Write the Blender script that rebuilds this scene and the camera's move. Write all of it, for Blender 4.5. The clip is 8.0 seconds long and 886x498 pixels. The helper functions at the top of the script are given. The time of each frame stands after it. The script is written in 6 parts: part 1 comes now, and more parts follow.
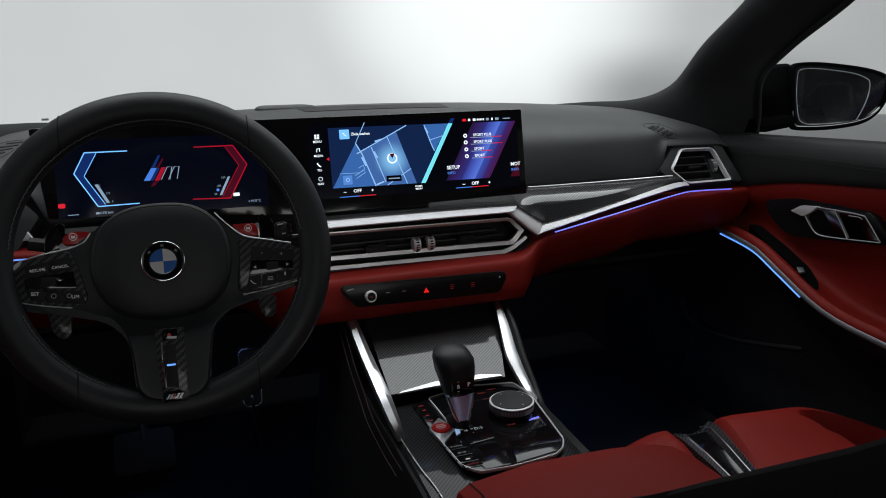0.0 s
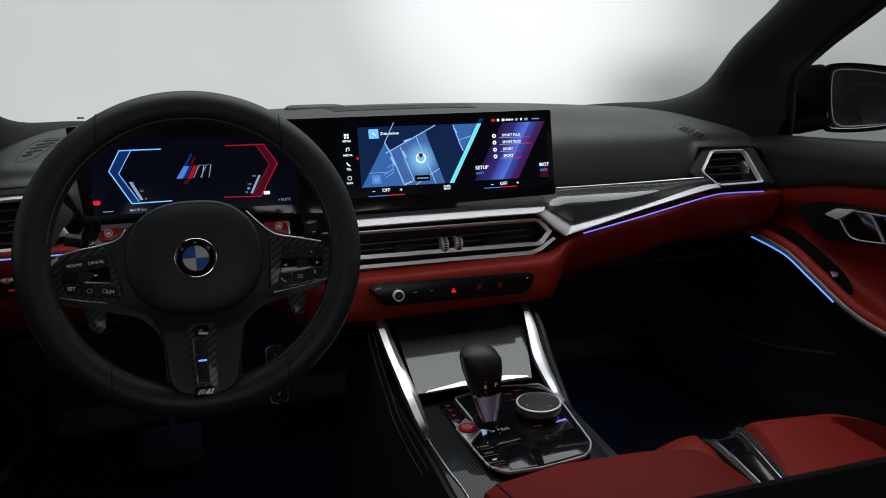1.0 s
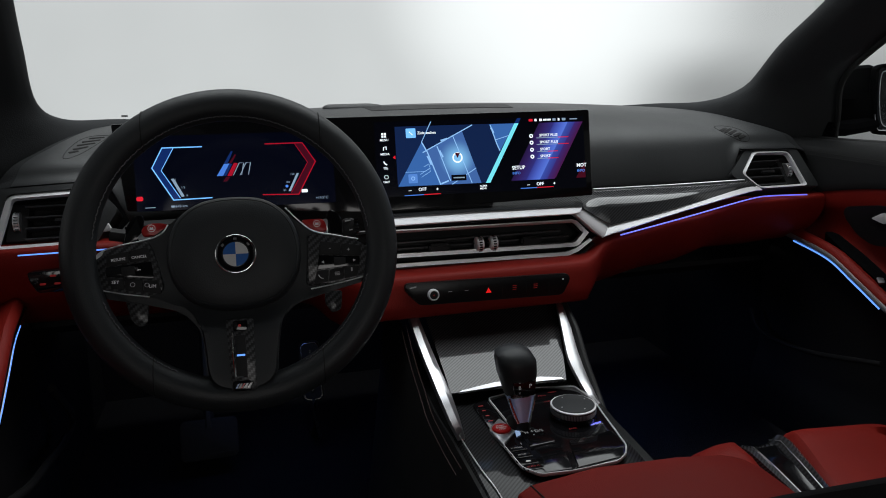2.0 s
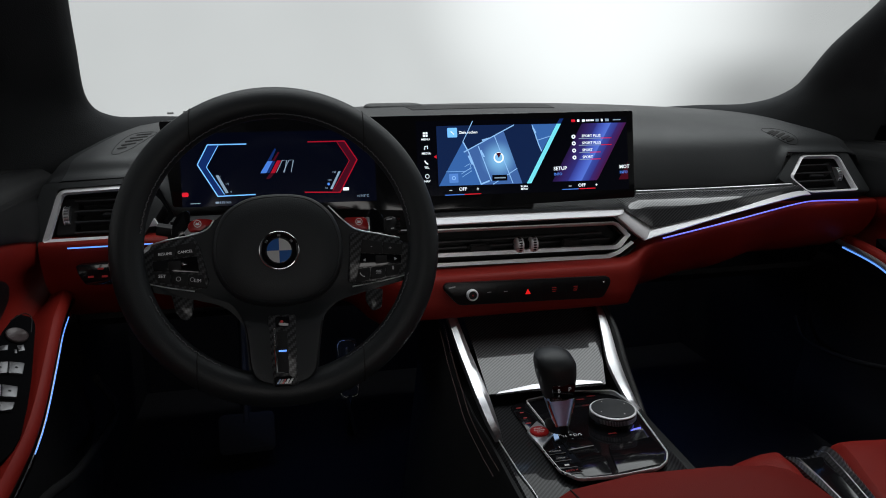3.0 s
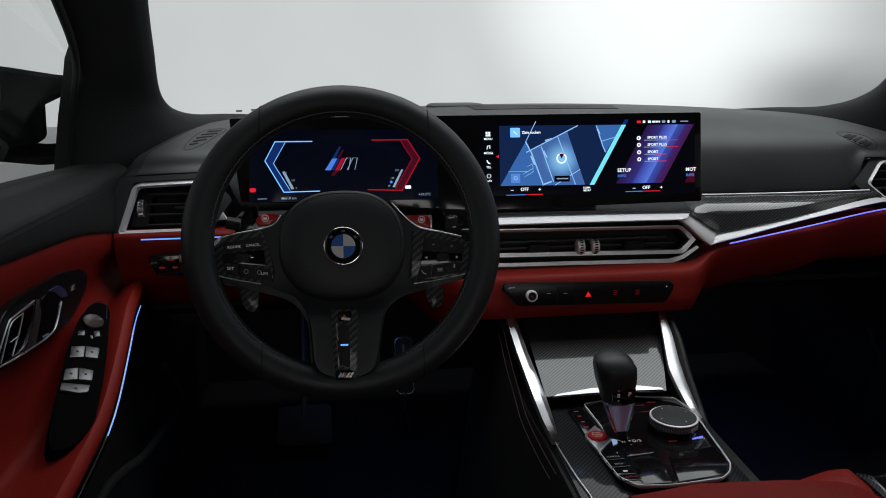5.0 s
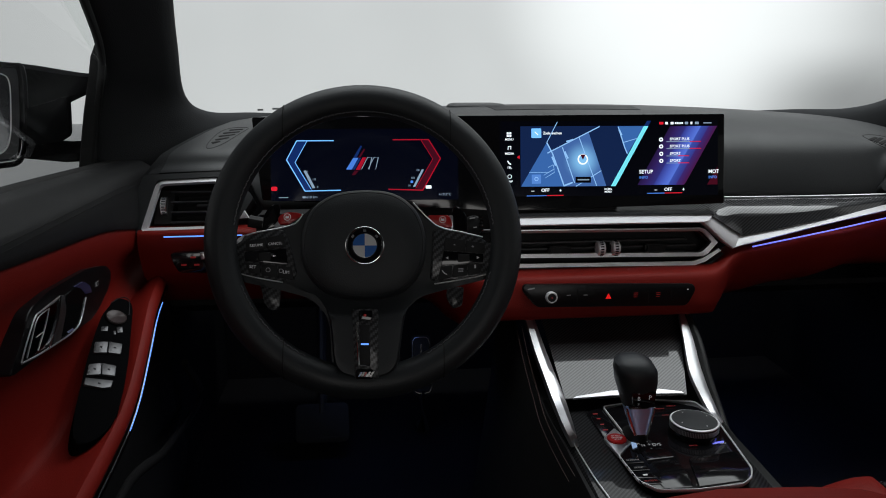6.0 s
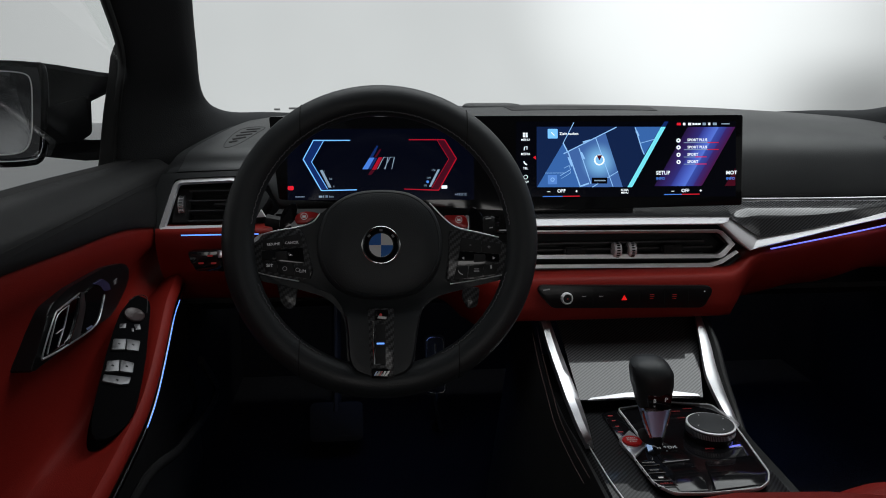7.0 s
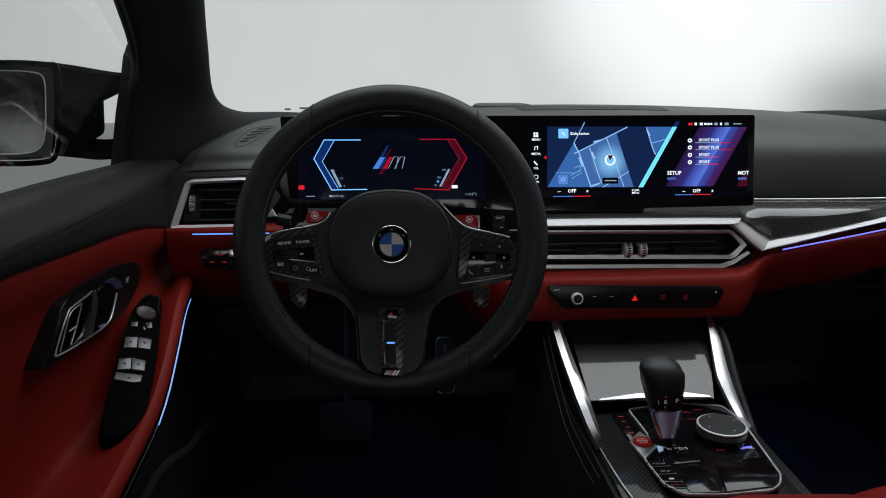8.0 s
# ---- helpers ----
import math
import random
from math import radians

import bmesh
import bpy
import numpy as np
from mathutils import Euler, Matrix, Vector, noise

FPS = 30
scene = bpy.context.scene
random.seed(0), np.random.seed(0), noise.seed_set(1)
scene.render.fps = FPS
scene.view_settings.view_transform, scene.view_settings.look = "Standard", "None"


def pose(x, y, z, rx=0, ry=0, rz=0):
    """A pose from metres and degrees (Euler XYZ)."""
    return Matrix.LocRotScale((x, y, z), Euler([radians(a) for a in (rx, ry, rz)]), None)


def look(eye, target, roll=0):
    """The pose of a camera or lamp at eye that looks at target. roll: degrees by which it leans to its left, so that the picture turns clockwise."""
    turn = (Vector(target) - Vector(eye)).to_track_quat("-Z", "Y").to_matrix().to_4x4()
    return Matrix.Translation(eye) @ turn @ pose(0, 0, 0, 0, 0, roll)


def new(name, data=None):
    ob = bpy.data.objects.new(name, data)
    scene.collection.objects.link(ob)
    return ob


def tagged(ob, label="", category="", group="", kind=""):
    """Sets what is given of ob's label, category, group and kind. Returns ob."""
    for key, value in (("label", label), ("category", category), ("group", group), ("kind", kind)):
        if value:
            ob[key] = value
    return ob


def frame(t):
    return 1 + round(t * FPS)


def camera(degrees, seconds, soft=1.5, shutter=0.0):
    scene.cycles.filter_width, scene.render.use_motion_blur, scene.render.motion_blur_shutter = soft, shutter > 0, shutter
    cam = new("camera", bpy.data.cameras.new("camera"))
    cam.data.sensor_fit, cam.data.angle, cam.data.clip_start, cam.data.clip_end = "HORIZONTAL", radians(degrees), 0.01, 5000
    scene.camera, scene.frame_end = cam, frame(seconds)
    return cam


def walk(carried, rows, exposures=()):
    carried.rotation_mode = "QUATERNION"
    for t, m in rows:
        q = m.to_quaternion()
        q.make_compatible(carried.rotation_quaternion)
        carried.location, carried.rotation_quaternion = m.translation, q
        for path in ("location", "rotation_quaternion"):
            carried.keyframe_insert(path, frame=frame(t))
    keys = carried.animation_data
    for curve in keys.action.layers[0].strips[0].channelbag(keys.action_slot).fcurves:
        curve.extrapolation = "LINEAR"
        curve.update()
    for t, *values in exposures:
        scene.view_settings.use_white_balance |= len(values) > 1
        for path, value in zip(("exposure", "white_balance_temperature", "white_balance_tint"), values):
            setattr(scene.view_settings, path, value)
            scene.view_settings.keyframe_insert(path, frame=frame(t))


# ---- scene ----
cam = camera(64.5, 8.0, soft=1.0)
PATH = [
    (0, (-0.33, -0.061, 1.05), (0.321, 1.762, 0.546), -1.0),
    (0.5, (-0.333, -0.06, 1.048), (0.292, 1.773, 0.548), -1.1),
    (1, (-0.336, -0.059, 1.049), (0.251, 1.786, 0.548), -0.9),
    (1.5, (-0.337, -0.059, 1.048), (0.206, 1.8, 0.549), -0.9),
    (3, (-0.349, -0.052, 1.046), (0.057, 1.842, 0.55), -0.5),
    (3.5, (-0.35, -0.053, 1.045), (0.006, 1.852, 0.551), -0.5),
    (4, (-0.355, -0.052, 1.046), (-0.039, 1.86, 0.55), -0.3),
    (4.5, (-0.356, -0.053, 1.044), (-0.075, 1.865, 0.551), -0.3),
    (6, (-0.363, -0.051, 1.045), (-0.156, 1.875, 0.551), -0.0),
    (6.5, (-0.366, -0.051, 1.044), (-0.179, 1.878, 0.551), 0.1),
    (7, (-0.366, -0.051, 1.045), (-0.197, 1.88, 0.551), 0.1),
    (7.5, (-0.367, -0.051, 1.045), (-0.21, 1.881, 0.55), 0.1),
    (8, (-0.368, -0.051, 1.044), (-0.224, 1.882, 0.551), 0.1),
]
walk(cam, [(t, look(eye, target, roll)) for t, eye, target, roll in PATH])
from mathutils.bvhtree import BVHTree


# ---- world and light ----
world = bpy.data.worlds.new("studio_air")
scene.world = world
world.use_nodes = True
world.node_tree.nodes["Background"].inputs[0].default_value = (0.055, 0.058, 0.062, 1)
world.node_tree.nodes["Background"].inputs[1].default_value = 0.55


def area_lamp(name, m, sx, sy, watts, colour=(1, 1, 1)):
    data = bpy.data.lights.new(name, "AREA")
    data.shape, data.size, data.size_y, data.energy, data.color = "RECTANGLE", sx, sy, watts, colour
    ob = new(name, data)
    ob.matrix_world = m
    return ob


area_lamp("softbox_light", pose(0.75, 2.1, 4.2, 0, 0, 0), 5.2, 4.0, 180, (0.95, 0.98, 1.0))
# unseen side and rear fill lamps, added to brighten the cabin
area_lamp("side_fill_light", look((-5.2, -0.8, 1.75), (0, 0.6, 0.95)), 4.0, 2.4, 14, (1.0, 0.98, 0.96))
area_lamp("side_fill_light", look((5.2, -0.6, 2.4), (0, 0.6, 0.9)), 4.0, 2.4, 6, (1.0, 0.98, 0.96))
area_lamp("rear_fill_light", look((0.2, -5.6, 1.85), (0, 0.5, 0.9)), 3.2, 1.6, 36, (1.0, 0.98, 0.96))
for x, watts in ((-0.36, 0.08), (0.36, 0.19)):
    area_lamp("footwell_light", pose(x, 1.22, 0.575, 8, 0, 0), 0.20, 0.03, watts, (0.22, 0.38, 1.0))

# ---- materials ----


def material(name, colour, rough=0.5, metal=0.0, coat=0.0, spec=0.5, emit=None, power=0.0):
    m = bpy.data.materials.new(name)
    m.use_nodes = True
    b = m.node_tree.nodes["Principled BSDF"]
    b.inputs["Base Color"].default_value = (*colour, 1)
    b.inputs["Roughness"].default_value = rough
    b.inputs["Metallic"].default_value = metal
    b.inputs["Specular IOR Level"].default_value = spec
    b.inputs["Coat Weight"].default_value = coat
    b.inputs["Coat Roughness"].default_value = 0.04
    if emit:
        b.inputs["Emission Color"].default_value = (*emit, 1)
        b.inputs["Emission Strength"].default_value = power
    return m


def node(m, kind, **values):
    n = m.node_tree.nodes.new(kind)
    for key, value in values.items():
        n.inputs[key.replace("_", " ")].default_value = value
    return n


def wire(m, a, out, b, inp):
    m.node_tree.links.new(a.outputs[out], b.inputs[inp])


def shader(m):
    return m.node_tree.nodes["Principled BSDF"]


def grained(m, fine, coarse, depth, dark, light, rough_lo, rough_hi):
    """Fine relief, blotchy colour and uneven gloss at two scales."""
    co = node(m, "ShaderNodeTexCoord")
    small = node(m, "ShaderNodeTexNoise", Scale=fine, Detail=3.0)
    large = node(m, "ShaderNodeTexNoise", Scale=coarse, Detail=4.0)
    cells = node(m, "ShaderNodeTexVoronoi", Scale=fine * 0.8)
    for n in (small, large, cells):
        wire(m, co, "Object", n, "Vector")
    ramp = node(m, "ShaderNodeMapRange")
    ramp.inputs[1].default_value, ramp.inputs[2].default_value = 0.3, 0.7
    ramp.inputs[3].default_value, ramp.inputs[4].default_value = rough_lo, rough_hi
    wire(m, large, "Fac", ramp, 0)
    wire(m, ramp, 0, shader(m), "Roughness")
    mix = m.node_tree.nodes.new("ShaderNodeMix")
    mix.data_type = "RGBA"
    mix.inputs[6].default_value, mix.inputs[7].default_value = (*dark, 1), (*light, 1)
    wire(m, large, "Fac", mix, 0)
    m.node_tree.links.new(mix.outputs[2], shader(m).inputs["Base Color"])
    add = node(m, "ShaderNodeMath")
    wire(m, small, "Fac", add, 0)
    wire(m, cells, "Distance", add, 1)
    bump = node(m, "ShaderNodeBump", Strength=0.35, Distance=depth)
    wire(m, add, 0, bump, "Height")
    wire(m, bump, "Normal", shader(m), "Normal")
    return m


BLACK_LEATHER = grained(material("black_leather", (0.02, 0.02, 0.02), spec=0.4), 900, 9, 0.0004, (0.016, 0.0165, 0.017), (0.022, 0.0225, 0.023), 0.5, 0.62)
DASH_SKIN = grained(material("dash_skin", (0.03, 0.03, 0.03), spec=0.5), 1100, 7, 0.0003, (0.024, 0.0263, 0.0277), (0.0315, 0.0344, 0.036), 0.42, 0.52)
WHEEL_LEATHER = grained(material("wheel_leather", (0.02, 0.02, 0.02), spec=0.4), 1000, 14, 0.0003, (0.0155, 0.0178, 0.0200), (0.0215, 0.0248, 0.0275), 0.42, 0.55)
DOOR_LEATHER = grained(material("door_leather", (0.02, 0.02, 0.02), spec=0.16), 900, 9, 0.0004, (0.0145, 0.015, 0.0155), (0.020, 0.0205, 0.021), 0.5, 0.62)
SATIN_BLACK = material("satin_black", (0.008, 0.008, 0.009), 0.32, spec=0.3)
SEAT_BLACK = grained(material("seat_black_cloth", (0.01, 0.01, 0.01), spec=0.1), 800, 10, 0.0004, (0.012, 0.012, 0.013), (0.016, 0.016, 0.017), 0.75, 0.9)
POD_BLACK = grained(material("pod_black", (0.005, 0.005, 0.006), spec=0.0), 700, 12, 0.0002, (0.004, 0.004, 0.0045), (0.006, 0.006, 0.0065), 0.6, 0.72)
DARK_THREAD = material("dark_red_thread", (0.045, 0.022, 0.02), 0.8)
RED_LEATHER = grained(material("red_leather", (0.35, 0.03, 0.02), spec=0.17), 850, 8, 0.0005, (0.20, 0.011, 0.007), (0.25, 0.015, 0.010), 0.5, 0.62)
PLASTIC = grained(material("black_plastic", (0.012, 0.012, 0.012), spec=0.22), 700, 12, 0.0003, (0.015, 0.015, 0.016), (0.021, 0.021, 0.022), 0.5, 0.65)
CARPET = grained(material("black_carpet", (0.01, 0.01, 0.01), spec=0.1), 500, 20, 0.002, (0.014, 0.014, 0.0155), (0.021, 0.021, 0.023), 0.9, 1.0)
HEADLINER = grained(material("headliner_cloth", (0.03, 0.03, 0.03), spec=0.1), 600, 12, 0.001, (0.034, 0.036, 0.038), (0.045, 0.047, 0.049), 0.85, 0.95)
PAINT = material("dark_blue_paint", (0.006, 0.008, 0.014), 0.15, coat=1.0)
GLOSS = material("gloss_black", (0.006, 0.006, 0.007), 0.10, coat=0.25, spec=0.4)
SATIN = grained(material("satin_aluminium", (0.80, 0.80, 0.81), metal=1.0), 1500, 25, 0.000004, (0.76, 0.76, 0.78), (0.86, 0.86, 0.88), 0.28, 0.40)
CHROME = material("chrome", (0.85, 0.85, 0.86), 0.09, metal=1.0)
SILVER = grained(material("silver_lacquer", (0.75, 0.75, 0.76), metal=0.15), 1400, 22, 0.000004, (0.82, 0.82, 0.84), (0.89, 0.89, 0.91), 0.32, 0.42)
SWITCH_METAL = grained(material("switch_metal", (0.4, 0.4, 0.41), metal=0.8), 1400, 30, 0.00001, (0.12, 0.12, 0.125), (0.165, 0.165, 0.17), 0.34, 0.44)
TRIM_GREY = grained(material("trim_grey", (0.35, 0.35, 0.36), metal=0.5), 1400, 30, 0.00001, (0.30, 0.30, 0.31), (0.38, 0.38, 0.39), 0.34, 0.44)
KNOB_GREY = material("knob_grey", (0.065, 0.05, 0.05), 0.38, metal=0.2)
# blue tint replaces the blue light that the chrome would mirror
BLUE_LIT_CHROME = material("blue_lit_chrome", (0.50, 0.64, 0.98), 0.28, metal=0.7)
# violet tint puts the handle's blue glow into the metal colour
VIOLET_LIT_METAL = material("violet_lit_metal", (0.10, 0.10, 0.24), 0.32, metal=0.6)
DARK_CHROME = material("dark_chrome", (0.25, 0.25, 0.26), 0.14, metal=1.0)
SLAT = material("slat_plastic", (0.05, 0.05, 0.053), 0.32)
RED_PLASTIC = material("red_plastic", (0.50, 0.015, 0.015), 0.3)
RUBBER = material("black_rubber", (0.015, 0.015, 0.015), 0.7, spec=0.2)
THREAD = material("grey_thread", (0.16, 0.16, 0.17), 0.8)
WHITE_INK = material("white_ink", (0.6, 0.6, 0.6), 0.5, emit=(0.9, 0.9, 0.95), power=0.10)
DIM_INK = material("dim_backlight", (0.3, 0.3, 0.3), 0.5, emit=(0.8, 0.8, 0.85), power=0.05)
RED_INK = material("red_backlight", (0.25, 0.02, 0.02), 0.5, emit=(1.0, 0.03, 0.03), power=0.06)
HAZARD = material("hazard_red", (0.5, 0.02, 0.02), 0.4, emit=(1.0, 0.012, 0.012), power=0.6)
LED_VIOLET = material("violet_light", (0.1, 0.1, 0.3), 0.4, emit=(0.16, 0.18, 1.0), power=1.1)
LED_BLUE = material("blue_light", (0.1, 0.2, 0.4), 0.4, emit=(0.12, 0.32, 1.0), power=1.2)
PALE_PATCH_GLOW = material("pale_patch_glow", (0.2, 0.3, 0.5), 0.4, emit=(0.45, 0.65, 1.0), power=0.45)
LED_GREEN = material("green_light", (0.1, 0.4, 0.1), 0.4, emit=(0.4, 1.0, 0.3), power=0.8)
BLUE_ENAMEL = material("blue_enamel", (0.03, 0.13, 0.42), 0.25, coat=0.5)
WHITE_ENAMEL = material("white_enamel", (0.62, 0.62, 0.62), 0.3, coat=0.5)
STUDIO_FLOOR = grained(material("studio_floor_paint", (0.6, 0.6, 0.6)), 60, 1.5, 0.001, (0.5, 0.5, 0.51), (0.6, 0.6, 0.61), 0.45, 0.6)


def carbon(name, cell, light=0.065):
    """Two-by-two twill weave of dark fibre under clear lacquer, cell metres to a thread."""
    m = material(name, (0.02, 0.02, 0.02), 0.4, coat=1.0, spec=0.25)
    shader(m).inputs["Coat IOR"].default_value = 1.6
    shader(m).inputs["Coat Roughness"].default_value = 0.03
    co = node(m, "ShaderNodeTexCoord")
    sep = node(m, "ShaderNodeSeparateXYZ")
    wire(m, co, "Object", sep, 0)

    def step(op, a, b):
        n = node(m, "ShaderNodeMath")
        n.operation = op
        for k, v in enumerate((a, b)):
            if isinstance(v, (int, float)):
                n.inputs[k].default_value = v
            else:
                m.node_tree.links.new(v, n.inputs[k])
        return n.outputs[0]

    across = step("DIVIDE", sep.outputs[0], cell)
    along = step("DIVIDE", step("ADD", sep.outputs[1], sep.outputs[2]), cell)
    warp = step("ADD", step("FLOOR", across, 0), step("MULTIPLY", step("FLOOR", along, 0), -1.0))
    over = step("LESS_THAN", step("FLOORED_MODULO", warp, 4.0), 2.0)
    # each thread's colour is lighter along its middle, roundness shaded into the colour
    bow = step("ADD", step("MULTIPLY", step("PINGPONG", across, 0.5), over), step("MULTIPLY", step("PINGPONG", along, 0.5), step("SUBTRACT", 1.0, over)))
    tone = step("ADD", step("MULTIPLY", over, 0.7), step("MULTIPLY", bow, 0.6))
    mix = m.node_tree.nodes.new("ShaderNodeMix")
    mix.data_type = "RGBA"
    mix.inputs[6].default_value, mix.inputs[7].default_value = (0.0025, 0.0025, 0.003, 1), (light, light * 1.03, light * 1.1, 1)
    m.node_tree.links.new(tone, mix.inputs[0])
    m.node_tree.links.new(mix.outputs[2], shader(m).inputs["Base Color"])
    shine = node(m, "ShaderNodeMapRange")
    shine.inputs[3].default_value, shine.inputs[4].default_value = 0.5, 0.3
    m.node_tree.links.new(over, shine.inputs[0])
    wire(m, shine, 0, shader(m), "Roughness")
    return m


CARBON = carbon("carbon_fibre", 0.0016)
SURROUND_CARBON = carbon("satin_carbon_fibre", 0.0016, 0.032)
shader(SURROUND_CARBON).inputs["Specular IOR Level"].default_value = 0.1
shader(SURROUND_CARBON).inputs["Coat Weight"].default_value = 0.3
MATT_CARBON = carbon("matt_carbon_fibre", 0.0025, 0.075)
shader(MATT_CARBON).inputs["Coat Weight"].default_value = 0.15


def glass_pane(name, tint, gloss):
    m = bpy.data.materials.new(name)
    m.use_nodes = True
    t = m.node_tree
    clear = node(m, "ShaderNodeBsdfTransparent", Color=(*tint, 1))
    shiny = node(m, "ShaderNodeBsdfGlossy", Roughness=0.02)
    mix = node(m, "ShaderNodeMixShader", Fac=gloss)
    t.links.new(clear.outputs[0], mix.inputs[1])
    t.links.new(shiny.outputs[0], mix.inputs[2])
    t.links.new(mix.outputs[0], t.nodes["Material Output"].inputs[0])
    return m


GLASS = glass_pane("clear_glass", (0.96, 0.98, 0.97), 0.02)
SIDE_GLASS = glass_pane("side_window_glass", (0.96, 0.98, 0.97), 0.09)
MIRROR = material("mirror_glass", (0.72, 0.74, 0.76), 0.01, metal=1.0)


def studio_backdrop():
    """Out-of-focus white studio wall that glows: burnt-out light field, side falloff, grey corner and dark rear half
    are painted into its emission.
    """
    m = bpy.data.materials.new("studio_backdrop_glow")
    m.use_nodes = True
    t = m.node_tree
    t.nodes.remove(t.nodes["Principled BSDF"])
    co = node(m, "ShaderNodeTexCoord")
    sep = node(m, "ShaderNodeSeparateXYZ")
    wire(m, co, "Object", sep, 0)
    az = node(m, "ShaderNodeMath")
    az.operation = "ARCTAN2"
    wire(m, sep, 0, az, 0)
    wire(m, sep, 1, az, 1)

    def math_node(op, a, b):
        n = node(m, "ShaderNodeMath")
        n.operation = op
        for i, v in enumerate((a, b)):
            if isinstance(v, (int, float)):
                n.inputs[i].default_value = v
            elif v is not None:
                t.links.new(v, n.inputs[i])
        return n.outputs[0]

    def smooth(value, lo, hi):
        n = node(m, "ShaderNodeMapRange")
        n.interpolation_type = "SMOOTHSTEP"
        n.inputs[1].default_value, n.inputs[2].default_value = lo, hi
        t.links.new(value, n.inputs[0])
        return n.outputs[0]

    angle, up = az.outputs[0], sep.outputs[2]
    # burnt-out oval: a pool of lamp light painted into the emission
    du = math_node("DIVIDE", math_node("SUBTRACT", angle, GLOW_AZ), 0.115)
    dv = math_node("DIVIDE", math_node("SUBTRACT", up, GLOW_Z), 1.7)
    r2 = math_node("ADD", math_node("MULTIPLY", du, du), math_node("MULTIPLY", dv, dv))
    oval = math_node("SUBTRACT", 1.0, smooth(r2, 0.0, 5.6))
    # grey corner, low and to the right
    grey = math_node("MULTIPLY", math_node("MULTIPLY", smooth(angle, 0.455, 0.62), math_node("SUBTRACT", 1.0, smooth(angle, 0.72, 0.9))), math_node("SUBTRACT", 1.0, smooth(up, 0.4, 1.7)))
    # painted falloff: bright ahead, dimmer to the sides, dark behind
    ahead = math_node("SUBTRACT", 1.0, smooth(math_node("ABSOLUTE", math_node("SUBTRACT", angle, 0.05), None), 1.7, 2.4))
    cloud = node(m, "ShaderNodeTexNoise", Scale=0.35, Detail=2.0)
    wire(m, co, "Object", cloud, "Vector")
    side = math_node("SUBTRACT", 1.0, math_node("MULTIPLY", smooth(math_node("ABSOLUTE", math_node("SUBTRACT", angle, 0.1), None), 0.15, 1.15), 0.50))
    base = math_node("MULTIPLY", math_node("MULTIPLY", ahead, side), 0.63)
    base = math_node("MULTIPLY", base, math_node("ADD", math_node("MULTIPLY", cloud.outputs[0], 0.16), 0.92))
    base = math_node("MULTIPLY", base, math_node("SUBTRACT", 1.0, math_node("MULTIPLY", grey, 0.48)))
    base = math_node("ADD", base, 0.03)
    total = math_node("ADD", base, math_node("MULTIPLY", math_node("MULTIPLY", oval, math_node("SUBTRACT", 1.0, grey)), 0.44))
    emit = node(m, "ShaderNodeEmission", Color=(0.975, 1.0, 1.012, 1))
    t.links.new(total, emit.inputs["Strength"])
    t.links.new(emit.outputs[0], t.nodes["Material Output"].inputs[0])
    return m


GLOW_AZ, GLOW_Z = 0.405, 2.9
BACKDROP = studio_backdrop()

# ---- mesh helpers ----


def link(name, bm, mat, parent=None, label="", smooth=True):
    me = bpy.data.meshes.new(name)
    bmesh.ops.recalc_face_normals(bm, faces=bm.faces)
    bm.to_mesh(me)
    bm.free()
    me.materials.append(mat)
    if smooth:
        me.polygons.foreach_set("use_smooth", [True] * len(me.polygons))
        me.set_sharp_from_angle(angle=radians(38))
    ob = new(name, me)
    if parent:
        ob.parent = parent
    if label:
        ob["label"] = label
    return ob


def part(name, bm, mat, parent, label=""):
    return link(name, bm, mat, parent, label)


def thing(name, label, category, group="", kind=""):
    return tagged(new(name), label, category, group, kind)


def basis(o, u, v):
    """A frame at o: u to the right, v up, the third axis out of the surface."""
    u, v = Vector(u).normalized(), Vector(v).normalized()
    n = u.cross(v)
    m = Matrix((u, v, n)).transposed().to_4x4()
    m.translation = Vector(o)
    return m


def spline(points, steps=8, closed=False):
    """A smooth line through the points."""
    pts = [Vector(p) for p in points]
    n, out = len(pts), []
    for i in range(n if closed else n - 1):
        p0 = pts[(i - 1) % n] if closed or i > 0 else pts[0] * 2 - pts[1]
        p1, p2 = pts[i], pts[(i + 1) % n]
        p3 = pts[(i + 2) % n] if closed or i + 2 < n else pts[-1] * 2 - pts[-2]
        for k in range(steps):
            t = k / steps
            out.append(0.5 * (2 * p1 + (p2 - p0) * t + (2 * p0 - 5 * p1 + 4 * p2 - p3) * t * t + (3 * p1 - p0 - 3 * p2 + p3) * t ** 3))
    if not closed:
        out.append(pts[-1])
    return out


def loft(rows, closed=False, caps=False):
    """Skin over rows of points; closed: each row is a ring."""
    bm = bmesh.new()
    grid = [[bm.verts.new(p) for p in row] for row in rows]
    n = len(rows[0])
    for a, b in zip(grid, grid[1:]):
        for j in range(n if closed else n - 1):
            k = (j + 1) % n
            bm.faces.new((a[j], a[k], b[k], b[j]))
    if caps and closed:
        bm.faces.new(grid[0][::-1])
        bm.faces.new(grid[-1])
    return bm


def shell(rows, thick):
    """An open skin given thickness."""
    bm = loft(rows)
    bmesh.ops.recalc_face_normals(bm, faces=bm.faces)
    bmesh.ops.solidify(bm, geom=bm.faces[:], thickness=thick)
    return bm


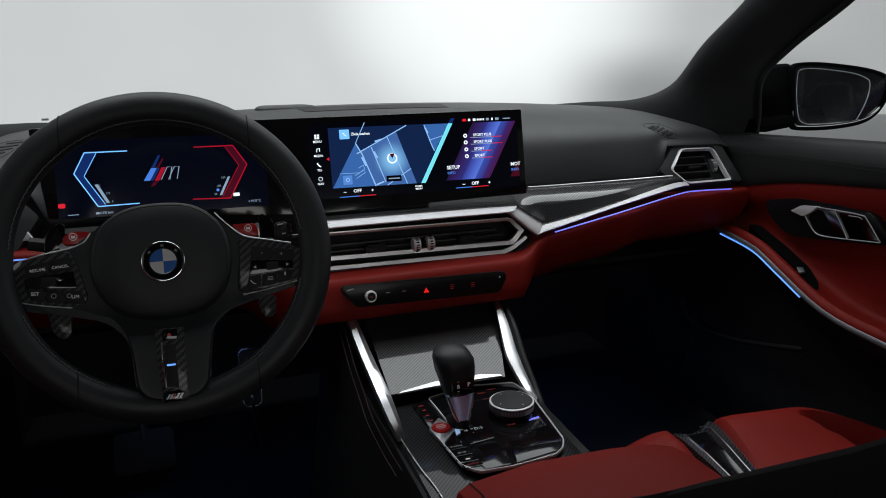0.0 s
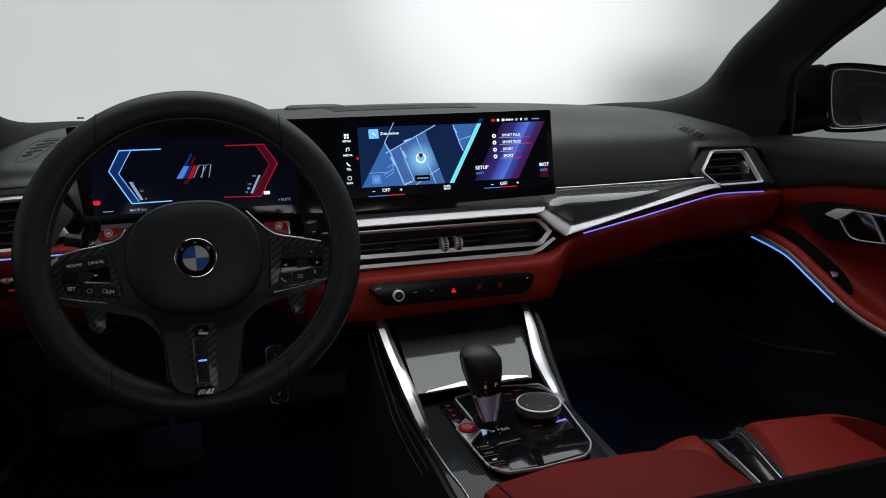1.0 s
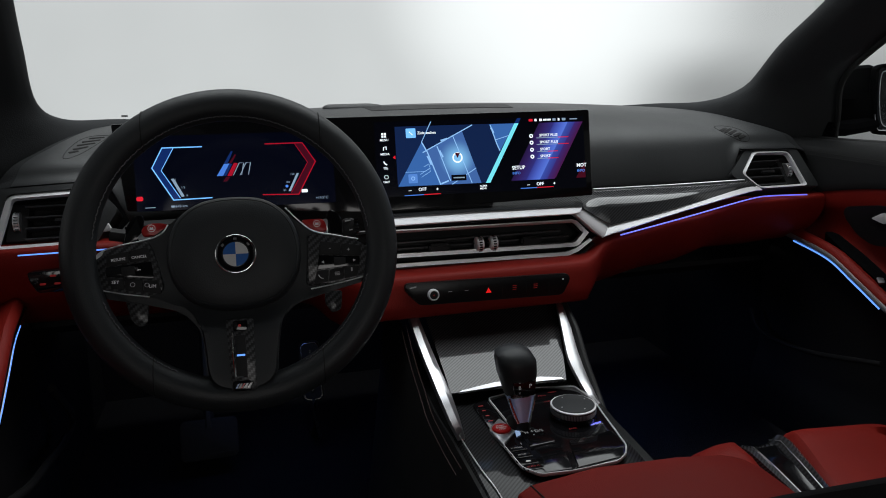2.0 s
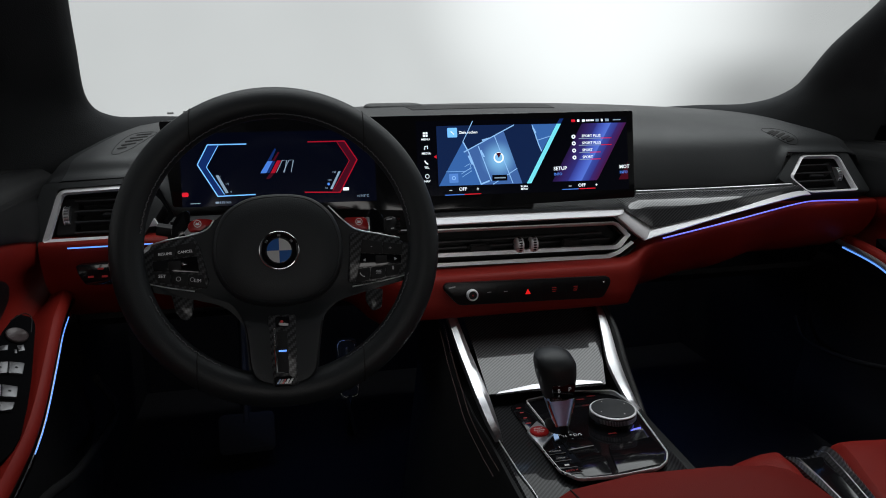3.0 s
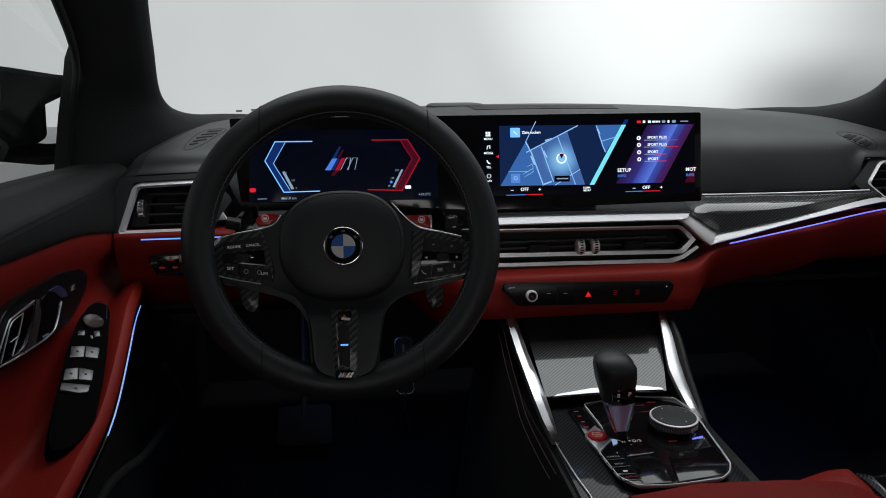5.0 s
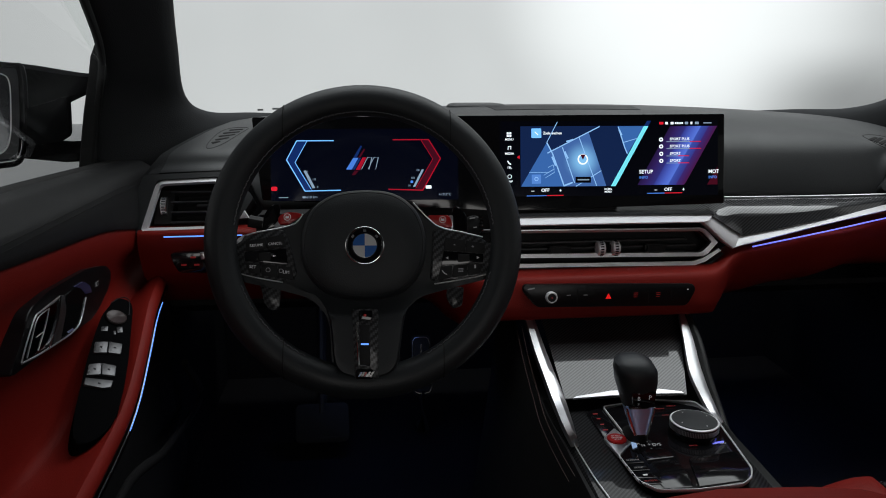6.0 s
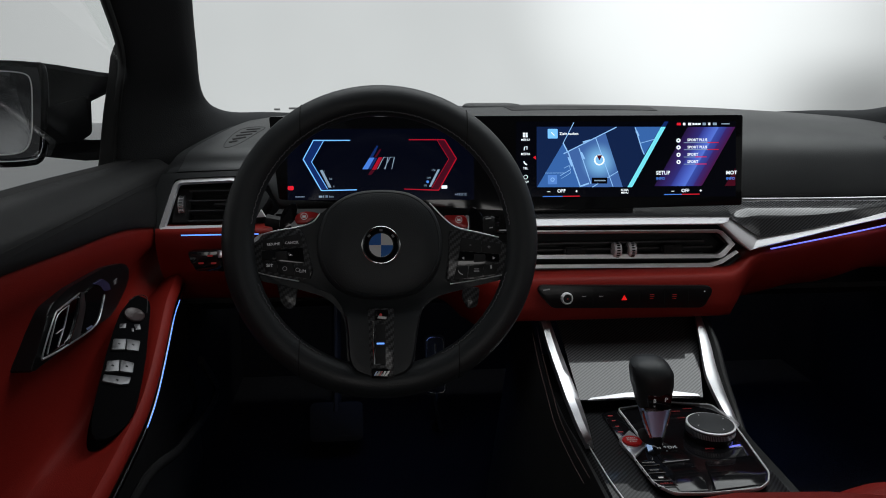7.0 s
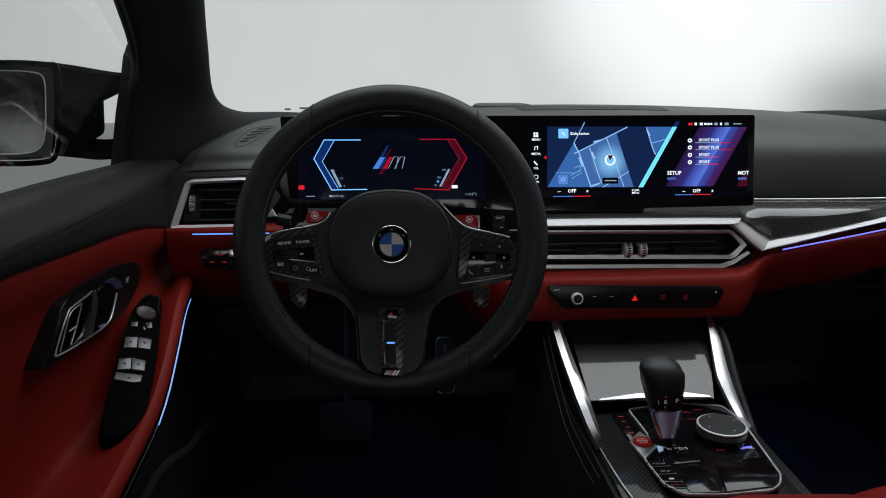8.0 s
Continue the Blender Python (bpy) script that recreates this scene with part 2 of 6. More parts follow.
def prism(outline, lo, hi, m, bevel=0.0, seg=2):
    """A flat outline (u, v) raised from lo to hi along the frame's third axis, its upper rim rounded."""
    bm = bmesh.new()
    a = [bm.verts.new(m @ Vector((p[0], p[1], lo))) for p in outline]
    b = [bm.verts.new(m @ Vector((p[0], p[1], hi))) for p in outline]
    n = len(outline)
    bm.faces.new(a[::-1])
    bm.faces.new(b)
    top = []
    for i in range(n):
        bm.faces.new((a[i], a[(i + 1) % n], b[(i + 1) % n], b[i]))
    if bevel:
        bm.edges.ensure_lookup_table()
        tops = set(b)
        top = [e for e in bm.edges if e.verts[0] in tops and e.verts[1] in tops]
        bmesh.ops.bevel(bm, geom=top, offset=bevel, segments=seg, affect="EDGES", profile=0.5, clamp_overlap=True)
    return bm


def ring_prism(outline, width, lo, hi, m):
    """A raised band of the given width that follows a closed outline inwards."""
    pts = [Vector((p[0], p[1], 0)) for p in outline]
    n = len(pts)
    area = sum(pts[i].x * pts[(i + 1) % n].y - pts[(i + 1) % n].x * pts[i].y for i in range(n))
    s = 1 if area > 0 else -1
    inner = []
    for i in range(n):
        d1, d2 = (pts[i] - pts[i - 1]).normalized(), (pts[(i + 1) % n] - pts[i]).normalized()
        n1, n2 = Vector((-d1.y, d1.x, 0)) * s, Vector((-d2.y, d2.x, 0)) * s
        k = (n1 + n2)
        k = k / max(0.4, k.length_squared / 2)
        inner.append(pts[i] + k * width)
    rows = [[m @ Vector((p.x, p.y, h)) for p in line] for line, h in ((pts, lo), (pts, hi - width * 0.2), ([p.lerp(q, 0.2) for p, q in zip(pts, inner)], hi), ([p.lerp(q, 0.8) for p, q in zip(pts, inner)], hi), (inner, hi - width * 0.2), (inner, lo))]
    rows.append(rows[0])
    return loft(rows, closed=True)


def rounded(u0, v0, u1, v1, r, n=4):
    out = []
    for cx, cy, a in ((u1 - r, v1 - r, 0), (u0 + r, v1 - r, 90), (u0 + r, v0 + r, 180), (u1 - r, v0 + r, 270)):
        for k in range(n + 1):
            w = radians(a + 90 * k / n)
            out.append((cx + r * math.cos(w), cy + r * math.sin(w)))
    return out


def softened(outline, r, n=3):
    """The outline with its corners rounded by about r."""
    out, pts = [], [Vector((p[0], p[1], 0)) for p in outline]
    c = len(pts)
    for i in range(c):
        p, a, b = pts[i], pts[i - 1], pts[(i + 1) % c]
        ra, rb = min(r, (a - p).length * 0.45), min(r, (b - p).length * 0.45)
        s, e = p + (a - p).normalized() * ra, p + (b - p).normalized() * rb
        for k in range(n + 1):
            t = k / n
            q = s * (1 - t) ** 2 + p * 2 * t * (1 - t) + e * t * t
            out.append((q.x, q.y))
    return out


def disc(c, r, n=32):
    return [(c[0] + r * math.cos(2 * math.pi * k / n), c[1] + r * math.sin(2 * math.pi * k / n)) for k in range(n)]


def sweep(line, wide, tall, n=10, up=(0, 0, 1), closed=False, power=1.0):
    """An oval bar along a line."""
    pts = [Vector(p) for p in line]
    rows, c = [], len(pts)
    for i, p in enumerate(pts):
        a = pts[i - 1] if closed or i else pts[0]
        b = pts[(i + 1) % c] if closed or i < c - 1 else pts[-1]
        d = (b - a).normalized()
        side = d.cross(Vector(up)).normalized()
        top = side.cross(d).normalized()
        row = []
        for k in range(n):
            w = 2 * math.pi * k / n
            cs, sn = math.cos(w), math.sin(w)
            row.append(p + side * wide * math.copysign(abs(cs) ** power, cs) + top * tall * math.copysign(abs(sn) ** power, sn))
        rows.append(row)
    if closed:
        rows.append(rows[0])
    return loft(rows, closed=True, caps=not closed)


def spun(profile, m, n=32):
    """A turned body: profile of (radius, height) about the frame's third axis."""
    rows = [[m @ Vector((r * math.cos(2 * math.pi * k / n), r * math.sin(2 * math.pi * k / n), h)) for k in range(n)] for r, h in profile]
    return loft(rows, closed=True, caps=True)


def block(c, s, m=None, bevel=0.003):
    hx, hy, hz = s[0] / 2, s[1] / 2, s[2] / 2
    f = (m or Matrix()) @ Matrix.Translation(c)
    bm = bmesh.new()
    bmesh.ops.create_cube(bm, size=1, matrix=f @ Matrix.Diagonal((*s, 1)))
    if bevel:
        bmesh.ops.bevel(bm, geom=bm.edges[:], offset=bevel, segments=2, affect="EDGES", clamp_overlap=True)
    return bm


def lettering(words, m, at, size, parent, mat, align="CENTER", name="lettering", shear=0.0, bold=0.0):
    """Raised words in the plane of the frame m."""
    data = bpy.data.curves.new("words", "FONT")
    data.body, data.size, data.align_x, data.align_y, data.extrude, data.shear = words, size, align, "CENTER", 0.0001, shear
    data.offset = size * bold
    data.resolution_u = 2
    ob = bpy.data.objects.new("words", data)
    scene.collection.objects.link(ob)
    me = bpy.data.meshes.new_from_object(ob.evaluated_get(bpy.context.evaluated_depsgraph_get()))
    bpy.data.objects.remove(ob)
    bpy.data.curves.remove(data)
    me.transform(m @ Matrix.Translation((at[0], at[1], at[2] if len(at) > 2 else 0)))
    me.name = name
    me.materials.clear()
    me.materials.append(mat)
    ob = new(name, me)
    ob.parent = parent
    return ob


def plate(name, outline, lo, hi, m, mat, parent, round_by=0.003, bevel=0.0008, label=""):
    return part(name, prism(softened(outline, round_by), lo, hi, m, bevel), mat, parent, label)


def lerp_table(table, x):
    """Value at x between rows (x, value, ...) in rising order."""
    if x <= table[0][0]:
        return table[0][1]
    for (a, va), (b, vb) in zip(table, table[1:]):
        if x <= b:
            t = (x - a) / (b - a)
            t = t * t * (3 - 2 * t)
            return va + (vb - va) * t
    return table[-1][1]


def curve_table(table, x):
    """A smooth value at x through rows (x, value) in rising order."""
    if x <= table[0][0]:
        return table[0][1]
    if x >= table[-1][0]:
        return table[-1][1]
    i = max(k for k in range(len(table) - 1) if table[k][0] <= x)

    def slope(k):
        a, b = max(0, k - 1), min(len(table) - 1, k + 1)
        return (table[b][1] - table[a][1]) / (table[b][0] - table[a][0])

    h = table[i + 1][0] - table[i][0]
    t = (x - table[i][0]) / h
    return (2 * t ** 3 - 3 * t * t + 1) * table[i][1] + (t ** 3 - 2 * t * t + t) * h * slope(i) + (3 * t * t - 2 * t ** 3) * table[i + 1][1] + (t ** 3 - t * t) * h * slope(i + 1)


def band_between(outer, inner, m, lo, hi_out, hi_in):
    """A closed band between two outlines of as many points, sloping from one to the other."""
    rows = [[m @ Vector((p[0], p[1], h)) for p in line] for line, h in ((outer, lo), (outer, hi_out), (inner, hi_in), (inner, lo))]
    rows.append(rows[0])
    return loft(rows, closed=True)


def slant(top, low, m, h_top, h_low, thick=0.006):
    """A strip between an upper and a lower line that stands out towards its lower line."""
    rows = []
    for p, q in zip(top, low):
        a, b = m @ Vector((p[0], p[1], h_top)), m @ Vector((q[0], q[1], h_low))
        n = (m.to_3x3() @ Vector((0, 0, -1))) * thick
        rows.append([a + n, a, a.lerp(b, 0.5), b, b + n])
    return loft(rows, closed=True, caps=True)


# surfaces that many parts lie on
DISPLAY = basis((-0.163, 1.03, 0.906), (1, 0, 0), (0, math.sin(radians(12)), math.cos(radians(12))))
WHEEL = basis((-0.367, 0.755, 0.853), (1, 0, 0), (0, math.sin(radians(20)), math.cos(radians(20)))) @ Matrix.Rotation(radians(-1.2), 4, "Z")
CONSOLE = basis((0.01, 0.75, 0.565), (1, 0, 0), (0, 1, -0.015))
FASCIA = basis((0, 1.0, 0.77), (1, 0, 0), (0, 0.12, 1))
STRIP = basis((0, 0.945, 0.708), (1, 0, 0), (0, 0.15, 1))
SHUTTER = basis((0, 0.925, 0.618), (1, 0, 0), (0, 0.15, 0.075))
VENT_R = basis((0.61, 1.080, 0.85), (1, 0, 0), (0, 0.7, 1))
HEADLIGHT = basis((-0.65, 1.028, 0.75), (1, 0, 0), (0, 0.12, 1))
DOOR_W = basis((-0.725, 0.80, 0.75), (0, 1, 0), (0, 0, 1))
DOOR_E = basis((0.725, 0.80, 0.75), (0, -1, 0), (0, 0, 1))
POD_W = basis((-0.695, 0.83, 0.682), (0.92, 0, -0.38), (0, 0.23, 0.07))
POD_E = basis((0.70, 0.93, 0.705), (-0.92, 0, -0.38), (0, -0.2, -0.07))
MIRROR_E = basis((1.002, 1.12, 0.970), (math.cos(radians(16)), -math.sin(radians(16)), 0), (0, 0, 1))
MIRROR_W = basis((-0.992, 1.06, 0.975), (math.cos(radians(10)), math.sin(radians(10)), 0), (0.05 * math.sin(radians(10)), -0.05 * math.cos(radians(10)), 1))
VENT_L = basis((-0.64, 1.076, 0.84), (1, 0, 0), (0, 0.5, 1))

# ---- studio ----
floor_bm = bmesh.new()
bmesh.ops.create_circle(floor_bm, cap_ends=True, radius=16.4, segments=64)
tagged(link("floor", floor_bm, STUDIO_FLOOR, smooth=False), "pale grey painted studio floor", "floor", kind="structure")
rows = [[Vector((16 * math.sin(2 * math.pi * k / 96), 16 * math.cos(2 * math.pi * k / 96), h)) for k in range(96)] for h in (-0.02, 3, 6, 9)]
tagged(link("backdrop", loft(rows, closed=True), BACKDROP), "white studio wall, out of focus, glowing with painted-on light", "backdrop", kind="structure")

# ---- car body around the cabin ----
PILLAR_IN = [(0.48, 1.50, 0.945), (0.585, 1.425, 0.955), (0.655, 1.345, 0.965), (0.682, 1.27, 1.0), (0.657, 1.144, 1.085), (0.622, 1.0, 1.155), (0.585, 0.86, 1.24), (0.555, 0.76, 1.31)]
PILLAR_OUT = [(0.83, 1.24, 0.83), (0.824, 1.16, 0.86), (0.812, 1.137, 0.935), (0.782, 1.105, 1.015), (0.728, 0.985, 1.075), (0.682, 0.834, 1.14), (0.64, 0.70, 1.21), (0.61, 0.58, 1.27)]


def pillar(s, name, label):
    inner, outer = spline(PILLAR_IN, 6), spline(PILLAR_OUT, 6)
    if s > 0:
        inner = [p + Vector((0.022 * max(0.0, min(1.0, (p.z - 0.945) / 0.06)), 0, 0)) for p in inner]
    else:
        outer = [p - Vector((0.013 * max(0.0, min(1.0, (1.13 - p.z) / 0.09)), 0, 0)) for p in outer]
    rows = []
    for a, b in zip(inner, outer):
        away = Vector((0.05, 0.06, 0.0))
        mid = a.lerp(b, 0.5) - Vector((0.022, 0.012, -0.004))
        ring = spline([a, a.lerp(mid, 0.55) - Vector((0.006, 0.004, 0)), mid, mid.lerp(b, 0.6) - Vector((0.004, 0.006, 0)), b, b + Vector((0.012, 0.03, 0)), mid + away, a + Vector((0.03, 0.05, 0))], 3, closed=True)
        rows.append([Vector((s * p.x, p.y, p.z)) for p in ring])
    ob = tagged(link(name, loft(rows, closed=True, caps=True), HEADLINER), label, "pillar", kind="structure")
    seal = [Vector((s * (p.x - 0.002), p.y - 0.006, p.z)) for p in outer]
    if s < 0:
        part("window_guide", sweep([(-0.758, 1.095, 1.074), (-0.772, 1.12, 1.062), (-0.791, 1.12, 0.978), (-0.809, 1.12, 0.890)], 0.008, 0.011, power=0.6), RUBBER, ob, "black rubber window guide")
    part("window_seal", sweep(seal, 0.005, 0.007), RUBBER, ob)
    return ob


pillar(1, "wall_pillar_east", "dark cloth-covered windscreen pillar trim")
pillar(-1, "wall_pillar_west", "dark cloth-covered windscreen pillar trim")

# windscreen, side glass
rows = []
for k in range(13):
    t = k / 12
    y, z, w = 1.62 - 0.86 * t, 0.93 + 0.40 * t, 0.86 - 0.13 * t
    rows.append([Vector((w * u, y - 0.10 * u * u, z)) for u in (-1, -0.75, -0.5, -0.25, 0, 0.25, 0.5, 0.75, 1)])
glass = tagged(link("window_1", loft(rows), GLASS), "clear curved windscreen glass", "windscreen", kind="structure")
glass.visible_shadow = False
for s, nm in ((1, "window_2"), (-1, "window_3")):
    rows = [[Vector((s * (0.79 - 0.165 * t), y, 0.88 + 0.47 * t)) for t in (0, 0.5, 1)] for y in (1.10, 0.6, 0.2, -0.5)]
    g = tagged(link(nm, loft(rows), SIDE_GLASS if s < 0 else GLASS), "clear side window glass of the front door", "window", kind="structure")
    g.visible_shadow = False

# roof, rear bulkhead, floor pan, firewall
rows = [[Vector((x, y, 1.36 + 0.03 * (1 - (x / 0.66) ** 2) - 0.03 * ((y + 0.3) / 1.06) ** 2)) for x in (-0.66, -0.4, 0, 0.4, 0.66)] for y in (0.76, 0.5, 0.2, 0, -0.4, -0.9, -1.3)]
tagged(link("ceiling", shell(rows, 0.03), HEADLINER), "dark cloth headliner under the car roof", "headliner", kind="structure")
tagged(link("wall_rear", block((0, -1.5, 0.58), (1.6, 0.05, 0.68)), HEADLINER), "plain dark rear wall of the cabin", "bulkhead", kind="structure")
for s, nm in ((1, "wall_rear_east"), (-1, "wall_rear_west")):
    tagged(link(nm, block((s * 0.76, -1.03, 0.58), (0.05, 0.96, 0.68)), HEADLINER), "plain dark rear side of the cabin", "body side", kind="structure")
    tagged(link("wall_post" + nm[9:], block((s * 0.70, -0.62, 1.12), (0.05, 0.14, 0.46), None, 0.01), HEADLINER), "dark door post between the side windows", "door post", kind="structure")
tagged(link("floor_pan", block((0, 0.15, 0.24), (1.56, 3.3, 0.04)), CARPET), "black carpeted car floor", "car floor", kind="structure")
tagged(link("wall_firewall", block((0, 1.72, 0.56), (1.56, 0.05, 0.64)), CARPET), "black carpeted firewall under the dashboard", "firewall", kind="structure")
for s, nm in ((1, "wall_cowl_east"), (-1, "wall_cowl_west")):
    tagged(link(nm, block((s * 0.765, 1.44, 0.54), (0.05, 0.52, 0.62)), CARPET), "black carpeted footwell side", "footwell side", kind="structure")

# ---- dashboard ----
dash = thing("dashboard", "black and red leather dashboard with carbon and silver trim", "dashboard")


PAD_END = [(1.05, 0.705), (1.10, 0.69), (1.20, 0.66), (1.33, 0.63), (1.45, 0.61), (1.65, 0.60)]


def pad_row(u):
    drop = 0.025 * u * u - 0.0045
    prof = [(1.64, 0.92), (1.58, 0.955), (1.45, 0.970), (1.31, 0.966), (1.21, 0.951), (1.14, 0.924), (1.108, 0.885), (1.089, 0.8345), (1.115, 0.828)]
    f = max(0.0, min(1.0, (abs(u) * 0.70 - 0.548) / 0.014))
    over = prof[:6] + [(1.118, 0.905), (1.104, 0.893), (1.16, 0.888)]
    prof = [(a[0] + (b[0] - a[0]) * f, a[1] + (b[1] - a[1]) * f) for a, b in zip(prof, over)]
    return spline([(u * lerp_table(PAD_END, y), y, z - drop * (1 if y > 1.2 else 0.4)) for y, z in prof], 5)


pad_skin = loft([pad_row(-1 + 2 * k / 96) for k in range(97)])
bmesh.ops.recalc_face_normals(pad_skin, faces=pad_skin.faces)
pad_tree = BVHTree.FromBMesh(pad_skin)


def on_pad(x, y):
    """The place on the dashboard top above or nearest to (x, y), and its normal."""
    at, up, _, _ = pad_tree.ray_cast(Vector((x, y, 2)), Vector((0, 0, -1)))
    if at is None:
        at, up, _, _ = pad_tree.find_nearest(Vector((x, y, 0.93)))
    return at, (up if up.z > 0 else -up)


part("upper_pad", pad_skin, DASH_SKIN, dash, "soft black dashboard top")
for s in (-1, 1):
    edge = pad_row(s)[4:36]
    part("end_cap", loft([[p + Vector((0, 0, -0.0005)), p + Vector((s * 0.02, 0, -0.006)), Vector((s * 0.74, p.y, p.z - 0.05)), Vector((s * 0.80, p.y, p.z - 0.08))] for p in edge]), HEADLINER, dash, "dark trim beside the windscreen pillar")
    # side defroster grille
    slots = [((-0.6064, 1.2493), (-0.5819, 1.2476)), ((-0.6138, 1.2289), (-0.5854, 1.2312)), ((-0.6181, 1.2089), (-0.5906, 1.2142)), ((-0.6198, 1.1870), (-0.5984, 1.1963)), ((-0.6225, 1.1706), (-0.6095, 1.1772))] if s < 0 else [((0.5469, 1.1448), (0.5680, 1.1574)), ((0.5522, 1.1388), (0.5773, 1.1549)), ((0.5580, 1.1335), (0.5836, 1.1465)), ((0.5658, 1.1290), (0.5870, 1.1360)), ((0.5743, 1.1256), (0.5921, 1.1296))]
    rim_line = [(-0.6272, 1.1506), (-0.6242, 1.2262), (-0.6088, 1.2640), (-0.5752, 1.2567), (-0.5819, 1.2213), (-0.6032, 1.1631)] if s < 0 else [(0.5441, 1.1622), (0.5665, 1.1707), (0.5895, 1.1603), (0.5992, 1.1260), (0.5791, 1.1208), (0.5514, 1.1337)]
    grille = part("defroster_grille", sweep([on_pad(p.x, p.y)[0] for p in spline([(*p, 0) for p in rim_line], 6, closed=True)], 0.0008, 0.0006, n=6, closed=True), PLASTIC, dash, "side defroster grille with dark slots")
    for a, b in slots:
        p, q = (on_pad(*c)[0] for c in (a, b))
        up = on_pad(*((p + q) / 2).xy)[1]
        m = basis((p + q) / 2, q - p, up.cross(q - p))
        h = (q - p).length / 2
        part("defroster_slot", prism(softened([(-h, -0.0040), (h, -0.0030), (h, 0.0030), (-h, 0.0040)], 0.0022), -0.002, 0.0007, m, 0.0002), RUBBER, grille, "dark slot of the side defroster")
part("speaker_cover", prism(softened([(-0.205, 1.38), (-0.075, 1.38), (-0.09, 1.46), (-0.19, 1.46)], 0.02), 0.962, 0.978, Matrix(), 0.008, 3), DASH_SKIN, dash, "low raised speaker cover")
rows = [[on_pad(-0.115 + 0.29 * k / 12 - 0.10 * (y - 1.31) * (1 if k < 6 else -1), y)[0] + Vector((0, 0, 0.0008)) for k in range(13)] for y in (1.31, 1.33, 1.355, 1.38)]
part("slot_vent", shell(rows, 0.002), PLASTIC, dash, "dark defroster slot along the windscreen")


# carbon shelf under the display and down to the silver line
BAND_LINE = [(-0.165, 1.0, 0.824), (-0.05, 1.0, 0.824), (0.168, 1.0, 0.8215), (0.186, 1.0, 0.817), (0.234, 1.002, 0.788), (0.252, 1.002, 0.786), (0.379, 1.005, 0.8078), (0.535, 1.04, 0.8245), (0.60, 1.056, 0.824)]
BAND_FOOT = [(-0.165, 1.0, 0.811), (-0.05, 1.0, 0.811), (0.154, 1.0, 0.810), (0.167, 1.0, 0.8075), (0.214, 1.002, 0.769), (0.236, 1.002, 0.770), (0.379, 1.005, 0.7990), (0.535, 1.04, 0.8170), (0.578, 1.0545, 0.8165)]
UPPER = [(x, 1.083, 0.8348 - 0.0006 * k) for k, x in enumerate((-0.165, -0.05, 0.165, 0.19, 0.243, 0.279, 0.411))]
carbon_top = [Vector((x, p[1], p[2])) for x, p in zip((-0.165, -0.05, 0.165, 0.192, 0.243, 0.330, 0.44), UPPER)] + [Vector((0.546, 1.066, 0.835))]
carbon_low = [Vector(p) for p in BAND_LINE[:7]] + [Vector((0.566, 1.053, 0.823))]
top_line, low_line = [Vector(p) for p in UPPER], [Vector(p) for p in BAND_LINE]
# flat shelf, rounded shoulder, steep front
SHELF = [(0.0, 0.0), (0.30, 0.035), (0.62, 0.085), (0.71, 0.13), (0.78, 0.20), (0.84, 0.29), (0.885, 0.39), (0.90, 0.46), (0.95, 0.74), (1.0, 1.0)]
fine_top = spline(carbon_top, 4)
fine_low = spline(carbon_low, 4)
def carbon_point(a, b, t):
    drop = t[0] + (t[1] - t[0]) * max(0.0, min(1.0, (b.x - 0.175) / 0.05))
    return Vector((a.x + (b.x - a.x) * t[0], a.y + (b.y - a.y) * t[0], a.z + (b.z - a.z) * drop))


SHELF_FINE = [(p.x, p.y) for p in spline([(*t, 0) for t in SHELF], 4)]
part("carbon_panel", loft([[carbon_point(a, b, t) for t in SHELF_FINE] for a, b in zip(fine_top, fine_low)]), CARBON, dash, "glossy carbon fibre trim")
part("upper_chrome_line", sweep([p + Vector((0, -0.004, 0.001)) for p in spline(top_line[4:7] + [carbon_top[-1]], 5)], 0.003, 0.0022), SATIN, dash)


def band(line, foot):
    """A bevelled silver band between an upper and a lower line."""
    rows = []
    for p, q in zip(line, foot):
        lean = 0.011 - 0.006 * max(0.0, min(1.0, (p.x - 0.24) / 0.12))
        rows.append([p + Vector((0, 0.014, 0.0015)), p + Vector((0, 0.009, 0.001)), p.lerp(q, 0.15) + Vector((0, 0.002, 0)), p.lerp(q, 0.72) + Vector((0, -lean, 0)), q + Vector((0, -lean - 0.0015, 0.002)), q + Vector((0, -lean, 0)), q + Vector((0, 0.014, 0))])
    return loft(rows, closed=True, caps=True)


part("silver_band", band(spline(low_line[:-1] + [Vector((0.578, 1.0545, 0.8225))], 4), spline([Vector(p) for p in BAND_FOOT], 4)), SILVER, dash, "brushed silver trim band")
amb = spline([p + Vector((0, -0.013, -0.0175)) for p in low_line[5:]] + [Vector((0.672, 1.040, 0.805))], 5)
part("ambient_light", sweep(amb, 0.0018, 0.0011), LED_VIOLET, dash, "thin glowing violet light line")
part("ambient_light", sweep([(-0.678, 1.040, 0.796), (-0.60, 1.040, 0.796), (-0.56, 1.040, 0.796)], 0.0010, 0.0010), LED_BLUE, dash, "thin glowing blue light line")


part("trim_end", prism([(-0.5554, 0.0596), (-0.5419, 0.0603), (-0.5482, 0.0715)], -0.004, 0.004, FASCIA, 0.0008), SILVER, dash, "small silver trim end beside the instruments")

part("cluster_base", block((-0.35, 1.055, 0.806), (0.375, 0.05, 0.045), None, 0.006), PLASTIC, dash, "black base under the instruments")

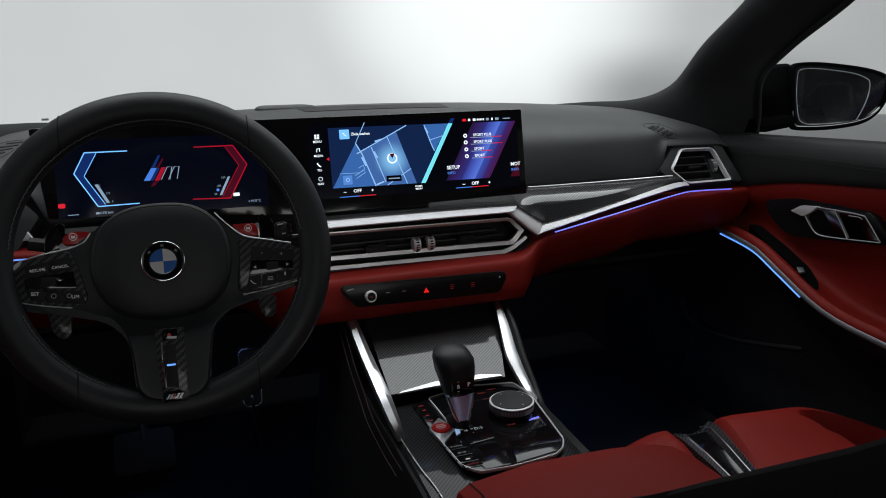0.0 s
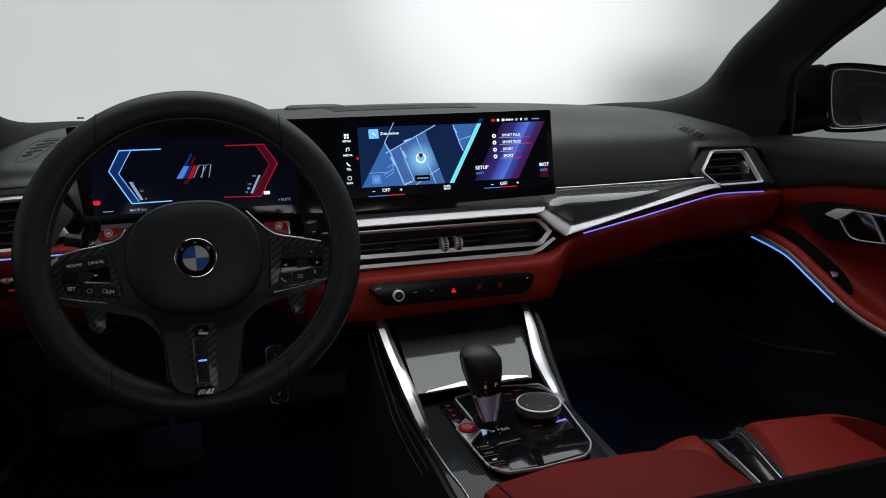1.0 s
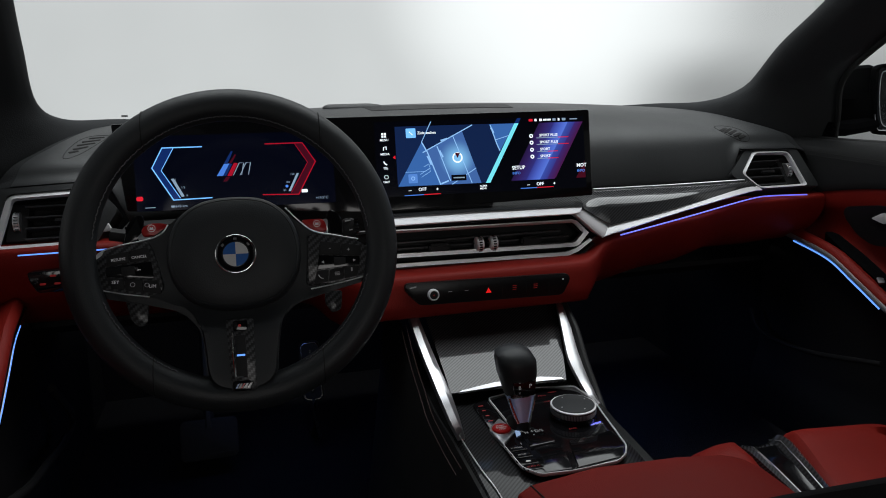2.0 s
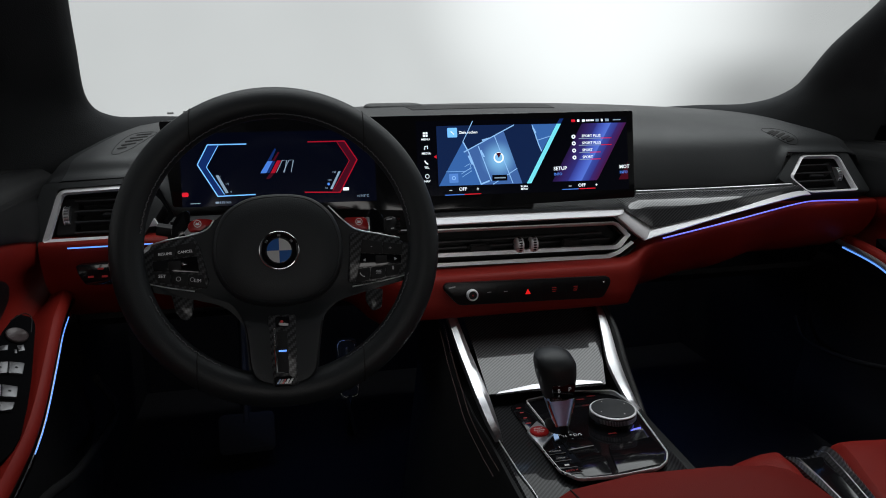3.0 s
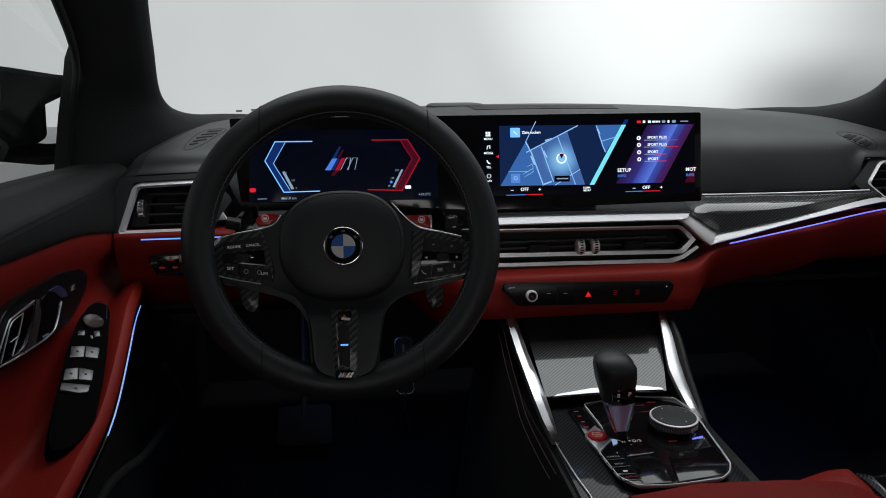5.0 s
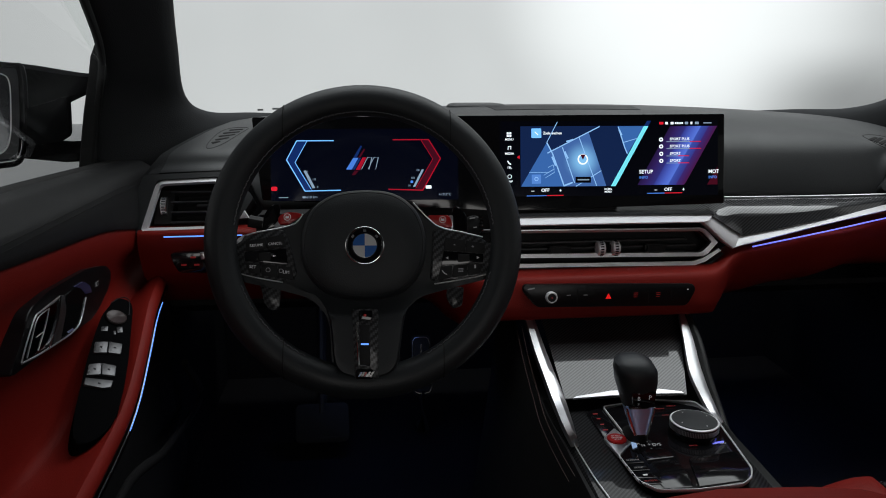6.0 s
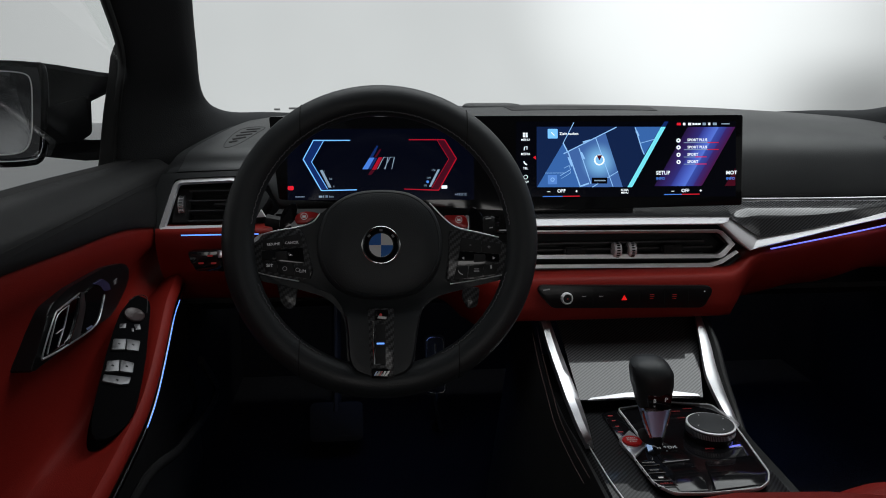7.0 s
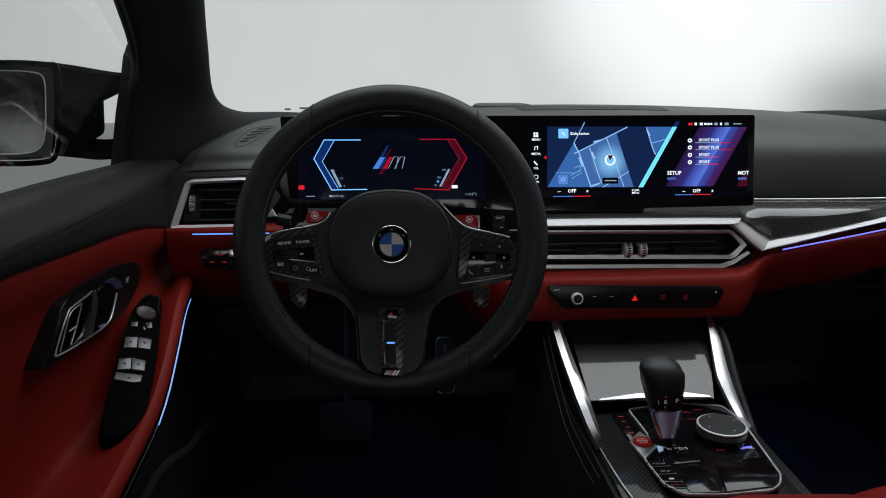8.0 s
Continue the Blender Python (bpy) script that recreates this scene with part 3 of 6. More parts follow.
# red lower dashboard
def lower_row(x):
    c = lerp_table([(-0.72, 0.0), (-0.24, 0.0), (-0.19, 1.0), (0.165, 1.0), (0.24, 0.0), (0.72, 0.0)], x)
    top = lerp_table([(-0.72, 0.803), (-0.30, 0.803), (-0.2, 0.735), (0.165, 0.735), (0.235, 0.764), (0.38, 0.787), (0.535, 0.8025), (0.72, 0.802)], x)
    ytop = lerp_table([(-0.72, 1.054), (-0.3, 1.03), (-0.2, 0.995), (0.235, 0.998), (0.38, 1.0), (0.535, 1.036), (0.72, 1.05)], x)
    west = [(ytop + 0.03, top + 0.002), (ytop, top), (ytop - 0.007, top - 0.012), (ytop - 0.004, top - 0.040), (ytop + 0.012, top - 0.078), (ytop + 0.055, top - 0.115), (ytop + 0.12, 0.650), (1.27, 0.63)]
    east = [(ytop + 0.03, top + 0.002), (ytop, top), (ytop - 0.006, top - 0.011), (ytop + 0.000, top - 0.036), (ytop + 0.025, top - 0.070), (ytop + 0.072, top - 0.100), (ytop + 0.13, top - 0.120), (1.27, 0.65)]
    f = lerp_table([(-0.1, 0.0), (0.1, 1.0)], x)
    side = [(a[0] + (b[0] - a[0]) * f, a[1] + (b[1] - a[1]) * f) for a, b in zip(west, east)]
    mid = [(1.02, 0.738), (0.975, 0.738), (0.957, 0.733), (0.949, 0.708), (0.946, 0.685), (0.958, 0.669), (1.02, 0.662), (1.25, 0.655)]
    return spline([(x, a[0] + (b[0] - a[0]) * c, a[1] + (b[1] - a[1]) * c) for a, b in zip(side, mid)], 4)


part("lower_pad", loft([lower_row(-0.72 + 1.44 * k / 72) for k in range(73)]), RED_LEATHER, dash, "red leather lower dashboard")
rows = [[Vector((x, 1.19, 0.645)), Vector((x, 1.32, 0.59)), Vector((x, 1.6, 0.50))] for x in (-0.72, -0.3, 0, 0.3, 0.72)]
part("under_cover", shell(rows, 0.01), RUBBER, dash, "black footwell cover")

# central vents
vent = thing("center_air_vent", "wide black air vent with silver bars, set in the dashboard", "air vent")
frame_line = [(-0.26, 0.034), (0.162, 0.034), (0.204, -0.004), (0.172, -0.046), (-0.26, -0.046)]
part("housing", prism(frame_line, -0.055, -0.030, FASCIA), PLASTIC, vent)
part("frame", ring_prism(softened(frame_line, 0.008), 0.007, -0.04, -0.004, FASCIA), GLOSS, vent, "gloss black frame")
part("bar_loop", band_between([(-0.1609, 0.0308), (0.1704, 0.0269), (0.1781, 0.0232), (0.1976, 0.0048), (0.1797, -0.0150), (0.1724, -0.0176), (-0.1606, -0.0118)], [(-0.1608, 0.0273), (0.1669, 0.0234), (0.1726, 0.0206), (0.1873, 0.0049), (0.1738, -0.0085), (0.1684, -0.0111), (-0.1606, -0.0055)], FASCIA, -0.01, 0.0016, 0.0006), SATIN, vent, "silver loop round the middle slats")
part("upper_bar", slant([(-0.1609, 0.0326), (0.1685, 0.0288), (0.1761, 0.0260), (0.1916, 0.0121)], [(-0.1609, 0.0290), (0.1677, 0.0252), (0.1744, 0.0224), (0.1889, 0.0095)], FASCIA, 0.0, 0.0004), SATIN, vent, "thin silver bar")
part("lower_bar", slant([(-0.1605, -0.0216), (0.1559, -0.0255), (0.1744, -0.0203), (0.1999, -0.0053)], [(-0.1605, -0.0270), (0.1599, -0.0320), (0.1784, -0.0259), (0.2038, -0.0090)], FASCIA, 0.0, 0.0010), SATIN, vent, "thin silver bar")
part("lower_lip", slant([(-0.1604, -0.0323), (0.1508, -0.0373), (0.1786, -0.0314), (0.2059, -0.0127)], [(-0.1604, -0.0350), (0.1527, -0.0401), (0.1825, -0.0342), (0.2088, -0.0145)], FASCIA, -0.002, 0.002), PLASTIC, vent)
for k, v in enumerate((0.010, 0.000, -0.010, -0.031)):
    part("slat", block((-0.045, v, -0.018), (0.42 - 0.03 * abs(k - 1), 0.0025, 0.022), FASCIA, 0.0008), SLAT, vent)
for u in (-0.045, 0.045):
    part("vane_tab", block((0.015 + u * 1.75, -0.001, -0.004), (0.036, 0.013, 0.014), FASCIA, 0.003), SATIN_BLACK, vent)
part("axle", block((0.015, -0.001, -0.006), (0.030, 0.012, 0.010), FASCIA, 0.002), GLOSS, vent)
for u in (0.003, 0.027):
    wheel_m = FASCIA @ Matrix.Translation((u, -0.001, -0.003)) @ Matrix.Rotation(radians(90), 4, "Y")
    w = part("thumb_wheel", spun([(0.008, -0.0065), (0.0108, -0.0060), (0.0122, -0.004), (0.0122, 0.004), (0.0108, 0.0060), (0.008, 0.0065)], wheel_m, 24), SILVER, vent, "ribbed silver thumb wheel")
    for k in range(18):
        a = radians(k * 20)
        part("rib", block((0.0122 * math.cos(a), 0.0122 * math.sin(a), 0), (0.0012, 0.0020, 0.0050), wheel_m, 0), GLOSS, w)


def tilted_ring(outline, width, m, slope):
    """A closed band inside an outline whose upper and lower runs are tilted to face upwards."""
    pts = [Vector((*p, 0)) for p in outline]
    c = sum(pts, Vector()) / len(pts)
    n = len(pts)
    s = 1 if sum(pts[i].x * pts[(i + 1) % n].y - pts[(i + 1) % n].x * pts[i].y for i in range(n)) > 0 else -1
    outer, inner, back = [], [], []
    for i in range(n):
        d = (pts[(i + 1) % n] - pts[i - 1]).normalized()
        side = Vector((-d.y, d.x, 0)) * s * width
        h = slope * side.y / 2
        outer.append(m @ (pts[i] + Vector((0, 0, h))))
        inner.append(m @ (pts[i] + side - Vector((0, 0, h))))
        back.append((m @ (pts[i] + Vector((0, 0, -0.008))), m @ (pts[i] + side - Vector((0, 0, 0.008)))))
    mid = [a.lerp(b, 0.5) + (m.to_3x3() @ Vector((0, 0, 1))) * 0.0008 for a, b in zip(outer, inner)]
    rows = [[b[0] for b in back], outer, mid, inner, [b[1] for b in back]]
    rows.append(rows[0])
    return loft(rows, closed=True)


def outer_vent(m, outline, wide_by, label):
    t = thing("side_air_vent", label, "air vent", "outer air vents")
    us, vs = [p[0] for p in outline], [p[1] for p in outline]
    cu, cv = sum(us) / len(us), sum(vs) / len(vs)
    part("housing", prism(outline, -0.06, -0.035, m), PLASTIC, t)
    part("frame", tilted_ring(softened(outline, 0.012, 5), wide_by, m, 0.95), SILVER, t, "silver frame")
    wide = [(cu + (p[0] - cu) * 1.35, cv + (p[1] - cv) * (1.22 if p[1] > cv else 1.05)) for p in outline]
    part("bezel", band_between(softened(wide, 0.008), softened(outline, 0.008), m, -0.045, -0.001, 0.001), DASH_SKIN, t, "black surround")
    inner = [((p[0] - sum(us) / len(us)) * 0.97 + sum(us) / len(us), (p[1] - sum(vs) / len(vs)) * 0.95 + sum(vs) / len(vs)) for p in outline]
    part("liner", ring_prism(softened(inner, 0.006), 0.004, -0.05, -0.006, m), PLASTIC, t)
    return t


VR = [(-0.0180, 0.0428), (0.0634, 0.0405), (0.0798, -0.0385), (-0.0295, -0.0387), (-0.0590, -0.0041)]
right_vent = outer_vent(VENT_R, VR, 0.0062, "black side air vent in a silver angular frame")
VL = [(-0.0551, 0.0408), (0.0433, 0.0447), (0.0720, 0.0080), (0.0459, -0.0437), (-0.0778, -0.0447)]
left_vent = outer_vent(VENT_L, VL, 0.0085, "black side air vent in a silver angular frame")
for m, t, u0, u1, wheel_u in ((VENT_R, right_vent, -0.052, 0.040, (0.0560, 0.0037)), (VENT_L, left_vent, -0.034, 0.056, (-0.0457, 0.0018))):
    side = -1 if t is left_vent else 1
    plate("wheel_housing", [(wheel_u[0] + side * a, wheel_u[1] + b) for a, b in ((-0.017, 0.026), (0.010, 0.026), (0.024 if side > 0 else 0.016, -0.030), (-0.011, -0.030))], -0.040, -0.013, m, PLASTIC, t, 0.003, 0.001)
    for k in range(4):
        part("slat", block(((u0 + u1) / 2, 0.022 - 0.0165 * k, -0.016), (u1 - u0, 0.0028, 0.022), m, 0.0008), SLAT, t)
    part("vane_tab", block(((u0 + u1) / 2 + 0.01, -0.002, -0.006), (0.03, 0.006, 0.008), m, 0.0015), PLASTIC, t)
    wheel_m = m @ Matrix.Translation((*wheel_u, -0.019)) @ Matrix.Rotation(radians(90), 4, "Y")
    w = part("thumb_wheel", spun([(0.013, -0.0050), (0.0160, -0.0045), (0.0160, -0.003), (0.0150, -0.0028), (0.0150, 0.0028), (0.0160, 0.003), (0.0160, 0.0045), (0.013, 0.0050)], wheel_m, 32), SATIN, t, "ribbed thumb wheel")
    for k in range(20):
        a = radians(k * 18)
        part("rib", block((0.0152 * math.cos(a), 0.0152 * math.sin(a), 0), (0.0014, 0.0016, 0.006), wheel_m, 0), CHROME, w)

# climate control strip
strip = thing("control_strip", "gloss black climate control strip set in the red dashboard", "control panel")
part("panel", prism(softened([(-0.1324, 0.0226), (0.1343, 0.0155), (0.1391, 0.0067), (0.1245, -0.0185), (-0.1131, -0.0131), (-0.1358, 0.0133)], 0.006), -0.004, 0.004, STRIP, 0.0008), SATIN_BLACK, strip)
knob_m = STRIP @ Matrix.Translation((*(-0.0915, 0.0020), 0.004)) @ Matrix.Scale(0.72, 4)
kn = part("volume_knob", spun([(0.0125, 0), (0.0128, 0.006), (0.0122, 0.009), (0.0108, 0.0115), (0.0092, 0.0115), (0.0088, 0.0095)], knob_m), SILVER, strip, "chrome volume knob")
part("cap", spun([(0.0088, 0.0090), (0.0086, 0.0104), (0.002, 0.0108)], knob_m), PLASTIC, kn)
part("power_mark", spun([(0.0018, 0.0106), (0.0018, 0.0112), (0.0, 0.0112)], knob_m, 16), RED_INK, kn)

for c, w in (((-0.0637, 0.0040), 0.006), ((-0.0374, 0.0034), 0.006)):
    part("key_mark", prism([(c[0] - w / 2, c[1] - 0.0004), (c[0] + w / 2, c[1] - 0.0004), (c[0] + w / 2, c[1] + 0.0004), (c[0] - w / 2, c[1] + 0.0004)], 0.003, 0.0045, STRIP), DIM_INK, strip)
c = (-0.0013, 0.0000)
part("hazard_mark", prism([(c[0] - 0.0046, c[1] - 0.0034), (c[0] + 0.0046, c[1] - 0.0034), (c[0], c[1] + 0.0046)], 0.003, 0.0046, STRIP), HAZARD, strip, "glowing red warning triangle")
for c in ((0.0428, 0.0008), (0.0784, 0.0001)):
    for k in range(3):
        part("heater_mark", prism([(c[0] - 0.004, c[1] - 0.003 + 0.003 * k - 0.0004), (c[0] + 0.003 - 0.0012 * (k == 0), c[1] - 0.003 + 0.003 * k - 0.0004), (c[0] + 0.003 - 0.0012 * (k == 0), c[1] - 0.003 + 0.003 * k + 0.0004), (c[0] - 0.004, c[1] - 0.003 + 0.003 * k + 0.0004)], 0.003, 0.0044, STRIP), RED_INK, strip)
for x in (-0.05, -0.022, 0.022, 0.062, 0.10):
    part("key_gap", block((x, 0.0, 0.0042), (0.0006, 0.026, 0.0006), STRIP, 0), RUBBER, strip)
part("key_mark", prism([(-0.1272, 0.0157), (-0.1168, 0.0172), (-0.1168, 0.0154), (-0.1272, 0.0139)][::-1], 0.003, 0.0045, STRIP), DIM_INK, strip)
c = (0.1256, 0.0069)
part("sensor", prism(disc(c, 0.0012, 10), 0.003, 0.0046, STRIP), WHITE_INK, strip)

# ---- curved display ----
display = thing("curved_display", "wide black curved glass display, lit, standing on the dashboard", "display")
DISP = [(-0.3718, 0.0721), (0.3747, 0.0724), (0.3727, -0.0723), (0.0032, -0.0760), (-0.360, -0.053)]
part("glass", prism(softened(DISP, 0.004), -0.012, 0.0, DISPLAY, 0.0012), GLOSS, display, "black glass panel")
part("stand", block((-0.0, -0.07, -0.03), (0.40, 0.03, 0.03), DISPLAY), PLASTIC, display)


def glow(name, colour, power):
    return material(name, (0.004, 0.004, 0.004), 0.12, spec=0.3, emit=colour, power=power)


G_WHITE, G_SOFT = glow("screen_white", (0.85, 0.93, 1.0), 1.15), glow("screen_pale", (0.55, 0.75, 1.0), 0.45)
G_BLUE, G_LINE, G_DEEP = glow("screen_blue", (0.09, 0.28, 0.95), 0.75), glow("screen_light_blue", (0.17, 0.48, 1.0), 1.25), glow("screen_deep_blue", (0.02, 0.09, 0.48), 0.26)
G_FACE, G_DARK_RED = glow("instrument_navy", (0.004, 0.010, 0.050), 0.09), glow("screen_dark_red", (0.85, 0.012, 0.05), 0.42)
G_RED, G_WINE = glow("screen_red", (1.0, 0.02, 0.045), 0.68), glow("screen_wine", (0.30, 0.015, 0.06), 0.18)
G_NAVY, G_NIGHT = glow("screen_navy", (0.010, 0.030, 0.12), 0.55), glow("screen_night", (0.004, 0.006, 0.022), 0.10)
G_MAP, G_MAP2, G_ROAD = glow("map_block", (0.055, 0.185, 0.56), 0.72), glow("map_block_light", (0.11, 0.29, 0.78), 0.85), glow("map_road", (0.30, 0.58, 1.0), 0.95)
G_CYAN = glow("screen_cyan", (0.20, 0.85, 1.0), 0.95)


def halo(centre, radius):
    """A screen colour that brightens towards a spot on the map."""
    m = bpy.data.materials.new("map_halo")
    m.use_nodes = True
    t = m.node_tree
    t.nodes.remove(t.nodes["Principled BSDF"])
    co = node(m, "ShaderNodeTexCoord")
    d = node(m, "ShaderNodeVectorMath")
    d.operation = "DISTANCE"
    d.inputs[1].default_value = centre
    wire(m, co, "Object", d, 0)
    r = node(m, "ShaderNodeMapRange")
    r.interpolation_type = "SMOOTHSTEP"
    r.inputs[1].default_value, r.inputs[2].default_value = 0.0, radius
    t.links.new(d.outputs["Value"], r.inputs[0])
    mix = t.nodes.new("ShaderNodeMix")
    mix.data_type = "RGBA"
    mix.inputs[6].default_value, mix.inputs[7].default_value = (0.26, 0.62, 1.0, 1), (0.06, 0.15, 0.42, 1)
    t.links.new(r.outputs[0], mix.inputs[0])
    e = node(m, "ShaderNodeEmission", Strength=0.90)
    t.links.new(mix.outputs[2], e.inputs[0])
    t.links.new(e.outputs[0], t.nodes["Material Output"].inputs[0])
    return m


def slanted_tile():
    """A screen colour that runs through violet and blue to wine red across slanted stripes."""
    m = bpy.data.materials.new("tile_gradient")
    m.use_nodes = True
    t = m.node_tree
    t.nodes.remove(t.nodes["Principled BSDF"])
    co = node(m, "ShaderNodeTexCoord")
    dot = node(m, "ShaderNodeVectorMath")
    dot.operation = "DOT_PRODUCT"
    dot.inputs[1].default_value = (1.0, 0.0, -0.613)
    wire(m, co, "Object", dot, 0)
    lo = 0.250 - 0.163 - 0.613 * 0.906
    r = node(m, "ShaderNodeMapRange")
    r.inputs[1].default_value, r.inputs[2].default_value = lo, lo + 0.081
    t.links.new(dot.outputs["Value"], r.inputs[0])
    ramp = t.nodes.new("ShaderNodeValToRGB")
    stops = ((0.0, (0.018, 0.008, 0.045)), (0.16, (0.032, 0.016, 0.11)), (0.34, (0.032, 0.030, 0.19)), (0.36, (0.040, 0.050, 0.30)), (0.52, (0.075, 0.13, 0.58)), (0.64, (0.10, 0.19, 0.72)), (0.66, (0.045, 0.08, 0.40)), (0.80, (0.040, 0.045, 0.27)), (0.82, (0.048, 0.022, 0.16)), (1.0, (0.065, 0.010, 0.06)))
    while len(ramp.color_ramp.elements) < len(stops):
        ramp.color_ramp.elements.new(0.5)
    for e, (at, c) in zip(ramp.color_ramp.elements, stops):
        e.position, e.color = at, (*c, 1)
    t.links.new(r.outputs[0], ramp.inputs[0])
    e = node(m, "ShaderNodeEmission", Strength=0.95)
    t.links.new(ramp.outputs[0], e.inputs[0])
    t.links.new(e.outputs[0], t.nodes["Material Output"].inputs[0])
    return m


def lit(name, outline, mat, parent, level=1):
    return part(name, prism(outline, 0.0, 0.0002 * level, DISPLAY), mat, parent)


def lit_line(name, pts, width, mat, parent, level=3):
    """A flat lit stroke of even width along points."""
    bm = bmesh.new()
    ps = [Vector((p[0], p[1], 0)) for p in pts]
    rows = []
    for i, p in enumerate(ps):
        d = (ps[min(i + 1, len(ps) - 1)] - ps[max(i - 1, 0)]).normalized()
        if 0 < i < len(ps) - 1:
            a, c2 = (p - ps[i - 1]).normalized(), (ps[i + 1] - p).normalized()
            k = 1 / max(0.5, math.sqrt((1 + a.dot(c2)) / 2))
        else:
            k = 1
        nrm = Vector((-d.y, d.x, 0)) * width * 0.5 * k
        h = Vector((0, 0, 0.0002 * level))
        rows.append([DISPLAY @ (p - nrm), DISPLAY @ (p - nrm + h), DISPLAY @ (p + nrm + h), DISPLAY @ (p + nrm)])
    return part(name, loft(rows, closed=True, caps=True), mat, parent)


# instrument side
cluster = lit("instrument_screen", [(-0.3446, 0.0533), (-0.0596, 0.0523), (-0.0609, -0.0576), (-0.3467, -0.0545)], G_FACE, display)
lit("hex_fill", [(-0.3059, 0.0357), (-0.2914, 0.0356), (-0.3094, 0.0030), (-0.2869, -0.0375), (-0.2957, -0.0404), (-0.3218, 0.0072)], G_DEEP, cluster, 2)
lit("hex_fill", [(-0.1171, 0.0348), (-0.1061, 0.0354), (-0.0877, 0.0065), (-0.1161, -0.0421), (-0.1265, -0.0391), (-0.0996, 0.0057)], G_WINE, cluster, 2)
lit_line("hex_line", [(-0.2504, 0.0354), (-0.3059, 0.0357), (-0.3218, 0.0072), (-0.2957, -0.0404), (-0.2417, -0.0400)], 0.0015, G_LINE, cluster)
lit_line("hex_line", [(-0.2906, 0.0350), (-0.3094, 0.0030), (-0.2861, -0.0381)], 0.0009, G_LINE, cluster, 4)
lit_line("hex_line", [(-0.1610, 0.0359), (-0.1055, 0.0356), (-0.0877, 0.0065), (-0.1161, -0.0421), (-0.1695, -0.0398)], 0.0016, G_DARK_RED, cluster)
lit_line("hex_line", [(-0.1171, 0.0345), (-0.0996, 0.0057), (-0.1271, -0.0391)], 0.0008, G_DARK_RED, cluster, 4)
lit("fuel_bar", [(-0.2972, -0.0096), (-0.2931, -0.0091), (-0.2802, -0.0358), (-0.2843, -0.0364)], G_SOFT, cluster, 3)
lit("heat_bar", [(-0.1171, -0.0101), (-0.1136, -0.0102), (-0.1276, -0.0367), (-0.1312, -0.0367)], G_SOFT, cluster, 3)
lit("warning_lamp", rounded(*(-0.3461, -0.0393), *(-0.3370, -0.0330), 0.002), G_RED, cluster, 3)
lit("off_mark", rounded(*(-0.1116, -0.0398), *(-0.1026, -0.0349), 0.001), G_WHITE, cluster, 3)
for words, at, size in (("1/2", (-0.2814, -0.0229), 0.0042), ("0", (-0.2767, -0.0347), 0.004), ("1", (-0.2908, -0.0111), 0.004), ("150", (-0.1237, -0.0113), 0.0042), ("100", (-0.1313, -0.0230), 0.0042), ("50", (-0.1365, -0.0348), 0.0042), ("+19.5\u00b0C", (-0.0818, -0.0493), 0.0056), ("618 km", (-0.2857, -0.0498), 0.0056)):
    lettering(words, DISPLAY, (*at, 0.0008), size, cluster, G_SOFT)
lit("small_mark", rounded(*(-0.3351, -0.0502), *(-0.3211, -0.0492), 0.0003), G_SOFT, cluster, 3)
lit("pump_mark", rounded(*(-0.2997, -0.0512), *(-0.2950, -0.0483), 0.0006), G_SOFT, cluster, 3)
lit("coolant_mark", disc((-0.1329, -0.0289), 0.0022, 10), G_BLUE, cluster, 3)
# plain slanted stripes in place of the maker's sign
for p, mat in (([(-0.2330, -0.0087), (-0.2242, -0.0087), (-0.2139, 0.0088), (-0.2215, 0.0089)], G_BLUE), ([(-0.2242, -0.0087), (-0.2195, -0.0088), (-0.2098, 0.0082), (-0.2139, 0.0088)], G_DEEP), ([(-0.2183, -0.0094), (-0.2118, -0.0094), (-0.2015, 0.0093), (-0.2074, 0.0094)], G_DARK_RED), ([(-0.2215, 0.0095), (-0.2162, 0.0094), (-0.2077, 0.0264), (-0.2101, 0.0276)], G_DEEP), ([(-0.2145, 0.0094), (-0.2104, 0.0094), (-0.2031, 0.0217), (-0.2054, 0.0223)], G_WINE), ([(-0.2249, -0.0175), (-0.2201, -0.0105), (-0.2136, -0.0106), (-0.2190, -0.0170)], G_WINE)):
    lit("stripe", p, mat, cluster, 3)
for x in (0, 34):
    lit_line("sign_edge", [((-0.2095, -0.0088)[0] + x * 0.00029, (-0.2095, -0.0088)[1]), ((-0.1998, 0.0093)[0] + x * 0.00029, (-0.1998, 0.0093)[1]), ((-0.1933, 0.0093)[0] + x * 0.00029, (-0.1933, 0.0093)[1]), ((-0.1977, -0.0089)[0] + x * 0.00029, (-0.1977, -0.0089)[1])], 0.0009, G_SOFT, cluster)

# map side
nav = lit("center_screen", [(0.0063, 0.0629), (0.3626, 0.0620), (0.3625, -0.0582), (0.0050, -0.0544)], G_NIGHT, display)
lit("map_ground", [(0.0390, 0.0546), (0.2397, 0.0540), (0.1853, -0.0408), (0.0380, -0.0394)], G_NAVY, nav, 2)
lit("map_block", [(0.0807, 0.0289), (0.0904, 0.0103), (0.1078, -0.0401), (0.0386, -0.0394)], G_MAP, nav, 3)
lit("map_block", [(0.0836, 0.0138), (0.1487, 0.0439), (0.1762, -0.0408), (0.1088, -0.0401)], halo(tuple(DISPLAY @ Vector((*(0.1384, -0.0004), 0))), 0.034), nav, 4)
lit("map_block", [(0.1956, 0.0535), (0.2391, 0.0534), (0.2113, 0.0089)], G_MAP, nav, 3)
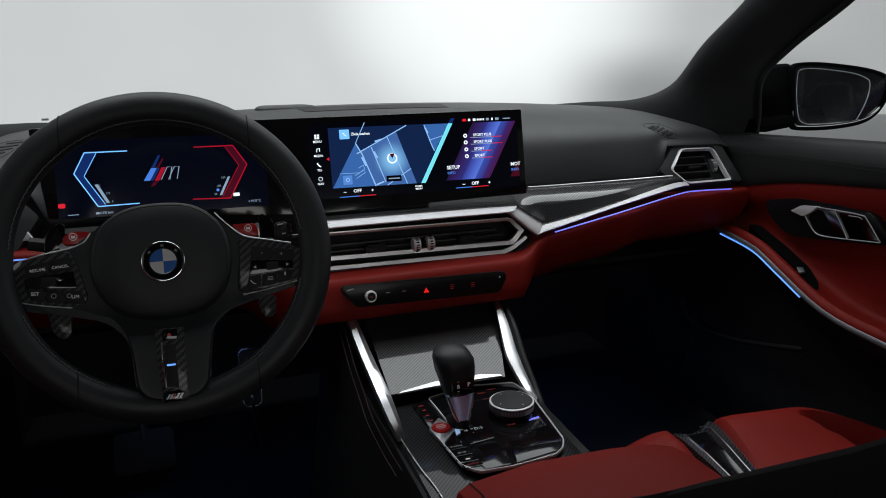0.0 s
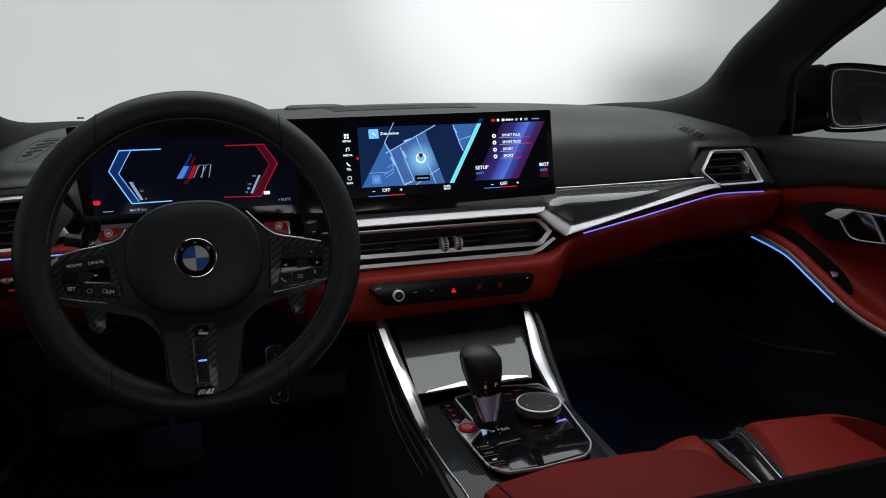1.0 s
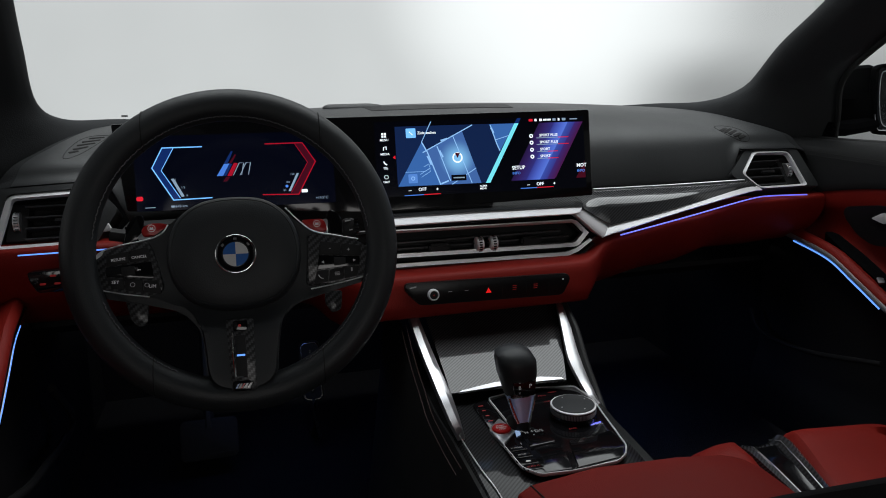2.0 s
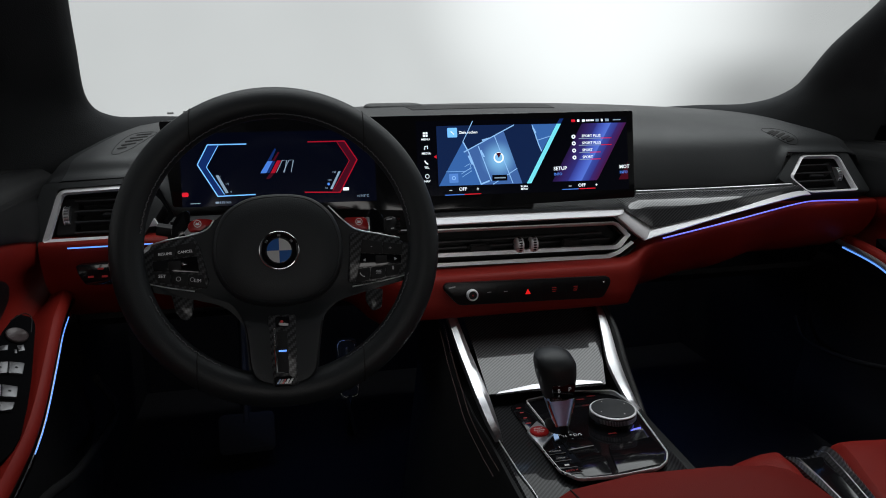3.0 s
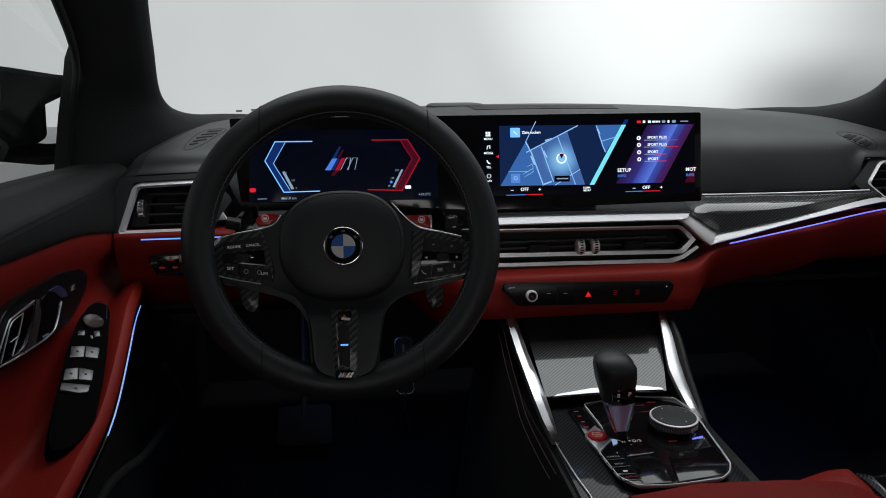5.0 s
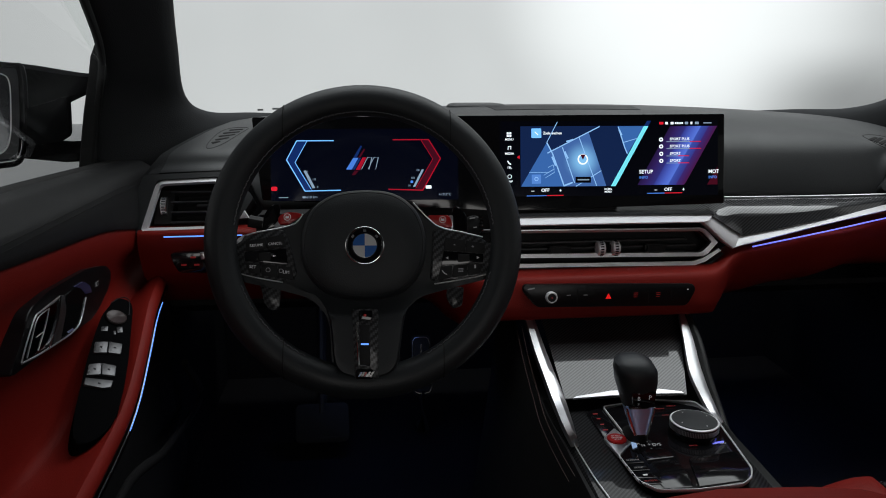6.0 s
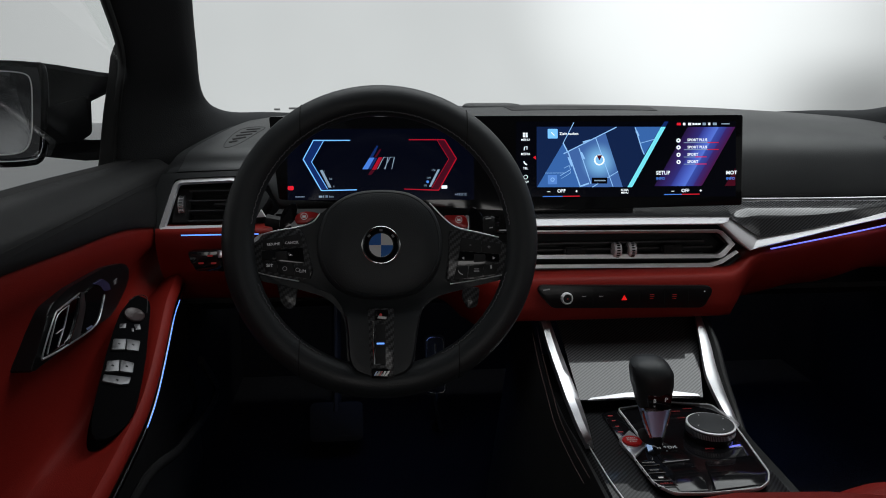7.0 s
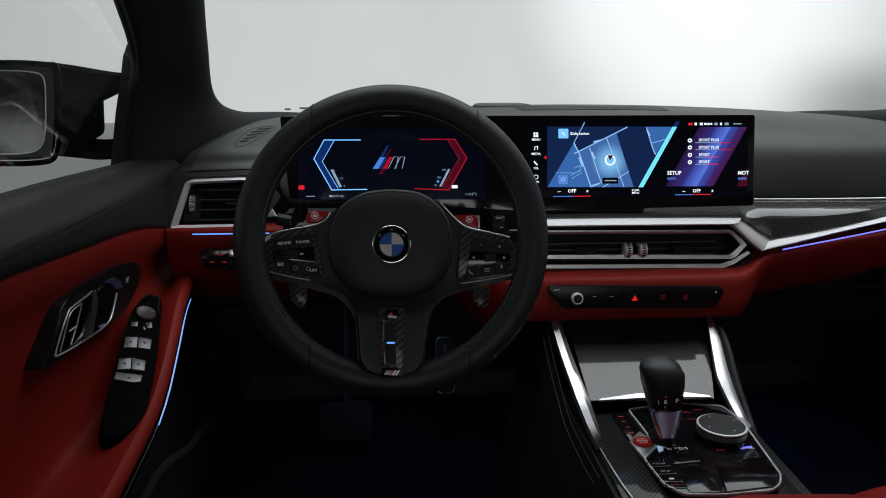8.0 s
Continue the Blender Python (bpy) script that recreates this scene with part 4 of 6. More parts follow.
for pts, w in (([(0.0981, 0.0609), (0.0807, 0.0289)], 0.001), ([(0.0814, 0.0124), (0.1664, 0.0533)], 0.0016), ([(0.0807, 0.0289), (0.0896, 0.0117), (0.1078, -0.0401)], 0.0018), ([(0.1056, 0.0214), (0.1245, -0.0349)], 0.0014), ([(0.1329, 0.0366), (0.1603, -0.0400)], 0.0012), ([(0.1269, -0.0403), (0.1684, -0.0163)], 0.0012), ([(0.1969, 0.0526), (0.2071, 0.0199), (0.2113, 0.0101)], 0.0014), ([(0.2047, 0.0277), (0.2304, 0.0347)], 0.001), ([(0.0517, -0.0175), (0.0833, -0.0177)], 0.0006), ([(0.0751, -0.0221), (0.0909, -0.0133), (0.0923, -0.0178), (0.0772, -0.0265)], 0.0006), ([(0.0818, -0.0103), (0.0903, -0.0060), (0.0921, -0.0134)], 0.0006)):
    lit_line("road", pts, w, G_ROAD, nav, 6)
for a, b2 in (((0.1123, 0.0302), (0.1238, 0.0331)), ((0.1088, -0.0386), (0.1215, -0.0343)), ((0.0886, 0.0067), (0.0945, -0.0075)), ((0.1092, 0.0146), (0.1145, 0.0036)), ((0.1984, 0.0476), (0.2023, 0.0393))):
    lit_line("house_block", [a, b2], 0.0024, G_ROAD, nav, 7)
lit("band", [(0.2391, 0.0534), (0.2465, 0.0534), (0.1914, -0.0412), (0.1838, -0.0411)], G_CYAN, nav, 5)
lit("band_end", [(0.2447, 0.0617), (0.2511, 0.0617), (0.2465, 0.0537), (0.2394, 0.0537)], G_DEEP, nav, 5)
part("position_ring", ring_prism(disc((0.1384, 0.0020), 0.0085, 24), 0.0022, 0.0, 0.0018, DISPLAY), G_WHITE, nav)
c = (0.1385, 0.0064)
lit("position_arrow", [(c[0], c[1] - 0.005), (c[0] + 0.0042, c[1] + 0.003), (c[0] - 0.0042, c[1] + 0.003)], G_WINE, nav, 10)
lit("name_plate", [(0.1260, -0.0349), (0.1509, -0.0352), (0.1510, -0.0257), (0.1261, -0.0255)][::-1], G_NIGHT, nav, 8)
lit("name_bar", [(0.1294, -0.0311), (0.1482, -0.0313), (0.1482, -0.0295), (0.1294, -0.0293)][::-1], G_SOFT, nav, 10)
lit("search_key", rounded(*(0.0564, 0.0363), *(0.0719, 0.0510), 0.001), G_LINE, nav, 8)
lit_line("search_mark", [(0.0616, 0.0457), (0.0667, 0.0407)], 0.0012, G_WHITE, nav, 10)
lit("locate_key", rounded(*(0.0558, -0.0352), *(0.0703, -0.0209), 0.001), G_MAP2, nav, 8)
part("locate_mark", ring_prism(disc((0.0630, -0.0279), 0.0032, 14), 0.001, 0.0, 0.002, DISPLAY), G_ROAD, nav)
for words, at, size in (("MENU", (0.0208, 0.0342), 0.0048), ("MEDIA", (0.0206, 0.0122), 0.0048), ("TEL", (0.0204, -0.0099), 0.0048), ("NAV", (0.0202, -0.0313), 0.0048), ("OFF", (0.0770, -0.0460), 0.0074), ("OFF", (0.2781, -0.0480), 0.0074), ("\u2013", (0.0569, -0.0464), 0.009), ("+", (0.1014, -0.0469), 0.008), ("\u2013", (0.2574, -0.0481), 0.009), ("+", (0.3036, -0.0486), 0.008), ("KLIMA", (0.1789, -0.0458), 0.0042), ("MENU", (0.1789, -0.0500), 0.0042)):
    lettering(words, DISPLAY, (*at, 0.0016), size * 1.02, nav, G_WHITE, bold=0.012)
for words, at, size, mat in (("Ziele suchen", (0.0745, 0.0433), 0.0054, G_WHITE), ("SPORT PLUS", (0.2812, 0.0321), 0.0055, G_WHITE), ("SPORT PLUS", (0.2812, 0.0207), 0.0055, G_WHITE), ("SPORT", (0.2811, 0.0091), 0.0055, G_WHITE), ("SPORT", (0.2811, -0.0023), 0.0055, G_WHITE), ("SETUP", (0.2299, -0.0195), 0.0075, G_WHITE), ("INFO", (0.2301, -0.0284), 0.0056, G_BLUE), ("MOT", (0.3453, -0.0204), 0.0075, G_WHITE), ("INFO", (0.3456, -0.0295), 0.0056, G_BLUE)):
    lettering(words, DISPLAY, (*at, 0.0022), size * 1.10, nav, mat, align="LEFT", bold=0.016)
for k, (x, y) in enumerate(((136, 135), (150, 135), (136, 148), (150, 148))):
    lit("menu_mark", rounded(*((-0.0217, 0.0840)[i] + (x * 0.000297, -y * 0.000297)[i] - 0.0016 for i in (0, 1)), *((-0.0217, 0.0840)[i] + (x * 0.000297, -y * 0.000297)[i] + 0.0016 for i in (0, 1)), 0.0002), G_WHITE, nav, 4)
lit_line("media_mark", [(0.0186, 0.0180), (0.0192, 0.0233), (0.0234, 0.0239), (0.0231, 0.0189)], 0.0011, G_WHITE, nav, 4)
lit_line("phone_mark", [(0.0178, 0.0013), (0.0196, -0.0022), (0.0231, -0.0046)], 0.0018, G_WHITE, nav, 4)
part("compass_mark", ring_prism(disc((0.0206, -0.0234), 0.0034, 16), 0.0007, 0.0, 0.001, DISPLAY), G_WHITE, nav)
lit("page_mark", [(0.0328, 0.0068), (0.0370, 0.0097), (0.0370, 0.0038)][::-1], G_RED, nav, 4)
for x0, xm, x1, y in ((233, 340, 432, 463), (893, 990, 1090, 461)):
    o = (-0.0217, 0.0840)
    for a, b2, mat in ((x0, xm, G_BLUE), (xm, x1, G_RED)):
        lit_line("heat_line", [(o[0] + a * 0.000297, o[1] - y * 0.0002985), (o[0] + b2 * 0.000297, o[1] - y * 0.0002985)], 0.0013, mat, nav, 4)
for pts, mat in (([(0.2828, 0.0530), (0.3616, 0.0527), (0.3079, -0.0375), (0.3048, -0.0408), (0.2276, -0.0401)], slanted_tile()), ([(0.3616, -0.0124), (0.3615, -0.0413), (0.3440, -0.0412)], G_WINE)):
    lit("tile", pts[::-1], mat, nav, 3)
for y, x in ((187, 1133), (224, 1133), (263, 1066), (301, 1066)):
    o = (-0.0217, 0.0840)
    lit_line("rating_line", [(o[0] + 1003 * 0.000297, o[1] - y * 0.0002985), (o[0] + x * 0.000297, o[1] - y * 0.0002985)], 0.0010, G_SOFT, nav, 8)
    lit_line("rating_line", [(o[0] + x * 0.000297, o[1] - y * 0.0002985), (o[0] + (x + 63) * 0.000297, o[1] - y * 0.0002985)], 0.0012, G_RED, nav, 8)
    part("rating_mark", ring_prism(disc((o[0] + 973 * 0.000297, o[1] - (y - 12) * 0.0002985), 0.0033, 12), 0.0016, 0.0, 0.0018, DISPLAY), G_WHITE, nav)
for x0, x1, mat in ((965, 987, G_RED), (999, 1012, G_WHITE), (1028, 1044, G_WHITE), (1052, 1060, G_WHITE), (1063, 1069, G_WHITE), (1072, 1078, G_WHITE), (1081, 1086, G_WHITE), (1089, 1096, G_WHITE), (1108, 1126, G_SOFT), (1140, 1150, G_WHITE), (1165, 1186, G_SOFT), (1212, 1258, G_SOFT)):
    o = (-0.0217, 0.0840)
    h = 0.0008 if x0 == 1212 else 0.0015 if 1052 <= x0 <= 1096 else 0.0020
    lit("status_mark", rounded(o[0] + x0 * 0.000297, o[1] - 88 * 0.0002985 - h, o[0] + x1 * 0.000297, o[1] - 88 * 0.0002985 + h, 0.0004), mat, nav, 4)

# ---- steering wheel ----
wheel = thing("steering_wheel", "black leather sports steering wheel with carbon spokes", "steering wheel")


def ring(radius, n, m, h=0.0):
    return [m @ Vector((radius * math.cos(2 * math.pi * k / n), radius * math.sin(2 * math.pi * k / n), h)) for k in range(n)]


rows = []
for k in range(96):
    a = 2 * math.pi * k / 96
    d = Vector((math.cos(a), math.sin(a), 0))
    rows.append([WHEEL @ (d * (0.1665 + 0.0185 * math.cos(w)) + Vector((0, 0, 0.0165 * math.sin(w)))) for w in [2 * math.pi * j / 20 for j in range(20)]])
rows.append(rows[0])
rim = part("rim", loft(rows, closed=True), WHEEL_LEATHER, wheel, "thick black leather rim")
for deg in (125, 53, 236, 302):
    x0 = 0.1665 * math.cos(radians(deg))
    turn = 1 if deg < 180 else -1
    line = []
    for w in [2 * math.pi * j / 24 for j in range(24)]:
        reach = 0.1665 + 0.0187 * math.cos(w)
        a = turn * math.acos(x0 / reach)
        line.append(WHEEL @ Vector((reach * math.cos(a), reach * math.sin(a), 0.0167 * math.sin(w))))
    part("seam", sweep(line, 0.0007, 0.0007, n=6, up=WHEEL.to_3x3() @ Vector((1, 0.01, 0.01)), closed=True), RUBBER, rim)
stitches = bmesh.new()
for k in range(220):
    deg = 360 * k / 220
    if 243 < deg < 297 or deg > 344 or deg < 6 or 174 < deg < 200:
        continue
    a = radians(deg)
    m = WHEEL @ Matrix.Rotation(a, 4, "Z") @ Matrix.Translation((0.1665 - 0.0162, 0, 0.0098)) @ Matrix.Rotation(radians(18 if k % 2 else -18), 4, "Z")
    bmesh.ops.create_cube(stitches, size=1, matrix=m @ Matrix.Diagonal((0.0009, 0.0034, 0.0009, 1)))
tagged(part("stitching", stitches, THREAD, rim, "pale stitching along the inner rim"), kind="stuff")
BAG = [(-0.0728, 0.0103), (-0.0610, 0.0352), (-0.0367, 0.0513), (-0.0031, 0.0563), (0.0315, 0.0527), (0.0557, 0.0363), (0.0680, 0.0113), (0.0699, -0.0182), (0.0606, -0.0455), (0.0380, -0.0656), (-0.0018, -0.0726), (-0.0420, -0.0656), (-0.0651, -0.0458), (-0.0750, -0.0188)]
bag = [(p.x, p.y) for p in spline([(*p, 0) for p in BAG], 4, closed=True)]


def dome(outline, lo, hi, m, c=(0, -0.005), layers=((1.0, 0.0), (0.995, 0.5), (0.97, 0.78), (0.9, 0.92), (0.6, 1.0), (0.25, 1.03))):
    rows = []
    for k, h in layers:
        rows.append([m @ Vector((c[0] + (p[0] - c[0]) * k, c[1] + (p[1] - c[1]) * k, lo + (hi - lo) * h)) for p in outline])
    return loft(rows, closed=True, caps=True)


cover = part("airbag_cover", dome(bag, -0.02, 0.020, WHEEL, layers=((1.0, 0.0), (1.0, 0.55), (0.985, 0.82), (0.955, 0.93), (0.93, 0.955), (0.915, 0.945), (0.90, 0.965), (0.6, 1.0), (0.25, 1.02))), WHEEL_LEATHER, wheel, "domed black leather hub")
SPOKE = [(-0.1611, -0.0218), (-0.1527, 0.0006), (-0.0948, 0.0142), (-0.0715, 0.0304), (-0.0540, 0.0467), (-0.0375, 0.0503), (0.0323, 0.0510), (0.0477, 0.0478), (0.0704, 0.0249), (0.0878, 0.0129), (0.1443, -0.0016), (0.1603, -0.0204), (0.1524, -0.0459), (0.1087, -0.0560), (0.0600, -0.0690), (0.0400, -0.0922), (0.0380, -0.1500), (0.0258, -0.1600), (-0.0291, -0.1600), (-0.0400, -0.1500), (-0.0430, -0.0920), (-0.0630, -0.0690), (-0.1077, -0.0562), (-0.1528, -0.0465)]
part("spokes", prism(softened(SPOKE, 0.014, 5), -0.024, -0.006, WHEEL, 0.005, 3), WHEEL_LEATHER, wheel, "black spoke cover")

# roundel
EM = WHEEL @ Matrix.Translation((*(-0.0015, -0.0101), 0.0195))
badge = part("roundel", spun([(0.0224, -0.003), (0.0224, 0.0011), (0.0219, 0.0018), (0.0213, 0.0021), (0.0206, 0.0022), (0.0203, 0.0014), (0.001, 0.0012)], EM, 48), CHROME, wheel, "round chrome-edged badge, plain blue and white")
part("ring", ring_prism(disc((0, 0), 0.0203, 40), 0.0063, 0.001, 0.0021, EM), GLOSS, badge)
for a in (38, 90, 142):
    part("badge_mark", block((0.0172, 0, 0.0021), (0.0026, 0.0036, 0.0003), EM @ Matrix.Rotation(radians(a), 4, "Z"), 0), SWITCH_METAL, badge)
for k in range(4):
    w = [(0, 0)] + [(0.0136 * math.cos(radians(90 * k + 9 * j)), 0.0136 * math.sin(radians(90 * k + 9 * j))) for j in range(11)]
    part("quarter", prism(w, 0.001, 0.0021, EM), WHITE_ENAMEL if k in (0, 2) else BLUE_ENAMEL, badge)


# carbon spoke trims and their keys
trim_l = plate("spoke_trim", [(-0.1538, -0.0237), (-0.1512, -0.0077), (-0.1416, 0.0033), (-0.0961, 0.0129), (-0.0911, 0.0019), (-0.0865, -0.0135), (-0.0789, -0.0442), (-0.0971, -0.0490), (-0.1230, -0.0443), (-0.1477, -0.0383)], -0.01, -0.001, WHEEL, MATT_CARBON, wheel, 0.008, 0.002, "carbon fibre spoke trim with keys")
trim_r = plate("spoke_trim", [(0.0736, -0.0505), (0.0796, -0.0127), (0.0784, 0.0108), (0.0891, 0.0109), (0.1385, 0.0011), (0.1507, -0.0124), (0.1535, -0.0225), (0.1491, -0.0404), (0.1177, -0.0471)], -0.01, -0.001, WHEEL, MATT_CARBON, wheel, 0.008, 0.002, "carbon fibre spoke trim with keys")
for pts in ([(-0.1434, 0.0033), (-0.1241, 0.0087), (-0.0961, 0.0138), (-0.0810, 0.0197), (-0.0733, 0.0298)], [(-0.1466, -0.0389), (-0.1230, -0.0447), (-0.0960, -0.0499)], [(0.0557, 0.0433), (0.0713, 0.0265), (0.0869, 0.0142), (0.1116, 0.0081), (0.1385, 0.0020)], [(0.0798, -0.0536), (0.1154, -0.0482), (0.1491, -0.0415)]):
    part("edge_line", sweep([WHEEL @ Vector((p[0], p[1], -0.002)) for p in spline([(*p, 0) for p in pts], 4)], 0.0009, 0.0009, n=8), SATIN, wheel)
# small metal plate shaped like the glint on the trim's chrome end
plate("trim_glint", [(-0.1507, -0.0073), (-0.1470, 0.0007), (-0.1387, 0.0060), (-0.1425, -0.0013)], -0.004, 0.0006, WHEEL, SATIN, trim_l, 0.001, 0.0006, "polished plate drawn for the glint at the trim end")
for pad in ([(-0.1379, -0.0021), (-0.1153, 0.0017), (-0.1151, -0.0106), (-0.1382, -0.0142)], [(-0.1145, 0.0020), (-0.0953, 0.0056), (-0.0927, -0.0083), (-0.1142, -0.0110)], [(-0.1388, -0.0262), (-0.1216, -0.0282), (-0.1209, -0.0408), (-0.1338, -0.0382)], [(-0.1203, -0.0286), (-0.1024, -0.0307), (-0.1019, -0.0442), (-0.1200, -0.0410)], [(-0.1013, -0.0311), (-0.0862, -0.0328), (-0.0825, -0.0477), (-0.1011, -0.0445)]):
    plate("key", pad, -0.002, 0.0006, WHEEL, PLASTIC, trim_l, 0.0015, 0.0004)
plate("key_band", [(-0.1393, -0.0151), (-0.0926, -0.0109), (-0.0901, -0.0294), (-0.1388, -0.0252)], -0.002, 0.0002, WHEEL, GLOSS, trim_l, 0.001, 0.0003)
plate("roller", [(-0.1232, -0.0159), (-0.1098, -0.0150), (-0.1092, -0.0250), (-0.1225, -0.0251)], -0.001, 0.0025, WHEEL, PLASTIC, trim_l, 0.001, 0.001)
plate("roller_tab", [(-0.1089, -0.0163), (-0.1038, -0.0154), (-0.1028, -0.0198), (-0.1084, -0.0211)], -0.001, 0.002, WHEEL, DARK_CHROME, trim_l, 0.001, 0.0005)
for pad in ([(0.0935, 0.0017), (0.1171, -0.0022), (0.1169, -0.0161), (0.0912, -0.0138)], [(0.1180, -0.0024), (0.1411, -0.0061), (0.1405, -0.0183), (0.1178, -0.0163)], [(0.0877, -0.0332), (0.1017, -0.0323), (0.0998, -0.0465), (0.0831, -0.0496)], [(0.1026, -0.0323), (0.1192, -0.0311), (0.1182, -0.0442), (0.1007, -0.0465)], [(0.1201, -0.0311), (0.1381, -0.0299), (0.1339, -0.0420), (0.1190, -0.0440)]):
    plate("key", pad, -0.002, 0.0006, WHEEL, PLASTIC, trim_r, 0.0015, 0.0004)
plate("key_band", [(0.0912, -0.0149), (0.1387, -0.0187), (0.1381, -0.0286), (0.0879, -0.0319)], -0.002, 0.0002, WHEEL, GLOSS, trim_r, 0.001, 0.0003)
plate("roller", [(0.1081, -0.0184), (0.1216, -0.0188), (0.1215, -0.0273), (0.1080, -0.0282)], -0.001, 0.0025, WHEEL, PLASTIC, trim_r, 0.001, 0.001)
for words, at, size in (("RESUME", (-0.1259, -0.0071), 0.0042), ("CANCEL", (-0.1046, -0.0053), 0.0042), ("SET", (-0.1297, -0.0319), 0.0050), ("LIM", (-0.0919, -0.0385), 0.0050)):
    lettering(words, WHEEL @ Matrix.Translation((*at, 0.0012)) @ Matrix.Rotation(radians(4 if size < 0.005 else -4), 4, "Z"), (0, 0), size, trim_l, WHITE_INK)
for words, at, size in (("-", (0.1040, -0.0070), 0.008), ("+", (0.1260, -0.0102), 0.007)):
    lettering(words, WHEEL, (*at, 0.0012), size, trim_r, DIM_INK)
for c, flip in (((0.0951, -0.0231), -1), ((0.1319, -0.0230), 1)):
    part("arrow_mark", prism([(c[0] - 0.0014 * flip, c[1] + 0.0018), (c[0] - 0.0014 * flip, c[1] - 0.0018), (c[0] + 0.0018 * flip, c[1])][::flip], 0.0003, 0.0007, WHEEL), DIM_INK, trim_r)
for k in range(3):
    c = (0.1111, -0.0376)
    part("list_mark", prism([(c[0] - 0.003, c[1] - 0.0016 + 0.0016 * k - 0.0003), (c[0] + 0.003, c[1] - 0.0016 + 0.0016 * k - 0.0003), (c[0] + 0.003, c[1] - 0.0016 + 0.0016 * k + 0.0003), (c[0] - 0.003, c[1] - 0.0016 + 0.0016 * k + 0.0003)], 0.0007, 0.0011, WHEEL), DIM_INK, trim_r)
c = (0.1283, -0.0344)
part("voice_mark", prism(rounded(c[0] - 0.0009, c[1] - 0.0014, c[0] + 0.0009, c[1] + 0.003, 0.0008), 0.0007, 0.0011, WHEEL), DIM_INK, trim_r)
c = (0.0921, -0.0398)
part("phone_mark", sweep([WHEEL @ Vector((c[0] + x, c[1] + y, 0.001)) for x, y in ((-0.003, 0.002), (-0.002, 0.0), (0.0, -0.002), (0.0025, -0.0028))], 0.0007, 0.0005, n=6), DIM_INK, trim_r)
c = (-0.1124, -0.0355)
part("cruise_mark", ring_prism(disc(c, 0.0026, 16), 0.0005, 0.0007, 0.0011, WHEEL), DIM_INK, trim_l)
c = (-0.0978, -0.0368)
part("limit_mark", ring_prism(disc(c, 0.0024, 16), 0.0005, 0.0007, 0.0011, WHEEL), DIM_INK, trim_l)

# lower spoke and its trim
LOW = WHEEL @ Matrix.Translation((0, 0, 0.019))
foot = [(-0.1080, -0.0464), (-0.0941, -0.0492), (-0.0798, -0.0534), (-0.0677, -0.0588)] + [(-0.0555, -0.0675)] + [(-0.0470, -0.0788), (-0.0421, -0.0928), (-0.0395, -0.1128), (-0.0382, -0.1351), (-0.0357, -0.1475), (-0.0283, -0.1565), (-0.0091, -0.1621), (0.0132, -0.1617), (0.0283, -0.1564), (0.0355, -0.1471), (0.0389, -0.1247), (0.0416, -0.1046), (0.0448, -0.0872)] + [(0.0506, -0.0757)] + [(0.0596, -0.0677), (0.0726, -0.0614), (0.0883, -0.0571), (0.1020, -0.0540), (0.0824, -0.0432), (0.0431, -0.0336), (-0.0040, -0.0265), (-0.0531, -0.0312), (-0.0907, -0.0401)]
spoke = dome(softened(foot, 0.006, 3), -0.02, 0.0158, WHEEL, c=(-0.002, -0.10), layers=((1.0, 0.0), (1.0, 0.75), (0.975, 0.93), (0.94, 1.0), (0.8, 1.0)))
for v in spoke.verts:
    q = WHEEL.inverted() @ v.co
    q.z = min(q.z, -0.005 + 0.0208 * max(0.0, min(1.0, (-0.058 - q.y) / 0.035)))
    v.co = WHEEL @ q
part("lower_spoke", spoke, WHEEL_LEATHER, wheel, "black lower spoke")
low_trim = plate("lower_trim", [(-0.0168, -0.0818), (0.0134, -0.0818), (0.0140, -0.1614), (-0.0133, -0.1616)], -0.01, -0.003, LOW, MATT_CARBON, wheel, 0.004, 0.001, "carbon fibre lower spoke trim")
plate("mic_key", [(-0.0088, -0.0839), (0.0066, -0.0839), (0.0066, -0.0954), (-0.0087, -0.0953)], -0.004, -0.0015, LOW, GLOSS, low_trim, 0.002, 0.0005)
part("mic_mark", prism(disc((-0.0017, -0.0894), 0.0017, 12), -0.002, -0.0008, LOW), RED_INK, low_trim)
plate("slot", [(-0.0074, -0.1000), (0.0036, -0.1000), (0.0042, -0.1455), (-0.0076, -0.1454)], -0.004, -0.002, LOW, PLASTIC, low_trim, 0.002, 0.0003)
part("slot_edge", sweep([LOW @ Vector((*p, -0.0015)) for p in ((-0.0104, -0.0965), (-0.0101, -0.1080), (-0.0098, -0.1198), (-0.0088, -0.1450), (0.0038, -0.1459))], 0.0013, 0.0010, n=6), CHROME, low_trim, "polished edge line")
plate("light_mark", [(-0.0062, -0.1209), (0.0025, -0.1209), (0.0025, -0.1228), (-0.0062, -0.1228)], -0.003, -0.0012, LOW, LED_BLUE, low_trim, 0.0004, 0.0)
tag = plate("badge", [(-0.0117, -0.1499), (0.0072, -0.1501), (0.0073, -0.1609), (-0.0117, -0.1608)], -0.004, -0.0005, LOW, GLOSS, low_trim, 0.002, 0.0006, "small plain striped badge")
for k, (x, w, mat) in enumerate(((243, 9, BLUE_ENAMEL), (256, 9, GLOSS), (268, 9, RED_PLASTIC), (283, 12, WHITE_ENAMEL), (300, 12, WHITE_ENAMEL))):
    a, b2 = Vector((-0.0096, -0.1577)), Vector((-0.0065, -0.1527))
    s = (x - 243) * 0.000223
    part("stripe", prism([(a.x + s, a.y), (a.x + s + w * 0.00022, a.y), (b2.x + s + w * 0.00022, b2.y), (b2.x + s, b2.y)], -0.001, 0.0001, LOW), mat, tag)

